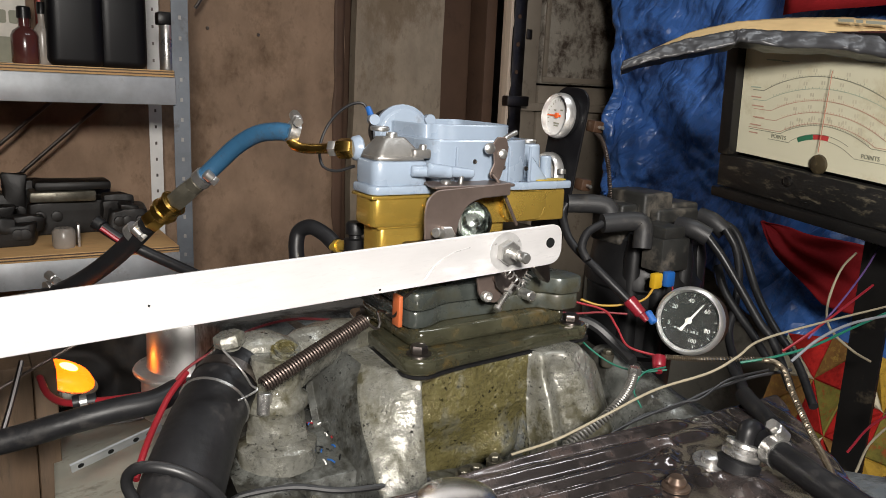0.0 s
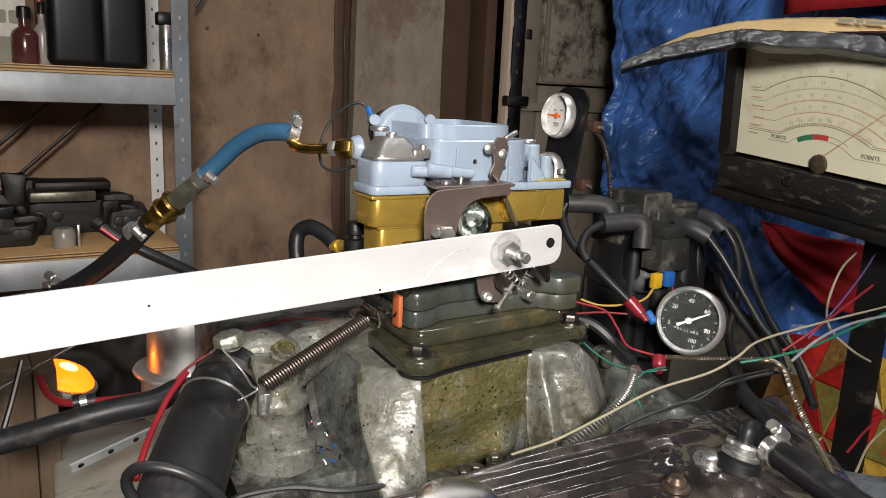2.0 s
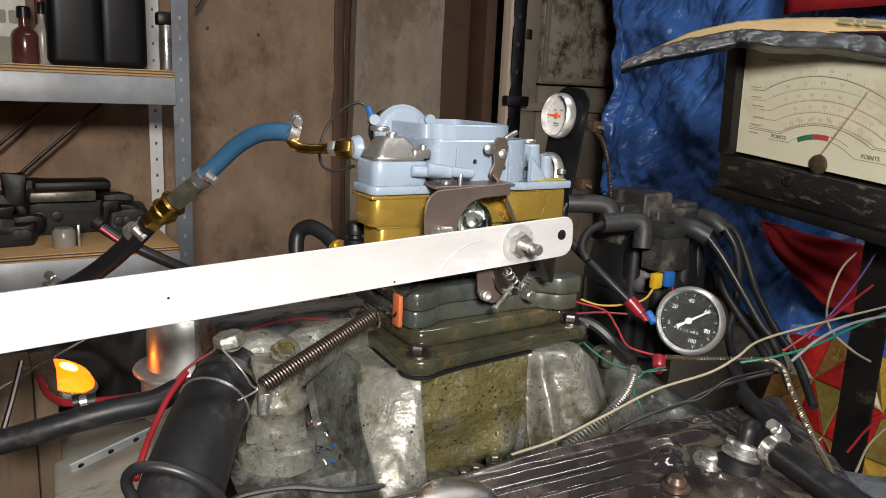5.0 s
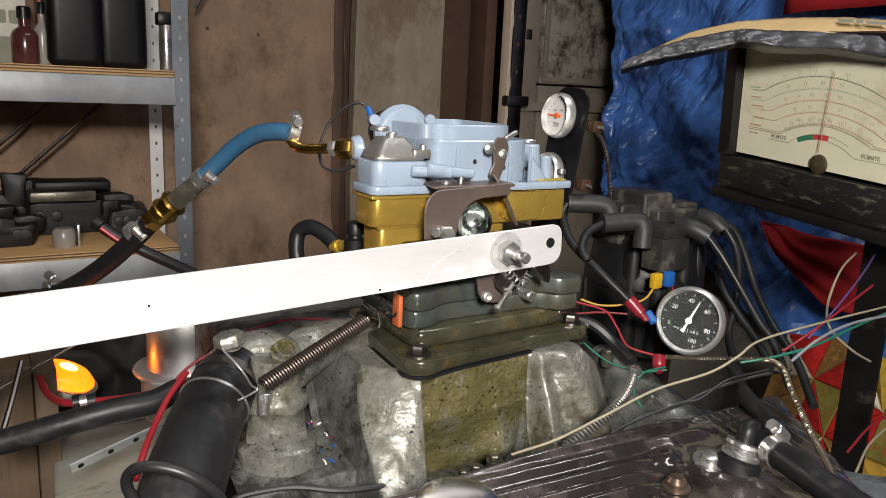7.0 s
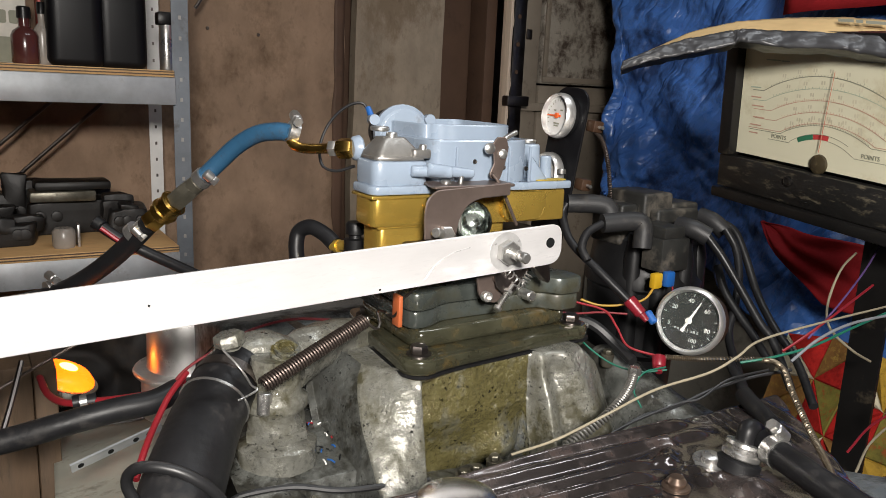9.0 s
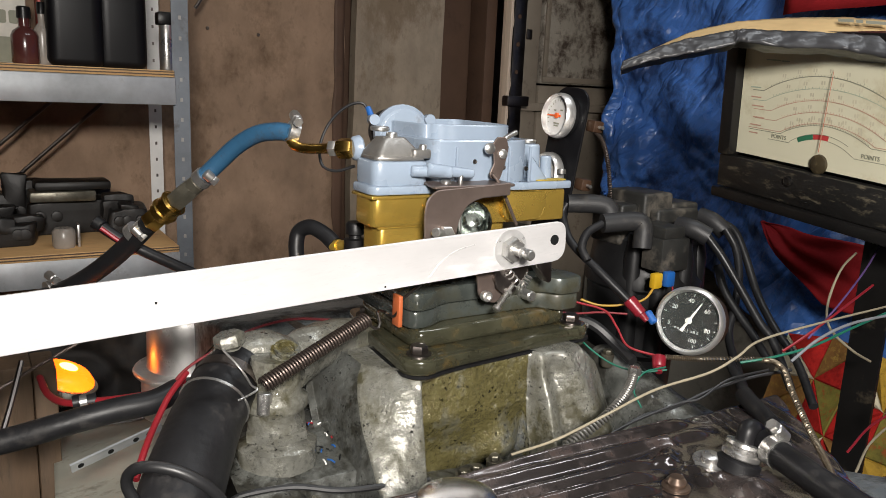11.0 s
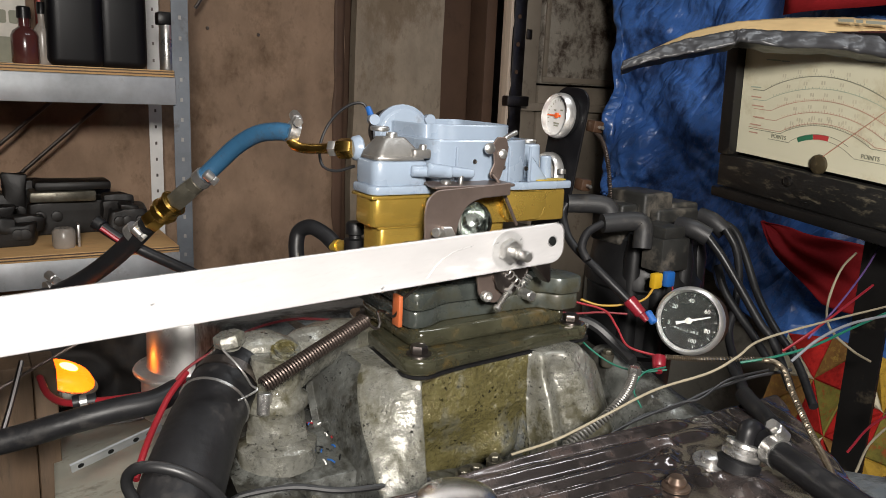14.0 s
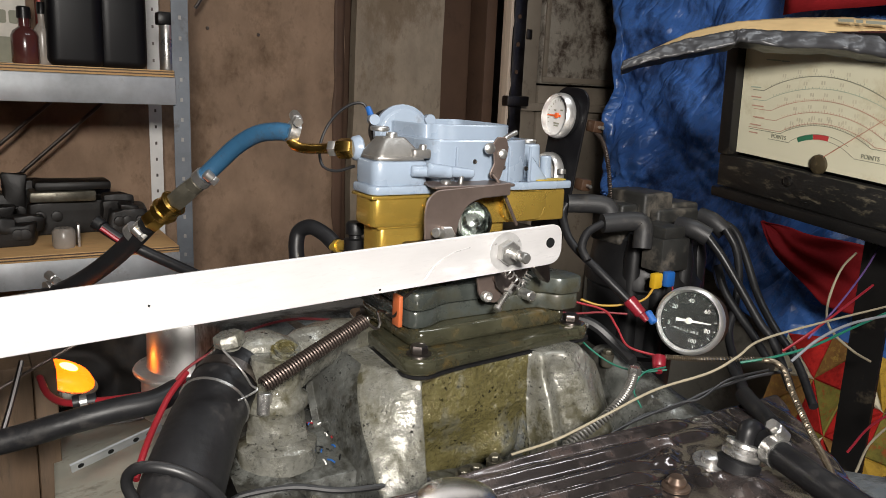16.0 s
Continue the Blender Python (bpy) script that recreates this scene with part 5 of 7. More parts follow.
def water_side():
    # thermostat housing and top radiator hose
    t = thing("thermostat_housing", (0.1802, 0.5541, 1.2242), "dirty cast thermostat housing with brass sender", "thermostat housing")
    bm = bmesh.new()
    tube(bm, [(0.1574, 0.5675, 1.2209), (0.1743, 0.571, 1.2288), (0.1948, 0.5701, 1.2283), (0.2091, 0.5702, 1.2163)], (0.021, 0.024), 20)
    lathe(bm, [(0.031, -0.012), (0.031, 0.004), (0.0225, 0.008), (0.0215, 0.032), (0.0245, 0.034), (0.0245, 0.042), (0.020, 0.045), (0.019, 0.075)], (0.1908, 0.539, 1.1665), (0.0, 0.05, 1), 28)
    tube(bm, [(0.2093, 0.5707, 1.2185), (0.2434, 0.5876, 1.2267), (0.294, 0.6038, 1.2251)], (0.022, 0.018), 18)
    bmesh.ops.subdivide_edges(bm, edges=[e for e in bm.edges if e.calc_length() > 0.006], cuts=2, use_grid_fill=True)
    for v in bm.verts:
        v.co += noise.noise_vector(v.co * 55) * 0.0022 + noise.noise_vector(v.co * 160) * 0.0006
    part("casting", bm, CAST, t, sharp=60)
    bm = bmesh.new()
    hexagon(bm, Vector((0.1908, 0.539, 1.1665)) + Vector((0, 0.0004, 0.009)), (0, 0.05, 1), 0.0262, 0.009, 0.2)
    part("collar", bm, CAST, t, "worn hex collar")
    bm = bmesh.new()
    hexagon(bm, (0.1958, 0.5365, 1.2408), (0.05, -0.45, 0.9), 0.0125, 0.006, 0.2)
    lathe(bm, [(0.0095, 0.006), (0.0095, 0.0095), (0.0065, 0.0095), (0.0065, 0.004), (0, 0.004)], (0.1958, 0.5365, 1.2408), (0.05, -0.45, 0.9), 20)
    part("plug", bm, CAST_GOLD, t, "old brass pipe plug")
    bm = bmesh.new()
    hexagon(bm, (0.1613, 0.5597, 1.2475), (-0.2, 0.05, 1), 0.012, 0.010, 0.5)
    rod(bm, (0.1673, 0.5631, 1.2279), (0.161, 0.5603, 1.2492), 0.009, 0.008, 16)
    part("sender", bm, CAST, t, "grimy temperature sender")
    bm = bmesh.new()
    rod(bm, (0.1744, 0.5223, 1.2028), (0.177, 0.5248, 1.2195), 0.005, 0.006, 14, 0.001)
    part("clip", bm, STEEL, t)
    t = thing("radiator_hose", (0.1301, 0.5215, 1.2097), "thick black rubber radiator hose with wire clamp", "hose")
    pts = [(0.1705, 0.5662, 1.224), (0.1527, 0.5512, 1.2161), (0.1352, 0.5293, 1.2055), (0.1187, 0.5009, 1.1953), (0.1029, 0.4718, 1.1841), (0.0825, 0.4316, 1.1652)]
    bm = bmesh.new()
    tube(bm, pts, (0.0250, 0.0280), 36, 16, 0.0015)
    part("hose", bm, HOSE, t)
    d = Vector(pts[2]) - Vector(pts[1])
    bm = bmesh.new()
    band(bm, (0.1428, 0.5402, 1.2099), d, 0.0263, 0.002, 0.0008)
    part("wire_clamp", bm, STEEL, t, "thin wire hose clamp")
    bm = bmesh.new()
    band(bm, (0.1569, 0.555, 1.2177), d, 0.0262, 0.008, 0.0012)
    part("band_clamp", bm, DARK_STEEL, t, "slotted band clamp")
    line("loop_cable", "black cable looped over the radiator hose", "cable",
         [(0.0717, 0.455, 1.1932), (0.0671, 0.455, 1.2064), (0.0692, 0.45, 1.2169), (0.0771, 0.44, 1.223), (0.0907, 0.432, 1.221), (0.1026, 0.428, 1.2138), (0.1118, 0.428, 1.2041), (0.1197, 0.43, 1.1915)], 0.0036, WIRE["black"], 10)
    t = line("heater_hose", "black rubber heater hose", "hose",
             [(-0.018, 0.6608, 1.1559), (0.0129, 0.6546, 1.16), (0.049, 0.6463, 1.1687), (0.0868, 0.6424, 1.1752), (0.118, 0.6415, 1.1772), (0.1402, 0.647, 1.1824)], 0.0102, HOSE, 18)
    t = line("red_cable", "red battery cable with a rubber-lined clip", "cable",
             [(0.0443, 0.8133, 1.1501), (0.0489, 0.7844, 1.1424), (0.0606, 0.7533, 1.1436), (0.0799, 0.7308, 1.15), (0.1053, 0.705, 1.1586), (0.1302, 0.6801, 1.1691), (0.1502, 0.6588, 1.1826)], 0.0034, WIRE["red"], 10)
    for px in ((0.0701, 0.7422, 1.1468), (0.0813, 0.7301, 1.1505)):
        bm = bmesh.new()
        band(bm, px, (1, -0.1, 0.1), 0.0036, 0.008, 0.0035)
        part("rubber_sleeve", bm, RUBBER, t)
    bm = bmesh.new()
    band(bm, (0.0756, 0.7356, 1.1489), (1, -0.1, 0.1), 0.0036, 0.008, 0.0028)
    part("clip", bm, STEEL, t)
    line("thin_cable", "thin maroon wire over the far valve cover", "wire",
         [(0.133, 0.6459, 1.1841), (0.1453, 0.653, 1.195), (0.1647, 0.6556, 1.2057), (0.1897, 0.6548, 1.2167), (0.2109, 0.6559, 1.2258), (0.2423, 0.6388, 1.236), (0.2773, 0.617, 1.2363), (0.299, 0.6028, 1.2339)], 0.0013, WIRE["maroon"], 8)
    line("red_feed", "red wire down behind the radiator hose", "wire",
         [(0.1464, 0.6412, 1.199), (0.1266, 0.6156, 1.1916), (0.1096, 0.5876, 1.1819), (0.0954, 0.5584, 1.1744), (0.0855, 0.538, 1.164)], 0.0026, WIRE["red"], 8)
    # wire whip over the engine
    line("spring_hook", "bent wire hook at the end of the return spring", "wire hook",
         [(0.2546, 0.5185, 1.2677), (0.2639, 0.5169, 1.2605), (0.2691, 0.5205, 1.2634), (0.2704, 0.5275, 1.2707), (0.2867, 0.5468, 1.2634), (0.2908, 0.5423, 1.2602), (0.294, 0.5386, 1.2633), (0.2975, 0.536, 1.2758), (0.309, 0.5261, 1.2892)], 0.0012, DARK_STEEL, 8)
    line("tie_wire", "twisted tie wire at the hose clamp", "wire", [(0.1509, 0.5429, 1.2508), (0.1593, 0.529, 1.2401), (0.1669, 0.5268, 1.2263), (0.1709, 0.5257, 1.2224), (0.1581, 0.5188, 1.2207), (0.1495, 0.5178, 1.2192)], 0.0009, STEEL, 6)
    # chrome canister behind
    t = thing("chrome_canister", (0.2002, 0.8757, 1.1142), "polished chrome canister with a rolled rim", "canister")
    bm = bmesh.new()
    lathe(bm, [(0.050, -0.05), (0.050, -0.004), (0.056, -0.003), (0.0582, -0.0005), (0.0588, 0.002), (0.0575, 0.0045), (0.055, 0.0055), (0.044, 0.006), (0.0435, 0.008), (0.0435, 0.062), (0.040, 0.072), (0, 0.074)], (0.2001, 0.8755, 1.1129), (0.02, 0, 1), 48)
    part("shell", bm, SATIN, t, sharp=30)
    bm = bmesh.new()
    lathe(bm, [(0.012, 0.0), (0.012, 0.02), (0.009, 0.022)], Vector((0.2001, 0.8755, 1.1129)) + Vector((0, 0, 0.0735)), (0.02, 0, 1), 24)
    part("neck", bm, CHROME, t)
    # amber lamp, lit
    t = thing("indicator_lamp", (0.0729, 0.9069, 1.1137), "lit amber indicator lamp in a chrome cup", "lamp")
    bm = bmesh.new()
    ax = Vector((0.38, -0.12, 0.92))
    lathe(bm, [(0.0335, 0.0), (0.032, 0.006), (0.025, 0.0125), (0.013, 0.016), (0, 0.017)], (0.0726, 0.906, 1.1094), ax, 36)
    part("lens", bm, glowing("amber_lens", (1.0, 0.10, 0.001), 4.2), t, "glowing amber lens")
    bm = bmesh.new()
    lathe(bm, [(0.011, -0.0003), (0.009, 0.0011), (0.006, 0.0018), (0, 0.002)], Vector((0.0726, 0.906, 1.1094)) + ax.normalized() * 0.0158, ax, 24)
    part("bulb_spot", bm, glowing("hot_amber", (1.0, 0.42, 0.06), 14.0), t, "hot bright middle of the lens")
    bm = bmesh.new()
    lathe(bm, [(0.012, -0.03), (0.034, -0.012), (0.0375, -0.002), (0.0375, 0.002), (0.0335, 0.003)], (0.0726, 0.906, 1.1094), ax, 36)
    part("cup", bm, CHROME, t)
    bm = bmesh.new()
    lathe(bm, [(0.019, 0.0), (0.018, 0.01), (0.010, 0.016), (0, 0.017)], (0.0041, 0.9243, 1.1078), ax, 24)
    t2 = thing("side_lamp", (0.0041, 0.9243, 1.1078), "small lit amber side lamp", "lamp")
    part("lens", bm, bpy.data.materials["amber_lens"], t2)
    bm = bmesh.new()
    lathe(bm, [(0.009, -0.03), (0.02, -0.003), (0.020, 0.001), (0.019, 0.002)], (0.0041, 0.9243, 1.1078), ax, 24)
    part("cup", bm, CHROME, t2)
    # added sheet on the engine bay's far side; its black stands for shade
    t = thing("gloom_sheet", (0.15, 1.05, 1.0), "added black sheet to the floor, standing for the dark behind the lamps", "rag")
    bm = bmesh.new()
    sheet(bm, (-0.06, 1.16, 1.100), (0.40, 0.0, -0.03), (0.0, -0.10, -1.085), 60, 110,
          lambda u, v: Vector((0.0, 0.05 * noise.noise(Vector((u * 5, v * 15, 2))) + 0.02 * noise.noise(Vector((u * 13, v * 39, 4))), 0.012 * noise.noise(Vector((u * 6, 0, 1))) * (1 - v) + 0.03 * u * v)))
    ob = part("cloth", bm, mat("gloom_black", (0.014, 0.012, 0.011), 0.7, 0, 0.4, 40, 0.3, dirt=(0.045, 0.035, 0.026), amount=0.2, dirt_scale=12, spec=0.3), t, sharp=180)
    ob.modifiers.new("thickness", "SOLIDIFY").thickness = 0.002
    # rods
    line("dipstick", "thin bare metal rod", "rod", [(-0.0091, 0.7742, 1.1491), (0.0381, 0.775, 1.174), (0.0839, 0.7761, 1.1962)], 0.0017, BRONZE_STEEL, 8)
    line("dark_rod", "thin dark rod standing by the post", "rod", [(0.0082, 0.7134, 1.1421), (0.0178, 0.7366, 1.1625), (0.0278, 0.7606, 1.1872)], 0.0026, DARK_STEEL, 8)
    # timber post and grey panel
    t = thing("wooden_post", ((0.0278, 0.8271, 1.0675)[0], (0.0278, 0.8271, 1.0675)[1], 0), "grimy timber post with a square top", "post")
    c = (0.0277, 0.8717, 1.1494)
    bm = bmesh.new()
    box(bm, (c[0] - 0.075, c[1] - 0.02, 0), (c[0] + 0.012, c[1] + 0.03, c[2]), 0.002)
    part("plank", bm, WOOD, t)
    bm = bmesh.new()
    box(bm, (c[0] + 0.0125, c[1] - 0.03, 0), (c[0] + 0.034, c[1] + 0.03, c[2] - 0.002), 0.002)
    part("batten", bm, WOOD, t)
    t = thing("grey_panel", (0.0855, 0.7229, 1.0846), "grimy grey sheet-metal panel beside the engine", "metal panel")
    bm = bmesh.new()
    o = Vector((0.0631, 0.9619, 1.0202))
    sheet(bm, o, Vector((0.1832, 0.8942, 1.0495)) - o, Vector((0.0383, 0.6297, 1.0757)) - o, 24, 24, lambda u, v: Vector((0, 0, 0.003 * noise.noise(Vector((u * 4, v * 4, 1))))))
    ob = part("sheet", bm, mat("grimy_light_grey", (0.34, 0.335, 0.28), 0.6, 0.1, 0.15, 30, 0.2, dirt=(0.10, 0.09, 0.06), amount=0.2, dirt_scale=14), t, sharp=180)
    ob.modifiers.new("thickness", "SOLIDIFY").thickness = 0.002
    bm = bmesh.new()
    tube(bm, [o + Vector((0, 0, 0.002)), Vector((0.1246, 0.9273, 1.0353)), Vector((0.1832, 0.8942, 1.0495)) + Vector((0, 0, 0.002))], 0.004, 8)
    part("rolled_edge", bm, GALV, t)
    t = thing("strap_bracket", (0.0857, 0.6618, 1.1296), "perforated flat steel strap", "bracket")
    a, b = Vector((0.0552, 0.6715, 1.1164)), Vector((0.132, 0.6824, 1.1349))
    d = (b - a).normalized()
    up = Vector((0, -0.45, 0.9)); up = (up - d * up.dot(d)).normalized()
    n = d.cross(up)
    bm = bmesh.new()
    q = [a - up * 0.004, b - up * 0.004, b + up * 0.0065, a + up * 0.0065]
    lo, hi = [bm.verts.new(p) for p in q], [bm.verts.new(p + n * 0.002) for p in q]
    bm.faces.new(lo), bm.faces.new(hi[::-1])
    for k in range(4):
        bm.faces.new((lo[k], lo[(k + 1) % 4], hi[(k + 1) % 4], hi[k]))
    bmesh.ops.recalc_face_normals(bm, faces=list(bm.faces))
    part("strap", bm, GALV, t)
    for f in (0.1, 0.42, 0.7, 0.85):
        bm = bmesh.new()
        lathe(bm, [(0.0026, -0.003), (0.0026, 0.0005)], a + d * (b - a).length * f + up * 0.001 + n * (0.0 if n.dot(Vector((0.5, 0.8, 0))) > 0 else 0.002), -n if n.dot(Vector((0.5, 0.8, 0))) > 0 else n, 14)
        part("hole", bm, BLACK_DIAL, t)
    line("lower_lead", "twisted black lead along the cylinder head", "cable",
         [(0.1395, 0.5009, 1.151), (0.1552, 0.4983, 1.1554), (0.1867, 0.4909, 1.1565), (0.2168, 0.4772, 1.1529), (0.2444, 0.4716, 1.1514), (0.289, 0.4671, 1.1482)], 0.0024, WIRE["black"], 8)


def distributor():
    c = Vector((0.644, 0.599, 1.2611))
    t = thing("distributor", (c.x, c.y, 1.13), "large black distributor with dusty plug-lead boots", "distributor")
    bm = bmesh.new()
    lathe(bm, [(0.040, -0.16), (0.042, -0.10), (0.058, -0.09), (0.062, -0.02), (0.066, -0.016), (0.066, -0.006), (0.062, 0), (0.058, 0.035), (0.05, 0.042), (0, 0.044)], c, (0.02, 0, 1), 48)
    cap = part("cap", bm, BLACK_PLASTIC, t)
    # coil cover blocks on top
    top = c + Vector((0, 0, 0.04))
    for name, dx, dy, w, d, h in (("coil_cover", -0.012, 0.004, 0.044, 0.056, 0.046), ("coil_cover", -0.047, 0.006, 0.026, 0.046, 0.034), ("coil_cover", 0.030, 0.000, 0.042, 0.050, 0.034), ("coil_cover", 0.006, -0.030, 0.064, 0.014, 0.030)):
        bm = bmesh.new()
        box(bm, (top.x + dx - w / 2, top.y + dy - d / 2, top.z - 0.01), (top.x + dx + w / 2, top.y + dy + d / 2, top.z + h), 0.004, 3)
        part(name, bm, DUSTY, cap)
    # connector block
    b = Vector((0.6073, 0.5359, 1.3023))
    bm = bmesh.new()
    box(bm, (b.x - 0.020, b.y - 0.012, b.z - 0.028), (b.x + 0.020, b.y + 0.016, b.z + 0.006), 0.002)
    box(bm, (b.x - 0.016, b.y - 0.010, b.z + 0.0055), (b.x + 0.014, b.y + 0.03, b.z + 0.018), 0.002)
    part("connector", bm, DUSTY, t)
    for k in range(7):
        a = -2.6 + k * 0.5
        p = c + Vector((math.cos(a) * 0.056, math.sin(a) * 0.056, 0.0))
        bm = bmesh.new()
        lathe(bm, [(0.011, -0.085), (0.0105, 0.02), (0.008, 0.032), (0.0075, 0.045)], p, (0, 0, 1), 16)
        part("tower", bm, BLACK_PLASTIC, cap)
    boots = ([(0.5652, 0.5781, 1.3179), (0.5652, 0.5814, 1.3311), (0.5566, 0.5882, 1.3364), (0.5285, 0.6056, 1.3361)],
             [(0.5766, 0.5417, 1.2974), (0.5792, 0.5455, 1.3187), (0.5718, 0.5514, 1.3239), (0.5407, 0.5641, 1.3211)],
             [(0.6253, 0.5407, 1.3181), (0.6296, 0.5257, 1.3176), (0.6393, 0.5119, 1.3107)],
             [(0.7015, 0.5776, 1.319), (0.706, 0.5618, 1.315), (0.7128, 0.5488, 1.304)],
             [(0.6417, 0.6316, 1.3373), (0.6222, 0.6311, 1.3348), (0.6168, 0.631, 1.3208)])
    for p in boots:
        bm = bmesh.new()
        tube(bm, p, 0.0098, 16, 8)
        part("boot", bm, BOOT, t, "dusty black rubber boot")
    leads = ([(0.5407, 0.5641, 1.3211), (0.524, 0.5663, 1.3124), (0.5147, 0.5627, 1.2987), (0.5152, 0.5534, 1.2869)],
             [(0.5285, 0.6056, 1.3361), (0.5238, 0.6059, 1.3255), (0.5196, 0.5916, 1.3062), (0.5199, 0.5765, 1.2944), (0.5275, 0.5491, 1.2764), (0.5431, 0.5211, 1.2517)],
             [(0.6384, 0.5127, 1.3112), (0.6455, 0.4975, 1.2926), (0.6547, 0.4785, 1.2637), (0.6649, 0.458, 1.2314), (0.6703, 0.4446, 1.2153), (0.6599, 0.4117, 1.1785)],
             [(0.6964, 0.5367, 1.3111), (0.7001, 0.5235, 1.2921), (0.6926, 0.5093, 1.2646), (0.6777, 0.499, 1.2346), (0.6537, 0.4833, 1.2084), (0.5887, 0.4099, 1.1863)],
             [(0.7089, 0.5721, 1.3156), (0.7195, 0.5457, 1.3087), (0.7208, 0.5266, 1.2836), (0.7164, 0.5016, 1.2453), (0.703, 0.4672, 1.219), (0.6935, 0.4311, 1.1954), (0.659, 0.3863, 1.1712)],
             [(0.6739, 0.5237, 1.2754), (0.6711, 0.5067, 1.2488), (0.674, 0.4724, 1.2151), (0.6607, 0.4401, 1.1975)])
    for p in leads:
        bm = bmesh.new()
        tube(bm, p, 0.0043, 10)
        part("plug_lead", bm, RUBBER, t, "black plug lead")
    for p, m in (((0.5828, 0.5243, 1.2672), WIRE["yellow"]), ((0.5959, 0.5201, 1.2687), WIRE["blue"])):
        bm = bmesh.new()
        q = Vector(p)
        box(bm, q - Vector((0.006, 0.004, 0.008)), q + Vector((0.006, 0.004, 0.008)), 0.002)
        part("terminal", bm, mat("yellow_terminal", (0.48, 0.29, 0.015), 0.4) if m is WIRE["yellow"] else m, t)


def gauge_face(parent, r, depth, case, bezel, dial, name_case="case"):
    """A round dial in the local xy plane, looking along z."""
    bm = bmesh.new()
    lathe(bm, [(r * 0.86, -depth), (r * 0.92, -depth * 0.9), (r * 0.94, -0.001), (r * 0.9, 0)], (0, 0, 0), (0, 0, 1), 44)
    part(name_case, bm, case, parent, local=True)
    bm = bmesh.new()
    lathe(bm, [(r * 0.93, -0.006), (r, -0.004), (r, 0.001), (r * 0.96, 0.0045), (r * 0.90, 0.006), (r * 0.84, 0.002), (r * 0.83, -0.001)], (0, 0, 0), (0, 0, 1), 52)
    part("bezel", bm, bezel, parent, "polished rim", local=True)
    bm = bmesh.new()
    lathe(bm, [(r * 0.87, -0.0006), (r * 0.87, 0.0004), (0, 0.0004)], (0, 0, 0), (0, 0, 1), 44)
    return part("dial", bm, dial, parent, local=True)


def mark(bm, a, r0, r1, w, z, h=0.0002):
    """A short radial stroke at a clockwise angle from the top."""
    d = Vector((math.sin(radians(a)), math.cos(radians(a)), 0))
    n = Vector((d.y, -d.x, 0)) * w / 2
    vs = [bm.verts.new(d * r + n * s + Vector((0, 0, z))) for r, s in ((r0, -1), (r1, -1), (r1, 1), (r0, 1))]
    bm.faces.new(vs[::-1])


def pressure_gauge():
    at = Vector((0.585, 0.4793, 1.2376))
    t = thing("pressure_gauge", at, "round black-faced pressure gauge with chrome rim", "gauge")
    out = Vector((-0.90, -0.38, 0.20))
    right = Vector((0, 0, 1)).cross(out).normalized()
    m = facing(at, right, out.cross(right)) @ pose(0, 0, 0, 0, 0, -3)
    t.matrix_basis = m
    r = 0.0335
    dial = gauge_face(t, r, 0.030, FITTING_BROWN, SATIN, BLACK_DIAL)
    for text, a in (("5", -108), ("20", -58), ("40", -6), ("60", 50), ("80", 107), ("100", 160)):
        words("numeral", text, 0.0058 if text != "100" else 0.0056, GAUGE_INK, dial, pose(math.sin(radians(a)) * 0.0195, math.cos(radians(a)) * 0.0195, 0.0007, 0, 0, 0))
    for i in range(15):
        a = -120 + i * 20
        bm = bmesh.new()
        mark(bm, a, r * (0.75 if i % 2 else 0.71), r * 0.79, 0.0006, 0.0007)
        part("tick", bm, GAUGE_INK, dial, local=True)
    for i, ch in enumerate("PRESSURE"):
        words("letter", ch, 0.0034, GAUGE_INK, dial, pose(-0.0120 + i * 0.0032, -0.0098, 0.0007, 0, 0, 0))
    bm = bmesh.new()
    slab(bm, [(-0.0004, 0.0215), (0.0004, 0.0215), (0.0011, 0.004), (0.0011, -0.007), (0.0018, -0.0125), (-0.0018, -0.0125), (-0.0011, -0.007), (-0.0011, 0.004)], "z", 0.0016, 0.0022)
    lathe(bm, [(0.0032, 0.0014), (0.0032, 0.003), (0.0024, 0.0036), (0, 0.0037)], (0, 0, 0), (0, 0, 1), 20)
    needle = part("needle", bm, GAUGE_INK, t, "white pointer", local=True)
    bm = bmesh.new()
    lathe(bm, [(r * 0.87, 0.0034), (r * 0.87, 0.0042)], (0, 0, 0), (0, 0, 1), 40)
    glass = part("glass", bm, GLASS, t, local=True)
    glass.visible_shadow = False
    bm = bmesh.new()
    lathe(bm, [(0.007, 0), (0.007, 0.012), (0.005, 0.013), (0.005, 0.03)], (0, 0, -0.029), (0, 0, -1), 16)
    part("stem", bm, BRASS, t, local=True)
    return needle


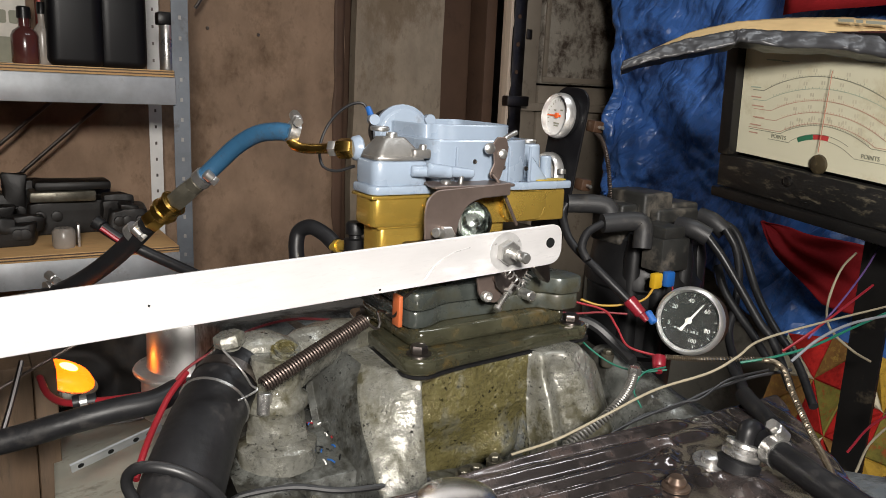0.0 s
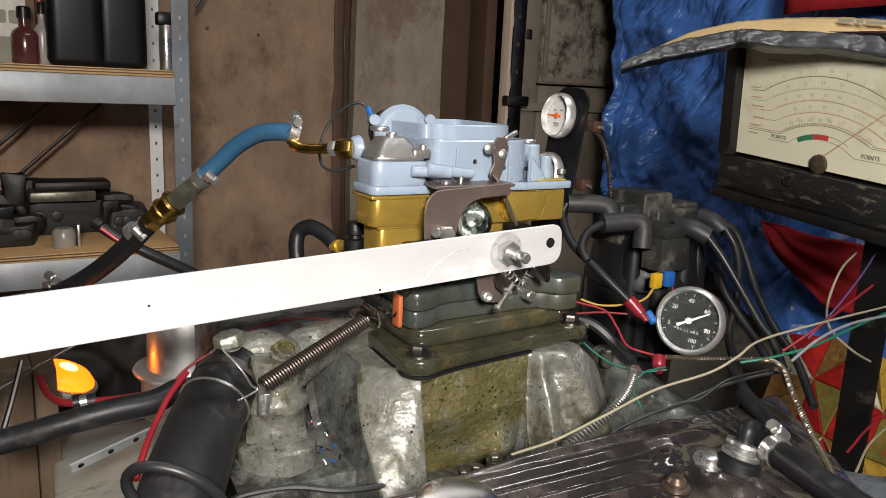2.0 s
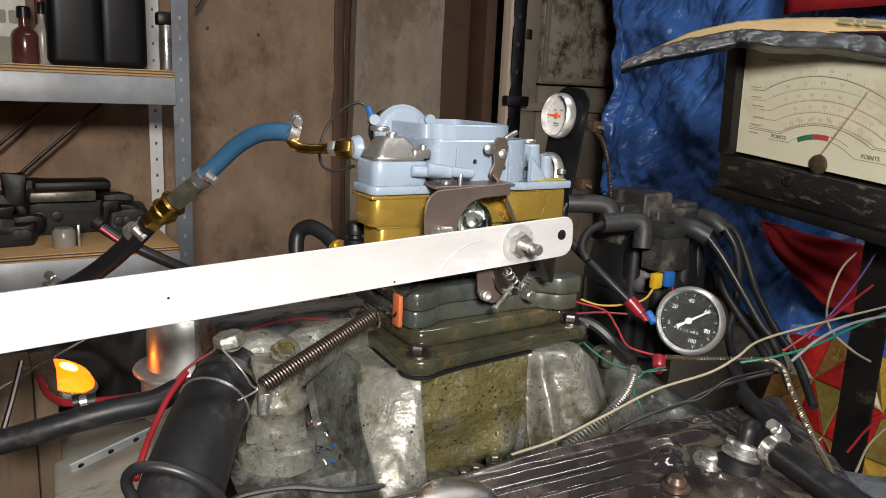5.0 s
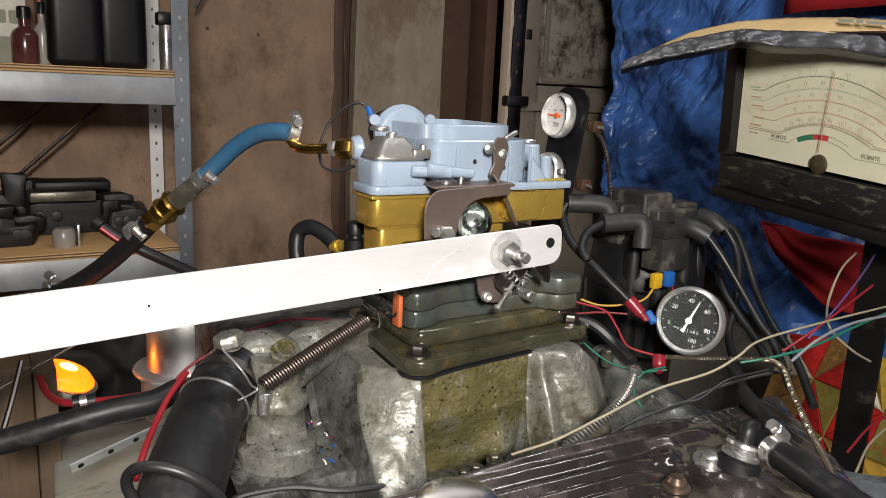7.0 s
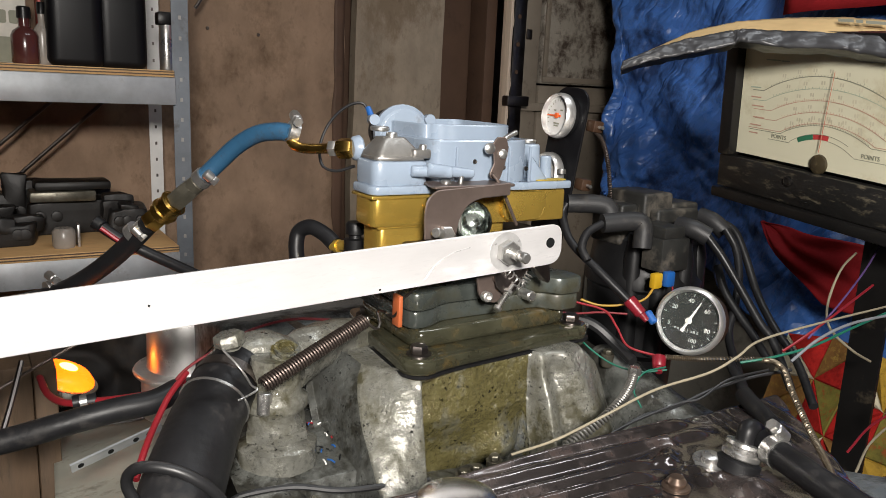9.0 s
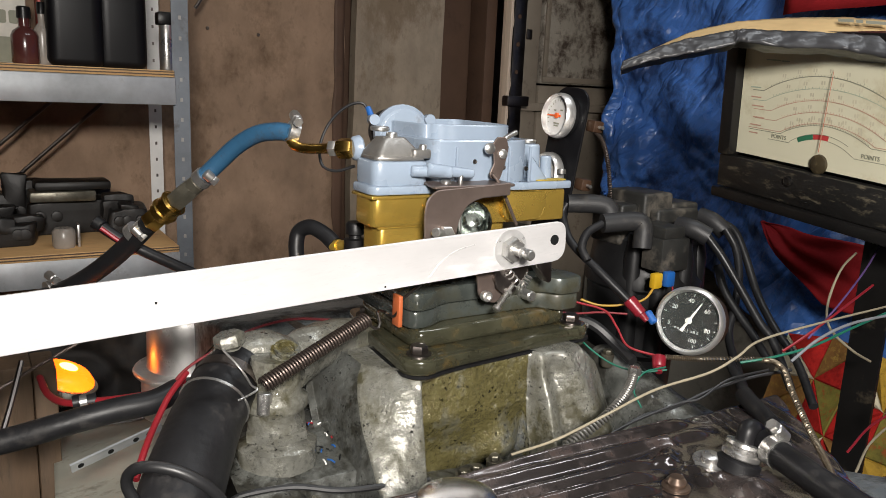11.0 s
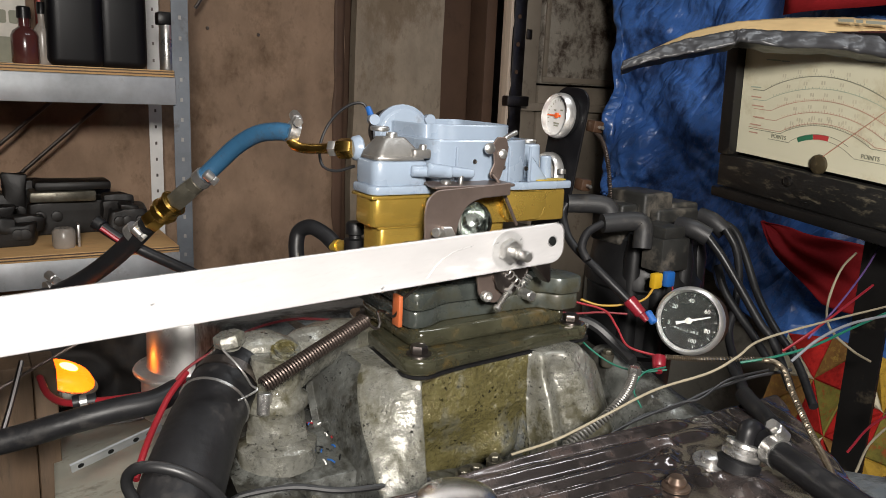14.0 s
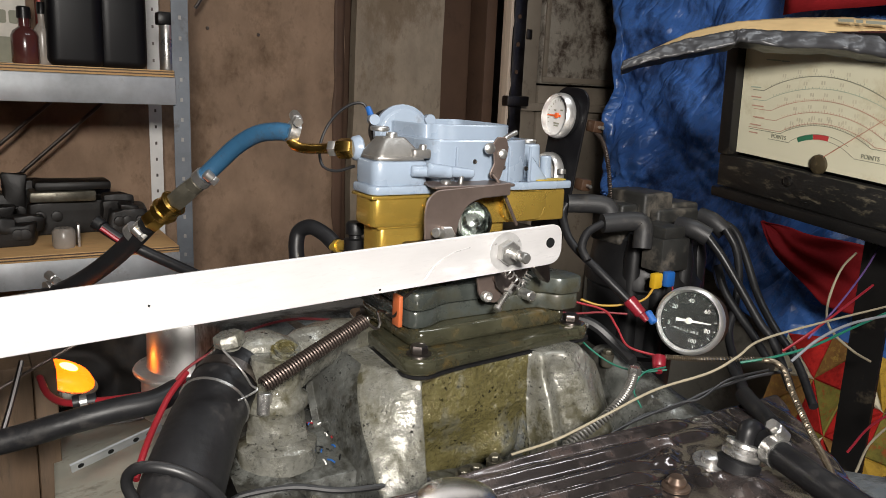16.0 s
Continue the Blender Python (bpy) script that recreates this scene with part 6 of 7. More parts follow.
def vacuum_gauge():
    at = Vector((0.527, 0.6288, 1.4249))
    t = thing("vacuum_gauge", at, "white-faced vacuum gauge on a black steel bracket", "gauge")
    out = Vector((-1.0, 0.04, 0.10))
    right = Vector((0, 0, 1)).cross(out).normalized()
    t.matrix_basis = facing(at, right, out.cross(right)) @ pose(0, 0, 0, 0, 0, -4)
    r = 0.0235
    white = mat("white_dial", (0.60, 0.59, 0.575), 0.5, bump=0)
    dial = gauge_face(t, r, 0.022, BLACK_PLASTIC, SATIN, white)
    for i in range(17):
        a = -120 + i * 15
        bm = bmesh.new()
        mark(bm, a, r * 0.62, r * 0.74, 0.0007, 0.0007)
        part("tick", bm, INK, dial, local=True)
    for x, y, w in ((-0.006, 0.005, 0.004), (0.005, 0.006, 0.004), (0.0, -0.008, 0.009), (0.0, -0.0105, 0.007)):
        bm = bmesh.new()
        box(bm, (x - w / 2, y - 0.0007, 0.0006), (x + w / 2, y + 0.0007, 0.0009))
        part("print", bm, INK, dial, local=True)
    bm = bmesh.new()
    slab(bm, [(-0.016, -0.0016), (0.006, -0.0012), (0.006, 0.0012), (-0.016, -0.0004)], "z", 0.0014, 0.002)
    lathe(bm, [(0.0028, 0.0012), (0.0028, 0.003), (0, 0.0032)], (0, 0, 0), (0, 0, 1), 16)
    part("needle", bm, mat("orange_pointer", (0.75, 0.13, 0.03), 0.5, bump=0), t, "orange pointer", local=True)
    low = new("lower_gauge")
    low.parent, low.location = t, (0, -0.062, 0)
    low["label"] = "second white-faced gauge"
    ORIGIN[low] = Vector((0, 0, 0))
    gauge_face(low, r, 0.022, BLACK_PLASTIC, SATIN, white)
    bm = bmesh.new()
    slab(bm, rounded([(-0.024, -0.135), (0.032, -0.135), (0.032, 0.031), (-0.024, 0.031)], [0.003, 0.003, 0.022, 0.022], 8), "z", -0.013, -0.010, 0.0008)
    part("bracket", bm, GLOSS_BLACK, t, "black rounded steel plate", local=True)
    for z, s in ((-0.004, 1), (-0.064, 1)):
        bm = bmesh.new()
        box(bm, (0.031, z - 0.006, -0.026), (0.044, z + 0.006, -0.013), 0.002)
        blk = part("fitting", bm, FITTING_BROWN, t, "brown fitting", local=True)
        bm = bmesh.new()
        rod(bm, (0.044, z, -0.02), (0.050, z, -0.02), 0.0018, seg=10)
        part("pin", bm, STEEL, blk, local=True)
    c = thing("braided_conduit", (0.5999, 0.6514, 1.4081), "thin braided metal conduit", "conduit")
    bm = bmesh.new()
    coil(bm, [(0.5989, 0.6523, 1.4092), (0.6066, 0.6445, 1.3973), (0.6102, 0.6361, 1.3728), (0.6102, 0.6269, 1.3359)], 0.0019, 0.0009, 48, 5, 8)
    part("winding", bm, SPRING_STEEL, c)


METER_M = facing((0.811, 0.6308, 1.5131), (-0.1517, -0.9863, -0.0647), (-0.0984, -0.05, 0.9939))


def analyser():
    """Engine analyser: x to the right, y up, z out of the face; the face's upper inner corner is the origin."""
    t = thing("engine_analyser", METER_M.translation, "old black engine analyser with a large yellowed dial", "test meter")
    t.matrix_basis = METER_M
    w, h = 0.245, 0.129
    def put(name, lo, hi, m, bev=0.001, label="", parent=None):
        bm = bmesh.new()
        box(bm, lo, hi, bev)
        return part(name, bm, m, parent or t, label, local=True)
    put("case", (-0.022, -0.186, -0.13), (w + 0.02, 0.02, -0.012), OLD_BLACK, 0.004)
    put("frame", (-0.020, -h - 0.004, -0.011), (0.0, 0.02, 0.008), OLD_BLACK, 0.002)
    put("frame", (w, -h - 0.004, -0.011), (w + 0.02, 0.02, 0.008), OLD_BLACK, 0.002)
    put("frame", (0.0005, 0.003, -0.011), (w - 0.0005, 0.02, 0.008), OLD_BLACK, 0.002)
    put("control_panel", (-0.020, -0.175, -0.011), (w + 0.015, -h - 0.0045, 0.004), PANEL, 0.002, "scratched black control panel")
    put("sill", (-0.024, -0.189, -0.0115), (w + 0.02, -0.1755, 0.010), OLD_BLACK, 0.003)
    dial = put("dial", (0.0005, -h, -0.0112), (w - 0.0005, 0.0025, -0.004), DIAL, 0.0, "yellowed paper dial")
    cx, cy = 0.1282, -0.119
    z = -0.0036
    def arc(c, r, a0, a1, m, wd, name="scale"):
        bm = bmesh.new()
        n = 48
        prev = None
        for i in range(n + 1):
            a = radians(a0 + (a1 - a0) * i / n)
            d = Vector((math.sin(a), math.cos(a), 0))
            cur = [bm.verts.new(Vector((*c, z)) + d * (r + s * wd / 2)) for s in (-1, 1)]
            if prev:
                bm.faces.new((prev[0], cur[0], cur[1], prev[1]))
            prev = cur
        bmesh.ops.recalc_face_normals(bm, faces=list(bm.faces))
        return part(name, bm, m, dial, local=True)
    # each scale: centre, radius, its two ends, ink, ticks, how far the level shoulders run
    scales = (((0.1223, -0.2065), 0.1786, -28.9, 31, INK, 40, 0.0173, 0.0008), ((0.1283, -0.2392), 0.1984, -26.6, 28, INK_GREEN, 36, 0.020, 0.0006),
              ((0.1280, -0.2264), 0.1727, -26.9, 30, INK_RED, 60, 0.027, 0.0007), ((0.1290, -0.2248), 0.1582, -26.4, 31, INK_RED, 36, 0.033, 0.0007),
              ((0.1317, -0.2116), 0.1332, -28.9, 28, INK_RED, 30, 0.050, 0.0007), ((0.1299, -0.2062), 0.1255, -29.6, 28.5, INK, 54, 0.050, 0.0006))
    for c, r, a0, a1, m, n, run, wd in scales:
        ob = arc(c, r, a0, a1, m, wd)
        for a, way in ((a0, -1), (a1, 1)):
            bm = bmesh.new()
            e = Vector((c[0] + math.sin(radians(a)) * r, c[1] + math.cos(radians(a)) * r, z))
            far = max(0.004, min(0.238, e.x + way * run))
            bm.faces.new([bm.verts.new((x, e.y + v, z)) for x, v in ((min(e.x, far), -wd / 2), (max(e.x, far), -wd / 2), (max(e.x, far), wd / 2), (min(e.x, far), wd / 2))])
            part("shoulder", bm, m, ob, local=True)
        bm = bmesh.new()
        for i in range(n + 1):
            a = radians(a0 + 4 + (a1 - a0 - 6) * i / n)
            d = Vector((math.sin(a), math.cos(a), 0))
            s = Vector((d.y, -d.x, 0)) * 0.00022
            base = Vector((*c, z)) + d * r
            long = 0.0034 if i % 5 == 0 else 0.0019
            bm.faces.new([bm.verts.new(q) for q in (base - s, base + s, base + s + d * long, base - s + d * long)])
        bmesh.ops.recalc_face_normals(bm, faces=list(bm.faces))
        tagged(part("graduation", bm, m, ob, local=True), kind="stuff")
        bm = bmesh.new()
        for i in range(5, n, max(5, n // 8)):
            a = radians(a0 + 4 + (a1 - a0 - 6) * i / n)
            d = Vector((math.sin(a), math.cos(a), 0))
            q = Vector((*c, z)) + d * (r + 0.0064)
            for dx in (-0.0026, 0.0006):
                bm.faces.new([bm.verts.new(q + Vector((dx + u, v, 0))) for u, v in ((0, -0.0019), (0.002, -0.0019), (0.002, 0.0019), (0, 0.0019))])
        tagged(part("printing", bm, FAINT_PRINT, ob, local=True), kind="stuff")
    zc = (0.128, -0.1712)
    arc(zc, 0.0780, -25.5, -9.5, mat("dial_green", (0.03, 0.17, 0.09), 0.6, bump=0), 0.0056, "green_zone")
    arc(zc, 0.0780, -9.2, 6, mat("dial_red", (0.50, 0.05, 0.05), 0.6, bump=0), 0.0056, "red_zone")
    arc(zc, 0.0808, -34, 25, INK, 0.0006)
    arc(zc, 0.0752, 6, 34, INK, 0.0006)
    for x0, x1, y in ((0.050, 0.0834, -0.1055), (0.171, 0.215, -0.1095)):
        bm = bmesh.new()
        bm.faces.new([bm.verts.new(q) for q in ((x0, y - 0.0003, z), (x1, y - 0.0003, z), (x1, y + 0.0003, z), (x0, y + 0.0003, z))])
        part("shoulder", bm, INK, dial, local=True)
    words("wording", "POINTS", 0.0066, INK, dial, pose(0.0665, -0.1013, z, 0, 0, 0))
    words("wording", "POINTS", 0.0066, INK, dial, pose(0.1906, -0.1053, z, 0, 0, 0))
    for x, y, wd in ((0.046, -0.014, 0.022), (0.064, -0.0145, 0.012), (0.023, -0.047, 0.016), (0.025, -0.0585, 0.016), (0.029, -0.0688, 0.018), (0.032, -0.0822, 0.018), (0.028, -0.0915, 0.018), (0.026, -0.1012, 0.014)):
        bm = bmesh.new()
        box(bm, (x - wd / 2, y - 0.0007, z - 0.0001), (x + wd / 2, y + 0.0007, z + 0.0001))
        part("print_bar", bm, INK_GREEN if y > -0.05 else INK_RED, dial, local=True)
    bm = bmesh.new()
    lathe(bm, [(0.0112, 0), (0.0108, 0.003), (0.0072, 0.005), (0, 0.006)], (cx, cy - 0.004, -0.004), (0, 0, 1), 30)
    part("pivot_dome", bm, mat("brown_plastic", (0.045, 0.034, 0.018), 0.4, dirt=(0.2, 0.15, 0.08), amount=0.15, dirt_scale=60), t, "brown pivot dome", local=True)
    bm = bmesh.new()
    slab(bm, [(-0.0004, 0.010), (0.0004, 0.010), (0.00025, 0.098), (-0.00025, 0.098)], "z", 0.0, 0.0004)
    needle = part("needle", bm, mat("red_pointer", (0.50, 0.20, 0.13), 0.6, bump=0), t, "thin red pointer", local=True)
    needle.matrix_basis = pose(cx, cy, 0.0005)
    bm = bmesh.new()
    lathe(bm, [(0.006, 0), (0.006, 0.002), (0.004, 0.003), (0.004, 0.0024), (0, 0.0024)], (0.095, -0.148, 0.004), (0, 0, 1), 20)
    part("adjuster", bm, OLD_BLACK, t, local=True)
    # taped cardboard hood
    hood = thing("cardboard_hood", (0.7295, 0.5243, 1.5128), "sloping cardboard hood edged with grey duct tape over the meter", "hood")
    low = curve_points([(0.6151, 0.635, 1.4768), (0.6485, 0.6173, 1.4894), (0.6752, 0.5907, 1.4978), (0.7037, 0.5632, 1.5074), (0.7084, 0.5553, 1.5116), (0.7315, 0.5213, 1.506), (0.7499, 0.4735, 1.5052), (0.7606, 0.4411, 1.4989), (0.7598, 0.3792, 1.4902)], 14)
    mid = curve_points([(0.625, 0.6425, 1.4833), (0.6569, 0.6264, 1.4984), (0.6883, 0.6038, 1.5109), (0.7147, 0.5773, 1.5191), (0.7252, 0.5653, 1.5213), (0.7488, 0.5322, 1.5201), (0.7654, 0.485, 1.5176), (0.7768, 0.4529, 1.5142), (0.7771, 0.3902, 1.5055)], 14)
    high = curve_points([(0.6642, 0.6795, 1.488), (0.7143, 0.6773, 1.5078), (0.7583, 0.6668, 1.5277), (0.797, 0.6456, 1.5397), (0.8091, 0.6327, 1.5427), (0.8374, 0.598, 1.5466), (0.8596, 0.5481, 1.5473), (0.8749, 0.5137, 1.5444), (0.8714, 0.4418, 1.5374)], 14)
    def loft(name, rows, m, label, nv, rough, thick):
        bm = bmesh.new()
        n = len(rows[0])
        grid = []
        for j in range(nv + 1):
            f = j / nv * (len(rows) - 1)
            k = min(int(f), len(rows) - 2)
            grid.append([bm.verts.new(rows[k][i].lerp(rows[k + 1][i], f - k) + Vector((-0.6, -0.6, 0.5)) * rough * (noise.noise(Vector((i * 0.21, j * 0.35, 1))) + 0.6 * noise.noise(Vector((i * 0.55, j * 0.8, 7))))) for i in range(n)])
        for r0, r1 in zip(grid, grid[1:]):
            for i in range(n - 1):
                bm.faces.new((r0[i], r0[i + 1], r1[i + 1], r1[i]))
        ob = part(name, bm, m, hood, label, 180)
        ob.modifiers.new("thickness", "SOLIDIFY").thickness = thick
    loft("card", [mid, high], CARD, "bare brown cardboard", 8, 0.0012, 0.004)
    near = [p + Vector((-0.003, -0.003, 0.002)) for p in mid]
    under = [p + Vector((0.03, 0.03, -0.004)) for p in low]
    loft("tape_edge", [near, low, under], TAPE, "wrinkled grey duct tape", 16, 0.0028, 0.0012)
    for i0, i1 in ((84, 90), (91, 94), (95, 101)):
        bm = bmesh.new()
        q = [mid[i0].lerp(high[i0], 0.50), mid[i1].lerp(high[i1], 0.50), mid[i1].lerp(high[i1], 0.66), mid[i0].lerp(high[i0], 0.66)]
        bm.faces.new([bm.verts.new(v + Vector((-0.004, -0.004, 0.004))) for v in q])
        part("print_bar", bm, INK, hood)
    # stand
    p = (0.8506, 0.4572, 1.162)
    s = thing("meter_stand", (p[0], p[1], 0), "black steel angle stand under the meter", "stand")
    bm = bmesh.new()
    box(bm, (p[0] - 0.004, p[1] - 0.028, 0), (p[0], p[1] + 0.010, 1.312))
    box(bm, (p[0], p[1] + 0.006, 0), (p[0] + 0.034, p[1] + 0.010, 1.312))
    part("post", bm, OLD_BLACK, s)
    bm = bmesh.new()
    box(bm, (p[0] - 0.09, p[1] - 0.12, 0), (p[0] + 0.12, p[1] + 0.10, 0.006), 0.001)
    part("foot_plate", bm, OLD_BLACK, s)
    bm = bmesh.new()
    box(bm, (p[0] + 0.0005, p[1] - 0.03, 1.3125), (p[0] + 0.12, p[1] + 0.03, 1.3165), 0.001)
    part("top_plate", bm, OLD_BLACK, s)
    return needle


def loom():
    def wire(label, color, pts, r=0.0019):
        line("wire", label, "wire", pts, r * 0.66, WIRE[color], 8, 8)
    wire("cream wire sagging over the valve cover", "cream", [(0.345, 0.4376, 1.1705), (0.3823, 0.4286, 1.1793), (0.425, 0.4183, 1.1967), (0.4669, 0.4085, 1.2139), (0.5215, 0.4007, 1.2224), (0.5512, 0.3969, 1.2333), (0.5861, 0.4014, 1.2418), (0.6645, 0.4017, 1.2463), (0.8101, 0.4074, 1.2475)], 0.0017)
    wire("green wire to the meter", "green", [(0.5865, 0.4186, 1.2152), (0.6132, 0.4035, 1.2217), (0.6539, 0.3922, 1.2302), (0.7056, 0.3871, 1.2425), (0.7844, 0.3886, 1.2526)], 0.0019)
    wire("red wire to the meter", "red", [(0.6379, 0.4119, 1.2207), (0.6685, 0.4082, 1.2343), (0.7118, 0.4091, 1.2496), (0.794, 0.4223, 1.2667)], 0.0019)
    wire("purple wire to the meter", "purple", [(0.6774, 0.413, 1.2271), (0.7217, 0.4157, 1.2524), (0.7876, 0.4299, 1.2807), (0.855, 0.4532, 1.3016)], 0.0015)
    wire("grey wire to the meter", "grey", [(0.6261, 0.3946, 1.2183), (0.6588, 0.3908, 1.2366), (0.7059, 0.388, 1.2467), (0.7738, 0.3825, 1.2497)], 0.0021)
    wire("cream wire hanging under the meter", "cream", [(0.84, 0.4711, 1.2874), (0.8061, 0.4649, 1.2742), (0.7746, 0.4547, 1.2513), (0.7505, 0.441, 1.2329), (0.7459, 0.4284, 1.2189), (0.7715, 0.4193, 1.1985), (0.8055, 0.4181, 1.1823)], 0.0020)
    wire("red wire low by the stand", "red", [(0.6641, 0.3512, 1.14), (0.7224, 0.3648, 1.1472), (0.7872, 0.373, 1.149)], 0.0018)
    wire("cream wire low by the stand", "cream", [(0.6694, 0.3435, 1.1227), (0.7212, 0.3615, 1.1312), (0.7865, 0.3713, 1.1406)], 0.0018)
    wire("green wire behind the manifold", "green", [(0.4889, 0.5285, 1.2183), (0.4933, 0.5115, 1.2095), (0.5015, 0.4924, 1.2017), (0.5068, 0.4653, 1.2031), (0.5289, 0.4521, 1.2057)], 0.0013)
    wire("thin green wire by the sender", "green", [(0.5207, 0.4467, 1.2117), (0.4965, 0.4492, 1.2094), (0.4806, 0.4442, 1.1981), (0.4777, 0.4312, 1.1869)], 0.0012)
    wire("yellow wire to the distributor", "yellow", [(0.5201, 0.5637, 1.2441), (0.5319, 0.5494, 1.2406), (0.5478, 0.5341, 1.243), (0.5675, 0.5234, 1.2496), (0.582, 0.5237, 1.2627)], 0.0018)
    wire("red wire under the gauge", "red", [(0.5093, 0.5583, 1.2438), (0.5294, 0.5383, 1.2381), (0.5317, 0.5215, 1.2251), (0.5319, 0.506, 1.2114), (0.5463, 0.4896, 1.206), (0.557, 0.4712, 1.2076)], 0.0018)
    wire("maroon wire under the distributor", "maroon", [(0.4737, 0.5674, 1.2395), (0.4972, 0.5517, 1.2353), (0.5245, 0.5409, 1.2362), (0.5484, 0.5259, 1.2358)], 0.0016)
    wire("red wire by the distributor", "red", [(0.6043, 0.5214, 1.2611), (0.5986, 0.5164, 1.251), (0.5828, 0.5176, 1.2405)], 0.0013)
    wire("black lead across the valve cover", "black", [(0.4224, 0.4341, 1.157), (0.475, 0.4307, 1.1782), (0.5005, 0.4173, 1.1881), (0.5386, 0.4087, 1.2011), (0.5773, 0.3988, 1.2097), (0.6166, 0.3874, 1.2142)], 0.0023)
    wire("black lead beside it", "black", [(0.4119, 0.4298, 1.1613), (0.4592, 0.428, 1.1763), (0.5049, 0.4154, 1.1916), (0.5218, 0.4062, 1.1972), (0.5519, 0.4028, 1.2104), (0.5993, 0.398, 1.2133)], 0.0017)
    wire("dark cable under the distributor", "black", [(0.5181, 0.5832, 1.2208), (0.5358, 0.559, 1.2164), (0.5471, 0.5359, 1.2008), (0.5462, 0.5101, 1.1915)], 0.0085)
    # red crimp connectors
    for a, b in (((0.5432, 0.5213, 1.2528), (0.5536, 0.5041, 1.2344)), ((0.5311, 0.4648, 1.2137), (0.5226, 0.4554, 1.2029))):
        t = thing("crimp_connector", a, "red plastic crimp connector", "connector")
        bm = bmesh.new()
        d = Vector(b) - Vector(a)
        rod(bm, a, Vector(a) + d * 0.7, 0.0068, 0.006, 12, 0.001)
        rod(bm, Vector(a) + d * 0.7, b, 0.004, 0.003, 10)
        part("sleeve", bm, mat("red_plastic", (0.17, 0.010, 0.018), 0.3) if "red_plastic" not in bpy.data.materials else bpy.data.materials["red_plastic"], t)
    t = thing("crimp_connector", (0.5639, 0.5107, 1.2382), "small blue crimp connector", "connector")
    bm = bmesh.new()
    rod(bm, (0.5617, 0.5127, 1.2402), (0.5633, 0.5033, 1.2311), 0.0042, seg=12, bev=0.001)
    part("sleeve", bm, WIRE["blue"], t)
    # armoured conduits
    t = thing("spring_conduit", (0.5953, 0.4134, 1.2167), "coiled spring-steel conduit beside the valve cover", "conduit")
    bm = bmesh.new()
    coil(bm, [(0.5431, 0.4686, 1.2106), (0.5639, 0.4442, 1.2133), (0.6035, 0.4107, 1.218), (0.5932, 0.382, 1.2225), (0.5513, 0.3419, 1.2205), (0.5074, 0.2949, 1.2135), (0.4902, 0.2725, 1.2075), (0.4761, 0.256, 1.203)], 0.0020, 0.0008, 130, 5, 9)
    part("winding", bm, mat("brown_spring_steel", (0.22, 0.18, 0.13), 0.40, 0.85), t)
    bm = bmesh.new()
    tube(bm, [(0.5431, 0.4686, 1.2106), (0.5639, 0.4442, 1.2133), (0.6035, 0.4107, 1.218), (0.5932, 0.382, 1.2225), (0.5513, 0.3419, 1.2205), (0.5074, 0.2949, 1.2135), (0.4902, 0.2725, 1.2075), (0.4761, 0.256, 1.203)], 0.0014, 8)
    part("core", bm, WIRE["black"], t)
    t = thing("ribbed_conduit", (0.4643, 0.4432, 1.2013), "ribbed grey conduit with a hex cap", "conduit")
    bm = bmesh.new()
    coil(bm, [(0.4893, 0.4536, 1.209), (0.4764, 0.4468, 1.1978), (0.4591, 0.4428, 1.1869), (0.4347, 0.4427, 1.1736), (0.4067, 0.4449, 1.1607)], 0.0036, 0.0011, 34, 6, 10)
    part("winding", bm, GREY_CAST, t)
    bm = bmesh.new()
    hexagon(bm, (0.4892, 0.4534, 1.2065), (0, 0, 1), 0.0058, 0.008)
    part("cap", bm, STEEL, t)
    t = thing("small_spring", (0.479, 0.5387, 1.2343), "small bright tension spring", "spring")
    bm = bmesh.new()
    coil(bm, [(0.4676, 0.5466, 1.2374), (0.4813, 0.5373, 1.2344), (0.4981, 0.5257, 1.23)], 0.0022, 0.0007, 20, 5, 8)
    part("winding", bm, STEEL, t)
    # breather hose on the valve cover
    t = thing("breather_hose", (0.4776, 0.2893, 1.1974), "black breather hose with a bright clamp", "hose")
    bm = bmesh.new()
    tube(bm, [(0.4651, 0.3046, 1.214), (0.4604, 0.292, 1.213), (0.4555, 0.2722, 1.2125), (0.4474, 0.243, 1.212), (0.4411, 0.2072, 1.211), (0.4349, 0.1782, 1.208)], 0.0098, 20)
    part("hose", bm, HOSE, t)
    d = Vector((0.4555, 0.2722, 1.2125)) - Vector((0.4604, 0.292, 1.213))
    clamp(t, (0.4604, 0.292, 1.213), d, 0.0098, 0.009, (0.6, 0.3, 0.6))
    t = line("plug_lead", "black plug lead with a thick boot over the valve cover", "cable",
             [(0.5943, 0.4362, 1.2091), (0.5684, 0.4028, 1.2034), (0.5441, 0.3753, 1.2015), (0.5318, 0.3522, 1.1992), (0.522, 0.3332, 1.1947), (0.5003, 0.3226, 1.1947)], 0.0046, RUBBER, 12)
    bm = bmesh.new()
    tube(bm, [(0.5493, 0.3847, 1.2041), (0.5418, 0.3709, 1.2022), (0.529, 0.3417, 1.1983)], 0.0074, 14)
    part("boot", bm, RUBBER, t)


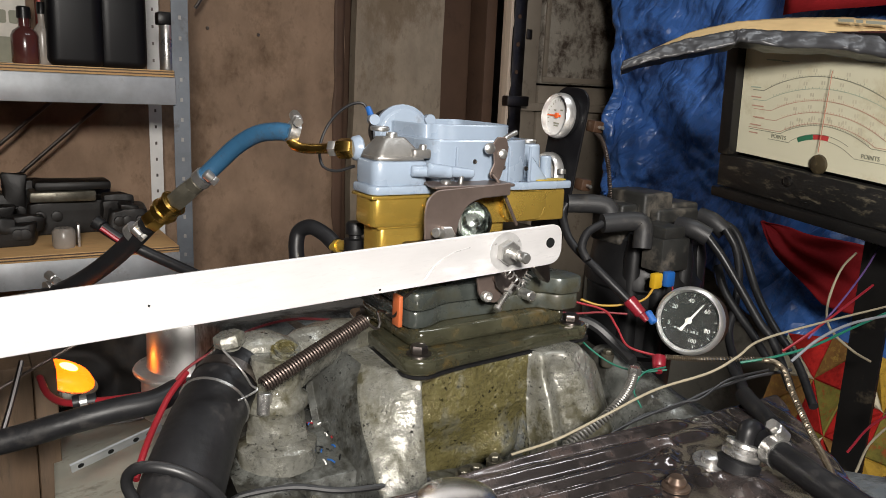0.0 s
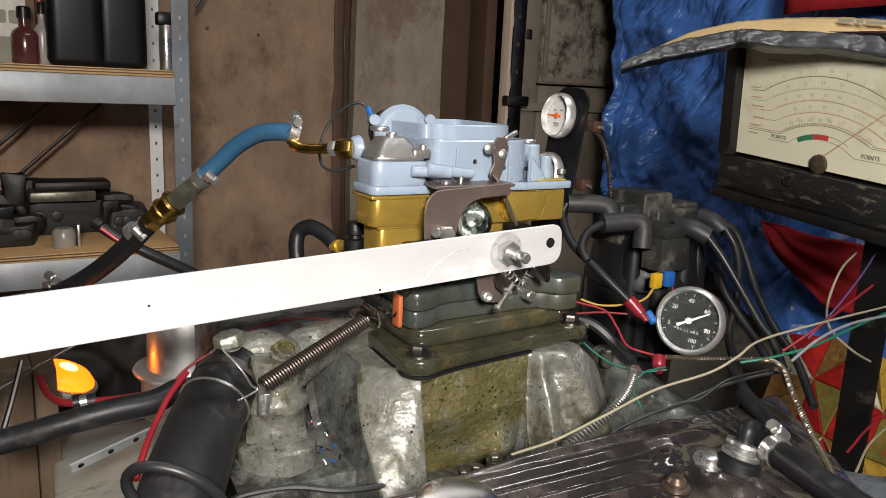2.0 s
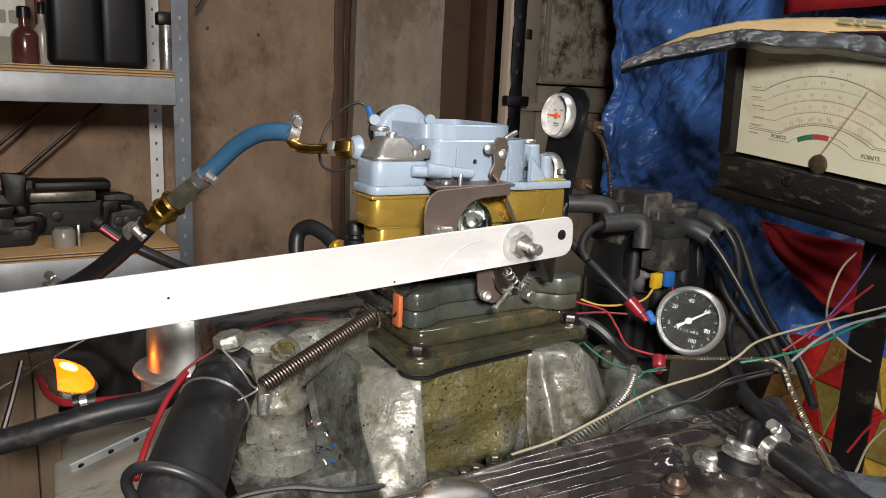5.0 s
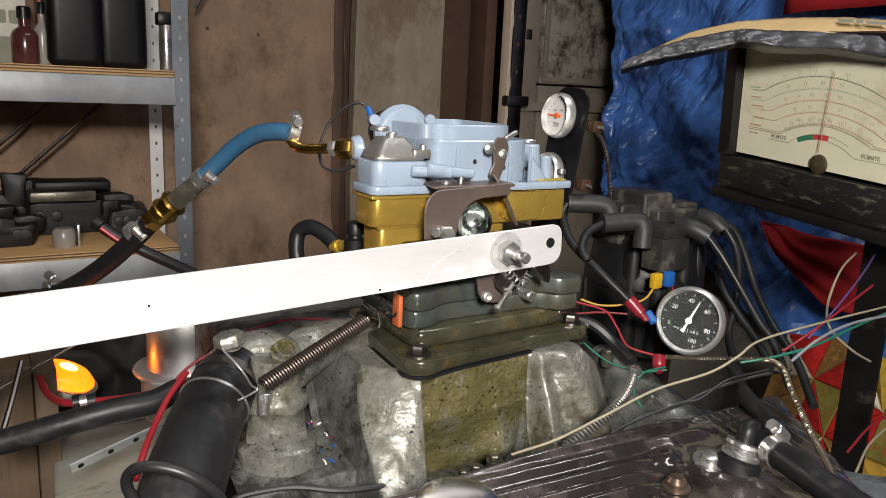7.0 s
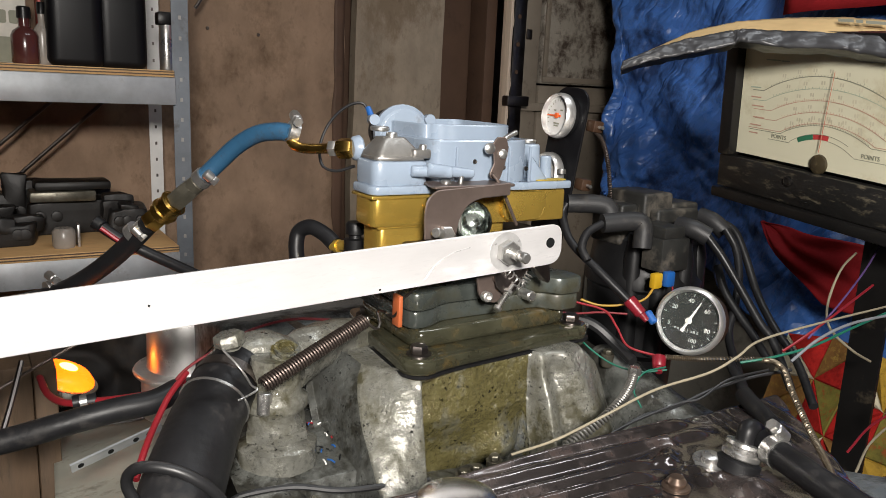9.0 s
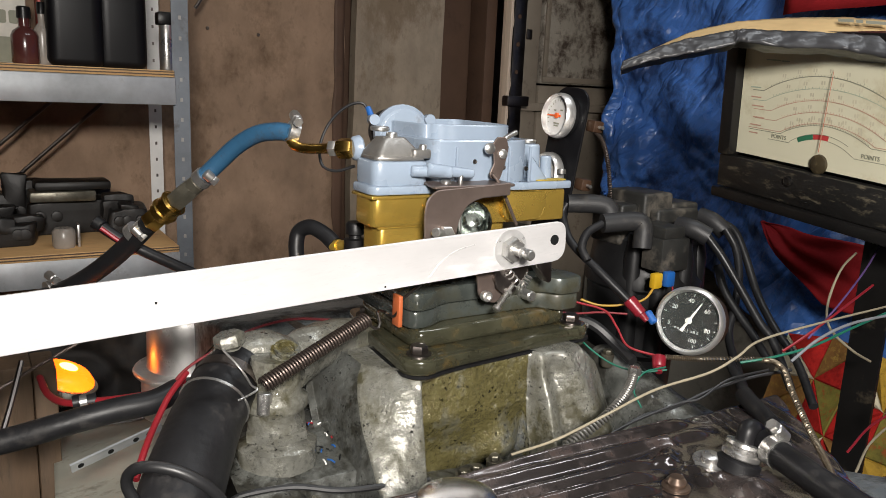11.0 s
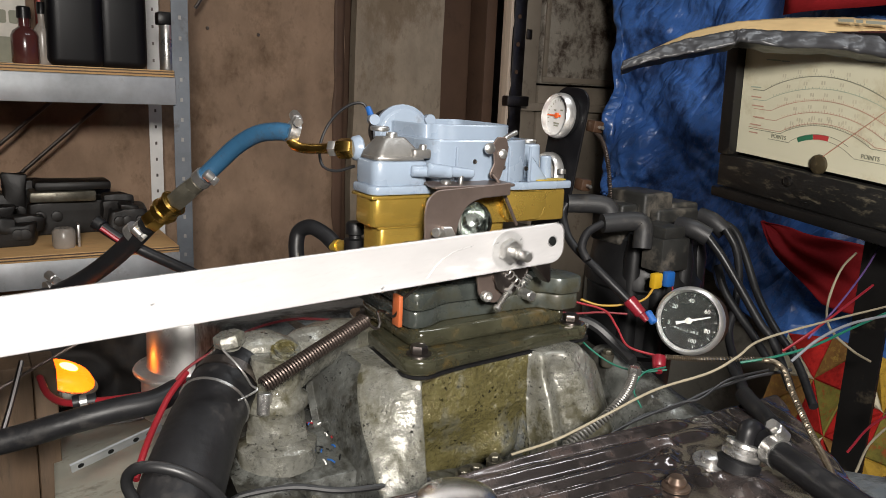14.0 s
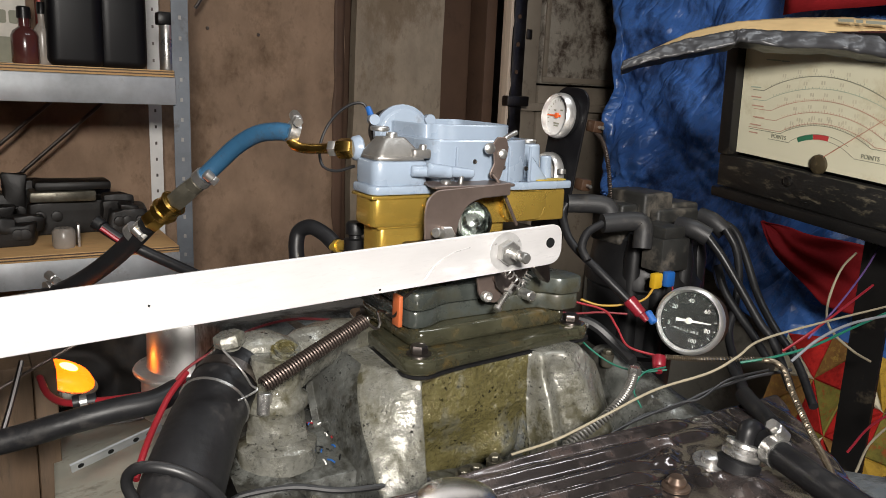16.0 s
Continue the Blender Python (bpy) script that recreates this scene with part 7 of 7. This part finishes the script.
def quilt():
    t = thing("patchwork_quilt", (1.15, 0.5, 0.9), "patchwork quilt in red, yellow and cream pieces", "quilt")
    rng = random.Random(3)
    cloth = [mat("quilt_" + n, c, 0.85, 0, 0.35, 140, 0.3, spec=0.2, dirt=d, amount=0.3, dirt_scale=90) for n, c, d in (
        ("red", (0.36, 0.015, 0.012), (0.20, 0.01, 0.01)), ("gold", (0.36, 0.22, 0.03), (0.16, 0.11, 0.02)), ("olive", (0.16, 0.14, 0.03), (0.30, 0.05, 0.02)),
        ("cream", (0.46, 0.42, 0.31), (0.25, 0.17, 0.10)), ("brown", (0.20, 0.10, 0.03), (0.34, 0.22, 0.05)))]
    o = Vector((1.15, 0.7371, 1.0703))
    a, d = Vector((0, -0.6, -0.02)), Vector((-0.12, 0.05, -0.42))
    def at(u, v):
        return o + a * u + d * v + Vector((0.02 * math.sin(u * 14 + 2 * v) + 0.015 * noise.noise(Vector((u * 6, v * 6, 1))), 0, 0.02 * math.sin(u * 6)))
    nu, nv = 9, 6
    n = Vector((-0.95, 0, 0.3))
    for j in range(nv):
        for i in range(nu):
            u0, u1, v0, v1 = i / nu, (i + 1) / nu, j / nv, (j + 1) / nv
            flip = (i + j) % 2
            tris = (((u0, v0), (u1, v0), (u0, v1)), ((u1, v0), (u1, v1), (u0, v1))) if flip else (((u0, v0), (u1, v0), (u1, v1)), ((u0, v0), (u1, v1), (u0, v1)))
            for k, tri in enumerate(tris):
                c = Vector((sum(p[0] for p in tri) / 3, sum(p[1] for p in tri) / 3))
                bm = bmesh.new()
                lo = [bm.verts.new(at(*p)) for p in tri]
                hi = [bm.verts.new(at(*(Vector(p).lerp(c, 0.10))) + n * 0.004) for p in tri]
                mid = bm.verts.new(at(*c) + n * 0.008)
                for q in range(3):
                    bm.faces.new((lo[q], lo[(q + 1) % 3], hi[(q + 1) % 3], hi[q]))
                    bm.faces.new((hi[q], hi[(q + 1) % 3], mid))
                bm.faces.new(lo[::-1])
                bmesh.ops.recalc_face_normals(bm, faces=list(bm.faces))
                part("patch", bm, cloth[rng.choice((0, 0, 0, 0, 1, 1, 2, 4, 4, 3))], t, sharp=30)
    b = thing("dark_bench", (1.3, 0.35, 0), "dark maroon padded bench under the quilt", "bench")
    bm = bmesh.new()
    box(bm, (1.08, -0.3, 0.0), (1.75, 0.72, 0.93), 0.03, 3)
    part("pad", bm, mat("dark_maroon_fabric", (0.055, 0.014, 0.014), 0.85, 0, 0.2, 60, 0.2), b)
    return t


def shelf_goods():
    zt, zl = 1.455, 1.128
    def jug(x, y, w, h, m, label):
        t = thing("jug", (x, y, zt), label, "jug")
        bm = bmesh.new()
        slab(bm, rounded([(x - w / 2, y - 0.055), (x + w / 2, y - 0.055), (x + w / 2, y + 0.055), (x - w / 2, y + 0.055)], 0.022, 6), "z", zt, zt + h, 0.012, 4)
        part("body", bm, m, t)
        bm = bmesh.new()
        rod(bm, (x - 0.01, y, zt + h), (x - 0.01, y, zt + h + 0.03), 0.022, seg=20, bev=0.003)
        part("cap", bm, m, t)
    jug((0.1745, 1.55, 1.5112)[0], 1.56, 0.092, 0.27, GLOSS_BLACK, "glossy black plastic oil jug")
    jug((0.2517, 1.55, 1.5167)[0], 1.57, 0.086, 0.27, GLOSS_BLACK, "glossy black plastic oil jug")
    def bottle(x, y, r, h, m, cap, label):
        t = thing("bottle", (x, y, zt), label, "bottle")
        bm = bmesh.new()
        lathe(bm, [(r * 0.9, 0), (r, 0.004), (r, h * 0.62), (r * 0.85, h * 0.72), (r * 0.42, h * 0.82), (r * 0.42, h)], (x, y, zt), (0, 0, 1), 24)
        part("body", bm, m, t)
        bm = bmesh.new()
        lathe(bm, [(r * 0.5, 0), (r * 0.5, 0.018), (r * 0.4, 0.02)], (x, y, zt + h), (0, 0, 1), 18)
        part("cap", bm, cap, t)
    red_glass = mat("reddish_bottle", (0.07, 0.022, 0.02), 0.2, 0, 0.2, 40, 0.05, coat=0.3)
    pale = mat("cloudy_bottle", (0.26, 0.23, 0.20), 0.3, 0, 0.2, 40, 0.05)
    bottle((0.0965, 1.53, 1.4863)[0], 1.53, 0.022, 0.075, red_glass, BLACK_PLASTIC, "small reddish bottle with a dark cap")
    bottle((0.1241, 1.54, 1.4883)[0], 1.54, 0.014, 0.085, pale, BLACK_PLASTIC, "slim cloudy bottle on the shelf")
    t = thing("spray_can", ((0.3441, 1.6, 1.5249)[0], 1.60, zt), "bright steel canister with a dark lid", "can")
    x = (0.3441, 1.6, 1.5249)[0]
    bm = bmesh.new()
    lathe(bm, [(0.0125, 0), (0.0135, 0.003), (0.0135, 0.09), (0.011, 0.095)], (x, 1.60, zt), (0, 0, 1), 24)
    part("body", bm, STEEL, t)
    bm = bmesh.new()
    box(bm, (x - 0.018, 1.585, zt + 0.085), (x + 0.016, 1.615, zt + 0.11), 0.004)
    part("lid", bm, BLACK_PLASTIC, t)
    x = (0.0467, 1.58, 1.5311)[0]
    t = thing("paint_tin", (x, 1.60, zt), "white tin with red band and dark print", "tin")
    bm = bmesh.new()
    box(bm, (x - 0.12, 1.58, zt), (x + 0.058, 1.68, zt + 0.14), 0.004)
    part("body", bm, mat("cream_label", (0.55, 0.52, 0.46), 0.5), t)
    bm = bmesh.new()
    box(bm, (x - 0.12, 1.5785, zt + 0.002), (x + 0.058, 1.5799, zt + 0.045))
    part("lower_label", bm, INK, t)
    for k, (a, b) in enumerate(((0.006, 0.026), (0.030, 0.05))):
        bm = bmesh.new()
        slab(bm, rounded([(x + a, zt + 0.068), (x + b, zt + 0.068), (x + b, zt + 0.09), (x + a, zt + 0.09)], 0.004), "y", 1.578, 1.5798)
        part("logo_bar", bm, INK, t)
    x = (0.139, 1.62, 1.5407)[0]
    t = thing("red_carton", (x, 1.64, zt), "slim red carton with a yellow stripe", "carton")
    bm = bmesh.new()
    box(bm, (x - 0.014, 1.62, zt), (x + 0.008, 1.68, zt + 0.2), 0.001)
    part("body", bm, mat("red_carton_board", (0.40, 0.03, 0.02), 0.5), t)
    # lower shelf: oily machine parts
    def lump(name, x0, x1, y0, y1, h, label, m, seed):
        t = thing(name, ((x0 + x1) / 2, (y0 + y1) / 2, zl), label, "machine part")
        bm = bmesh.new()
        rng = random.Random(seed)
        pts = rounded([(x0, y0), (x1 - 0.02 * rng.random(), y0 + 0.01 * rng.random()), (x1, y1), (x0 + 0.02, y1 - 0.02 * rng.random())], 0.012)
        slab(bm, pts, "z", zl, zl + h * 0.6, 0.004)
        for _ in range(4):
            cx, cy = rng.uniform(x0 + 0.02, x1 - 0.02), rng.uniform(y0 + 0.015, y1 - 0.015)
            s = rng.uniform(0.012, 0.03)
            box(bm, (cx - s, cy - s * 0.7, zl + h * 0.3), (cx + s, cy + s * 0.7, zl + h * rng.uniform(0.7, 1.0)), 0.004)
        bmesh.ops.subdivide_edges(bm, edges=[e for e in bm.edges if e.calc_length() > 0.012], cuts=2, use_grid_fill=True)
        for v in bm.verts:
            if v.co.z > zl + 0.004:
                v.co += noise.noise_vector(v.co * 28) * 0.009
        part("casting", bm, m, t)
        for _ in range(3):
            bm = bmesh.new()
            cx = rng.uniform(x0 + 0.02, x1 - 0.02)
            lathe(bm, [(0.010, 0), (0.010, 0.008), (0.006, 0.009)], (cx, y0, zl + h * 0.35), (0, -1, 0), 16)
            part("boss", bm, m, t)
    oily = mat("oily_black_iron", (0.009, 0.008, 0.0075), 0.5, 0.1, 0.3, 60, 0.3, dirt=(0.035, 0.028, 0.022), amount=0.16, dirt_scale=40)
    a, b = (0.0865, 1.68, 1.1683)[0], (0.2505, 1.68, 1.1603)[0]
    lump("gearbox_part", a, b, 1.66, 1.78, 0.11, "oily black gearbox part", oily, 2)
    t = thing("machined_plate", (a, 1.62, zl), "pale grey machined valve body on oily parts", "machine part")
    bm = bmesh.new()
    o, e = (0.0929, 1.64, 1.2051), (0.2096, 1.64, 1.2052)
    box(bm, (o[0], 1.635, o[2] - 0.008), (e[0], 1.70, o[2] + 0.012), 0.003)
    part("plate", bm, OLIVE_METAL, t)
    bm = bmesh.new()
    box(bm, (o[0] + 0.01, 1.645, o[2] + 0.012), (e[0] + 0.03, 1.71, o[2] + 0.03), 0.006)
    part("cover", bm, oily, t)
    lump("bracket_part", (-0.0126, 1.6, 1.1658)[0], (0.1044, 1.6, 1.1591)[0], 1.56, 1.64, 0.07, "oily cast iron bracket on the shelf", oily, 5)
    lump("pump_part", (0.2253, 1.66, 1.1416)[0], (0.3091, 1.66, 1.1368)[0], 1.62, 1.72, 0.085, "oily black pump part", oily, 7)
    lump("manifold_part", (-0.0604, 1.74, 1.2524)[0], (0.1101, 1.74, 1.2494)[0], 1.72, 1.82, 0.12, "dark cast part behind the others", oily, 9)
    x = (0.1391, 1.54, 1.1678)[0]
    t = thing("glass_jar", (x, 1.54, zl), "small clear jar with screws on the shelf", "jar")
    bm = bmesh.new()
    lathe(bm, [(0.018, 0), (0.020, 0.004), (0.020, 0.03), (0.015, 0.036)], (x, 1.54, zl), (0, 0, 1), 24)
    part("jar", bm, pale, t)
    bm = bmesh.new()
    box(bm, (x + 0.022, 1.53, zl), (x + 0.027, 1.56, zl + 0.042), 0.001)
    part("tab", bm, STEEL, t)


def litter():
    rng = random.Random(12)
    blue, red, pale = WIRE["blue"], WIRE["red"], WHITE_INK
    for k in range(48):
        x, y = rng.uniform(0.205, 0.250), rng.uniform(0.515, 0.60)
        z = manifold_height(x, y) + 0.0008
        m = (blue, pale, BLACK_PLASTIC, red, BLACK_PLASTIC)[k % 5]
        t = thing("wire_scrap", (x, y, z), ("blue", "pale", "black", "red", "black")[k % 5] + " scrap of wire insulation on the casting", "scrap", "scraps in the valley")
        a, n = rng.uniform(0, 6.3), rng.uniform(0.0015, 0.0045)
        bm = bmesh.new()
        tube(bm, [(x - n * math.cos(a), y - n * math.sin(a), z), (x, y, z + 0.001), (x + n * math.cos(a), y + n * math.sin(a), z + 0.0002)], 0.0007, 6, 3)
        part("scrap", bm, m, t)


engine_bulk()
litter()
far_side()
fuel_line()
water_side()
distributor()
OIL_NEEDLE = pressure_gauge()
vacuum_gauge()
RPM_NEEDLE = analyser()
loom()
QUILT = quilt()
shelf_goods()


# ---- what moves ----
OPENING = [(0, 0), (0.9, 0), (1.1, 0.05), (1.2, 0.13), (1.3, 0.165), (1.5, 0.182), (1.6, 0.19), (1.7, 0.182), (1.8, 0.09), (1.9, 0), (2.2, 0), (2.3, 0.04), (2.4, 0.15), (2.5, 0.232), (2.8, 0.23), (2.9, 0.13), (3.0, 0), (3.2, 0),
           (3.3, 0.1), (3.4, 0.14), (3.5, 0.162), (4.2, 0.165), (5.2, 0.1), (6.0, 0), (9.2, 0), (10.3, 0.02), (11.3, 0.05), (11.5, 0.045), (11.6, 0), (11.8, 0), (11.9, 0.06), (12.0, 0.13), (12.1, 0.16), (12.2, 0.1),
           (12.3, 0), (12.5, 0), (12.6, 0.08), (12.7, 0.6), (12.8, 0.72), (12.9, 0.0), (13.2, 0), (13.3, 0.14), (13.4, 0.92), (13.5, 0.75), (13.6, 0.1), (13.7, 0), (13.9, 0), (14.0, 0.02), (14.1, 0.45), (14.2, 1), (14.3, 0.6),
           (14.4, 0), (14.7, 0.01), (14.8, 0.33), (14.9, 0.98), (15.0, 0.7), (15.1, 0), (15.3, 0.005), (15.4, 0.03), (15.5, 0.42), (15.6, 1), (15.7, 0.5), (15.8, 0), (16.0, 0)]


def stud_place(q):
    """Where the bar's stud is at an opening from 0 to 1, and the lever's angle."""
    x = 0.3769 + 0.0967 * q
    z = float(np.interp(q, (0, 0.08, 0.164, 0.23, 0.42, 0.62, 0.78, 0.9, 1.0), (1.317, 1.3207, 1.3246, 1.3272, 1.3325, 1.3350, 1.3330, 1.3272, 1.3186)))
    return x, z, math.degrees(math.atan2(x - LEVER_AT[0], z - LEVER_AT[2]))


def motions():
    bar, lever, cam_rows, link = [], [], [], []
    turn_rows = [[] for _ in TURNS]
    length = (Vector(SPRING_B) - Vector(SPRING_A)).length
    base = Vector(LINK.location)
    cam_at = Vector(CAM_LEVER.location)
    for t, q in OPENING:
        x, z, a = stud_place(q)
        bar.append((t, pose(x, 0.505, z, 0, -(2.95 + 75 * (z - 1.317) - 0.5 * q), 0)))
        lever.append((t, pose(*LEVER_AT, 0, a, 0)))
        cam_rows.append((t, pose(*cam_at, 0, 42 * q, 0)))
        link.append((t, pose(base.x - 0.004 * q, base.y, base.z + 0.026 * q)))
        reach = length * (1 + 0.68 * q)
        for k, rows in enumerate(turn_rows):
            rows.append((t, Matrix.Translation(SPRING_AXIS * (reach * k / len(TURNS)))))
    walk(BAR, bar)
    walk(LEVER, lever)
    walk(CAM_LEVER, cam_rows)
    walk(LINK, link)
    for ob, rows in zip(TURNS, turn_rows):
        walk(ob, rows)
    oil = [(0, 30), (1.0, 28), (1.5, 49), (2.0, 58), (2.5, 38), (3.0, 75), (3.5, 53), (4.0, 64), (4.2, 68), (5.5, 35), (6.5, 18), (7.5, 20), (8.5, 22), (9.2, 22), (11.5, 25), (12.0, 28), (12.5, 47), (13.0, 55), (13.5, 60), (14.0, 66), (14.5, 72), (15.0, 60), (15.5, 64), (16.0, 85)]
    walk(OIL_NEEDLE, [(t, pose(0, 0, 0, 0, 0, -a)) for t, a in oil])
    rpm = [(0, 3), (1.2, 3), (1.5, 42), (1.8, 50), (2.2, 52), (2.5, 17), (2.8, 42), (3.2, 54), (3.5, 53), (3.8, 54), (4.2, 54), (5.6, 12), (6.3, 5), (9.2, 5), (11.3, 4), (12.0, 8), (12.2, 10), (12.5, 44), (13.0, 45), (13.5, 40), (14.0, 50), (14.5, 53), (15.0, 48), (15.5, 46), (16.0, 54)]
    o = RPM_NEEDLE.matrix_basis.translation.copy()
    walk(RPM_NEEDLE, [(t, pose(*o, 0, 0, -a)) for t, a in rpm])
    # the tarpaulin breathes a little in the draught
    breath = [(0, 0), (1.0, 0), (2.0, 0.6), (3.5, 1), (4.2, 1), (6.3, 0), (8.0, 0.1), (9.2, 0.2), (11.3, 0), (12.3, 0.4), (13.0, 0.8), (14.4, 1), (15.2, 0.6), (16.0, 0.8)]
    p = Vector(TARPAULIN.location)
    walk(TARPAULIN, [(t, pose(p.x, p.y - 0.012 * k, p.z, 0.25 * k, 0.5 * k, 0)) for t, k in breath])


motions()
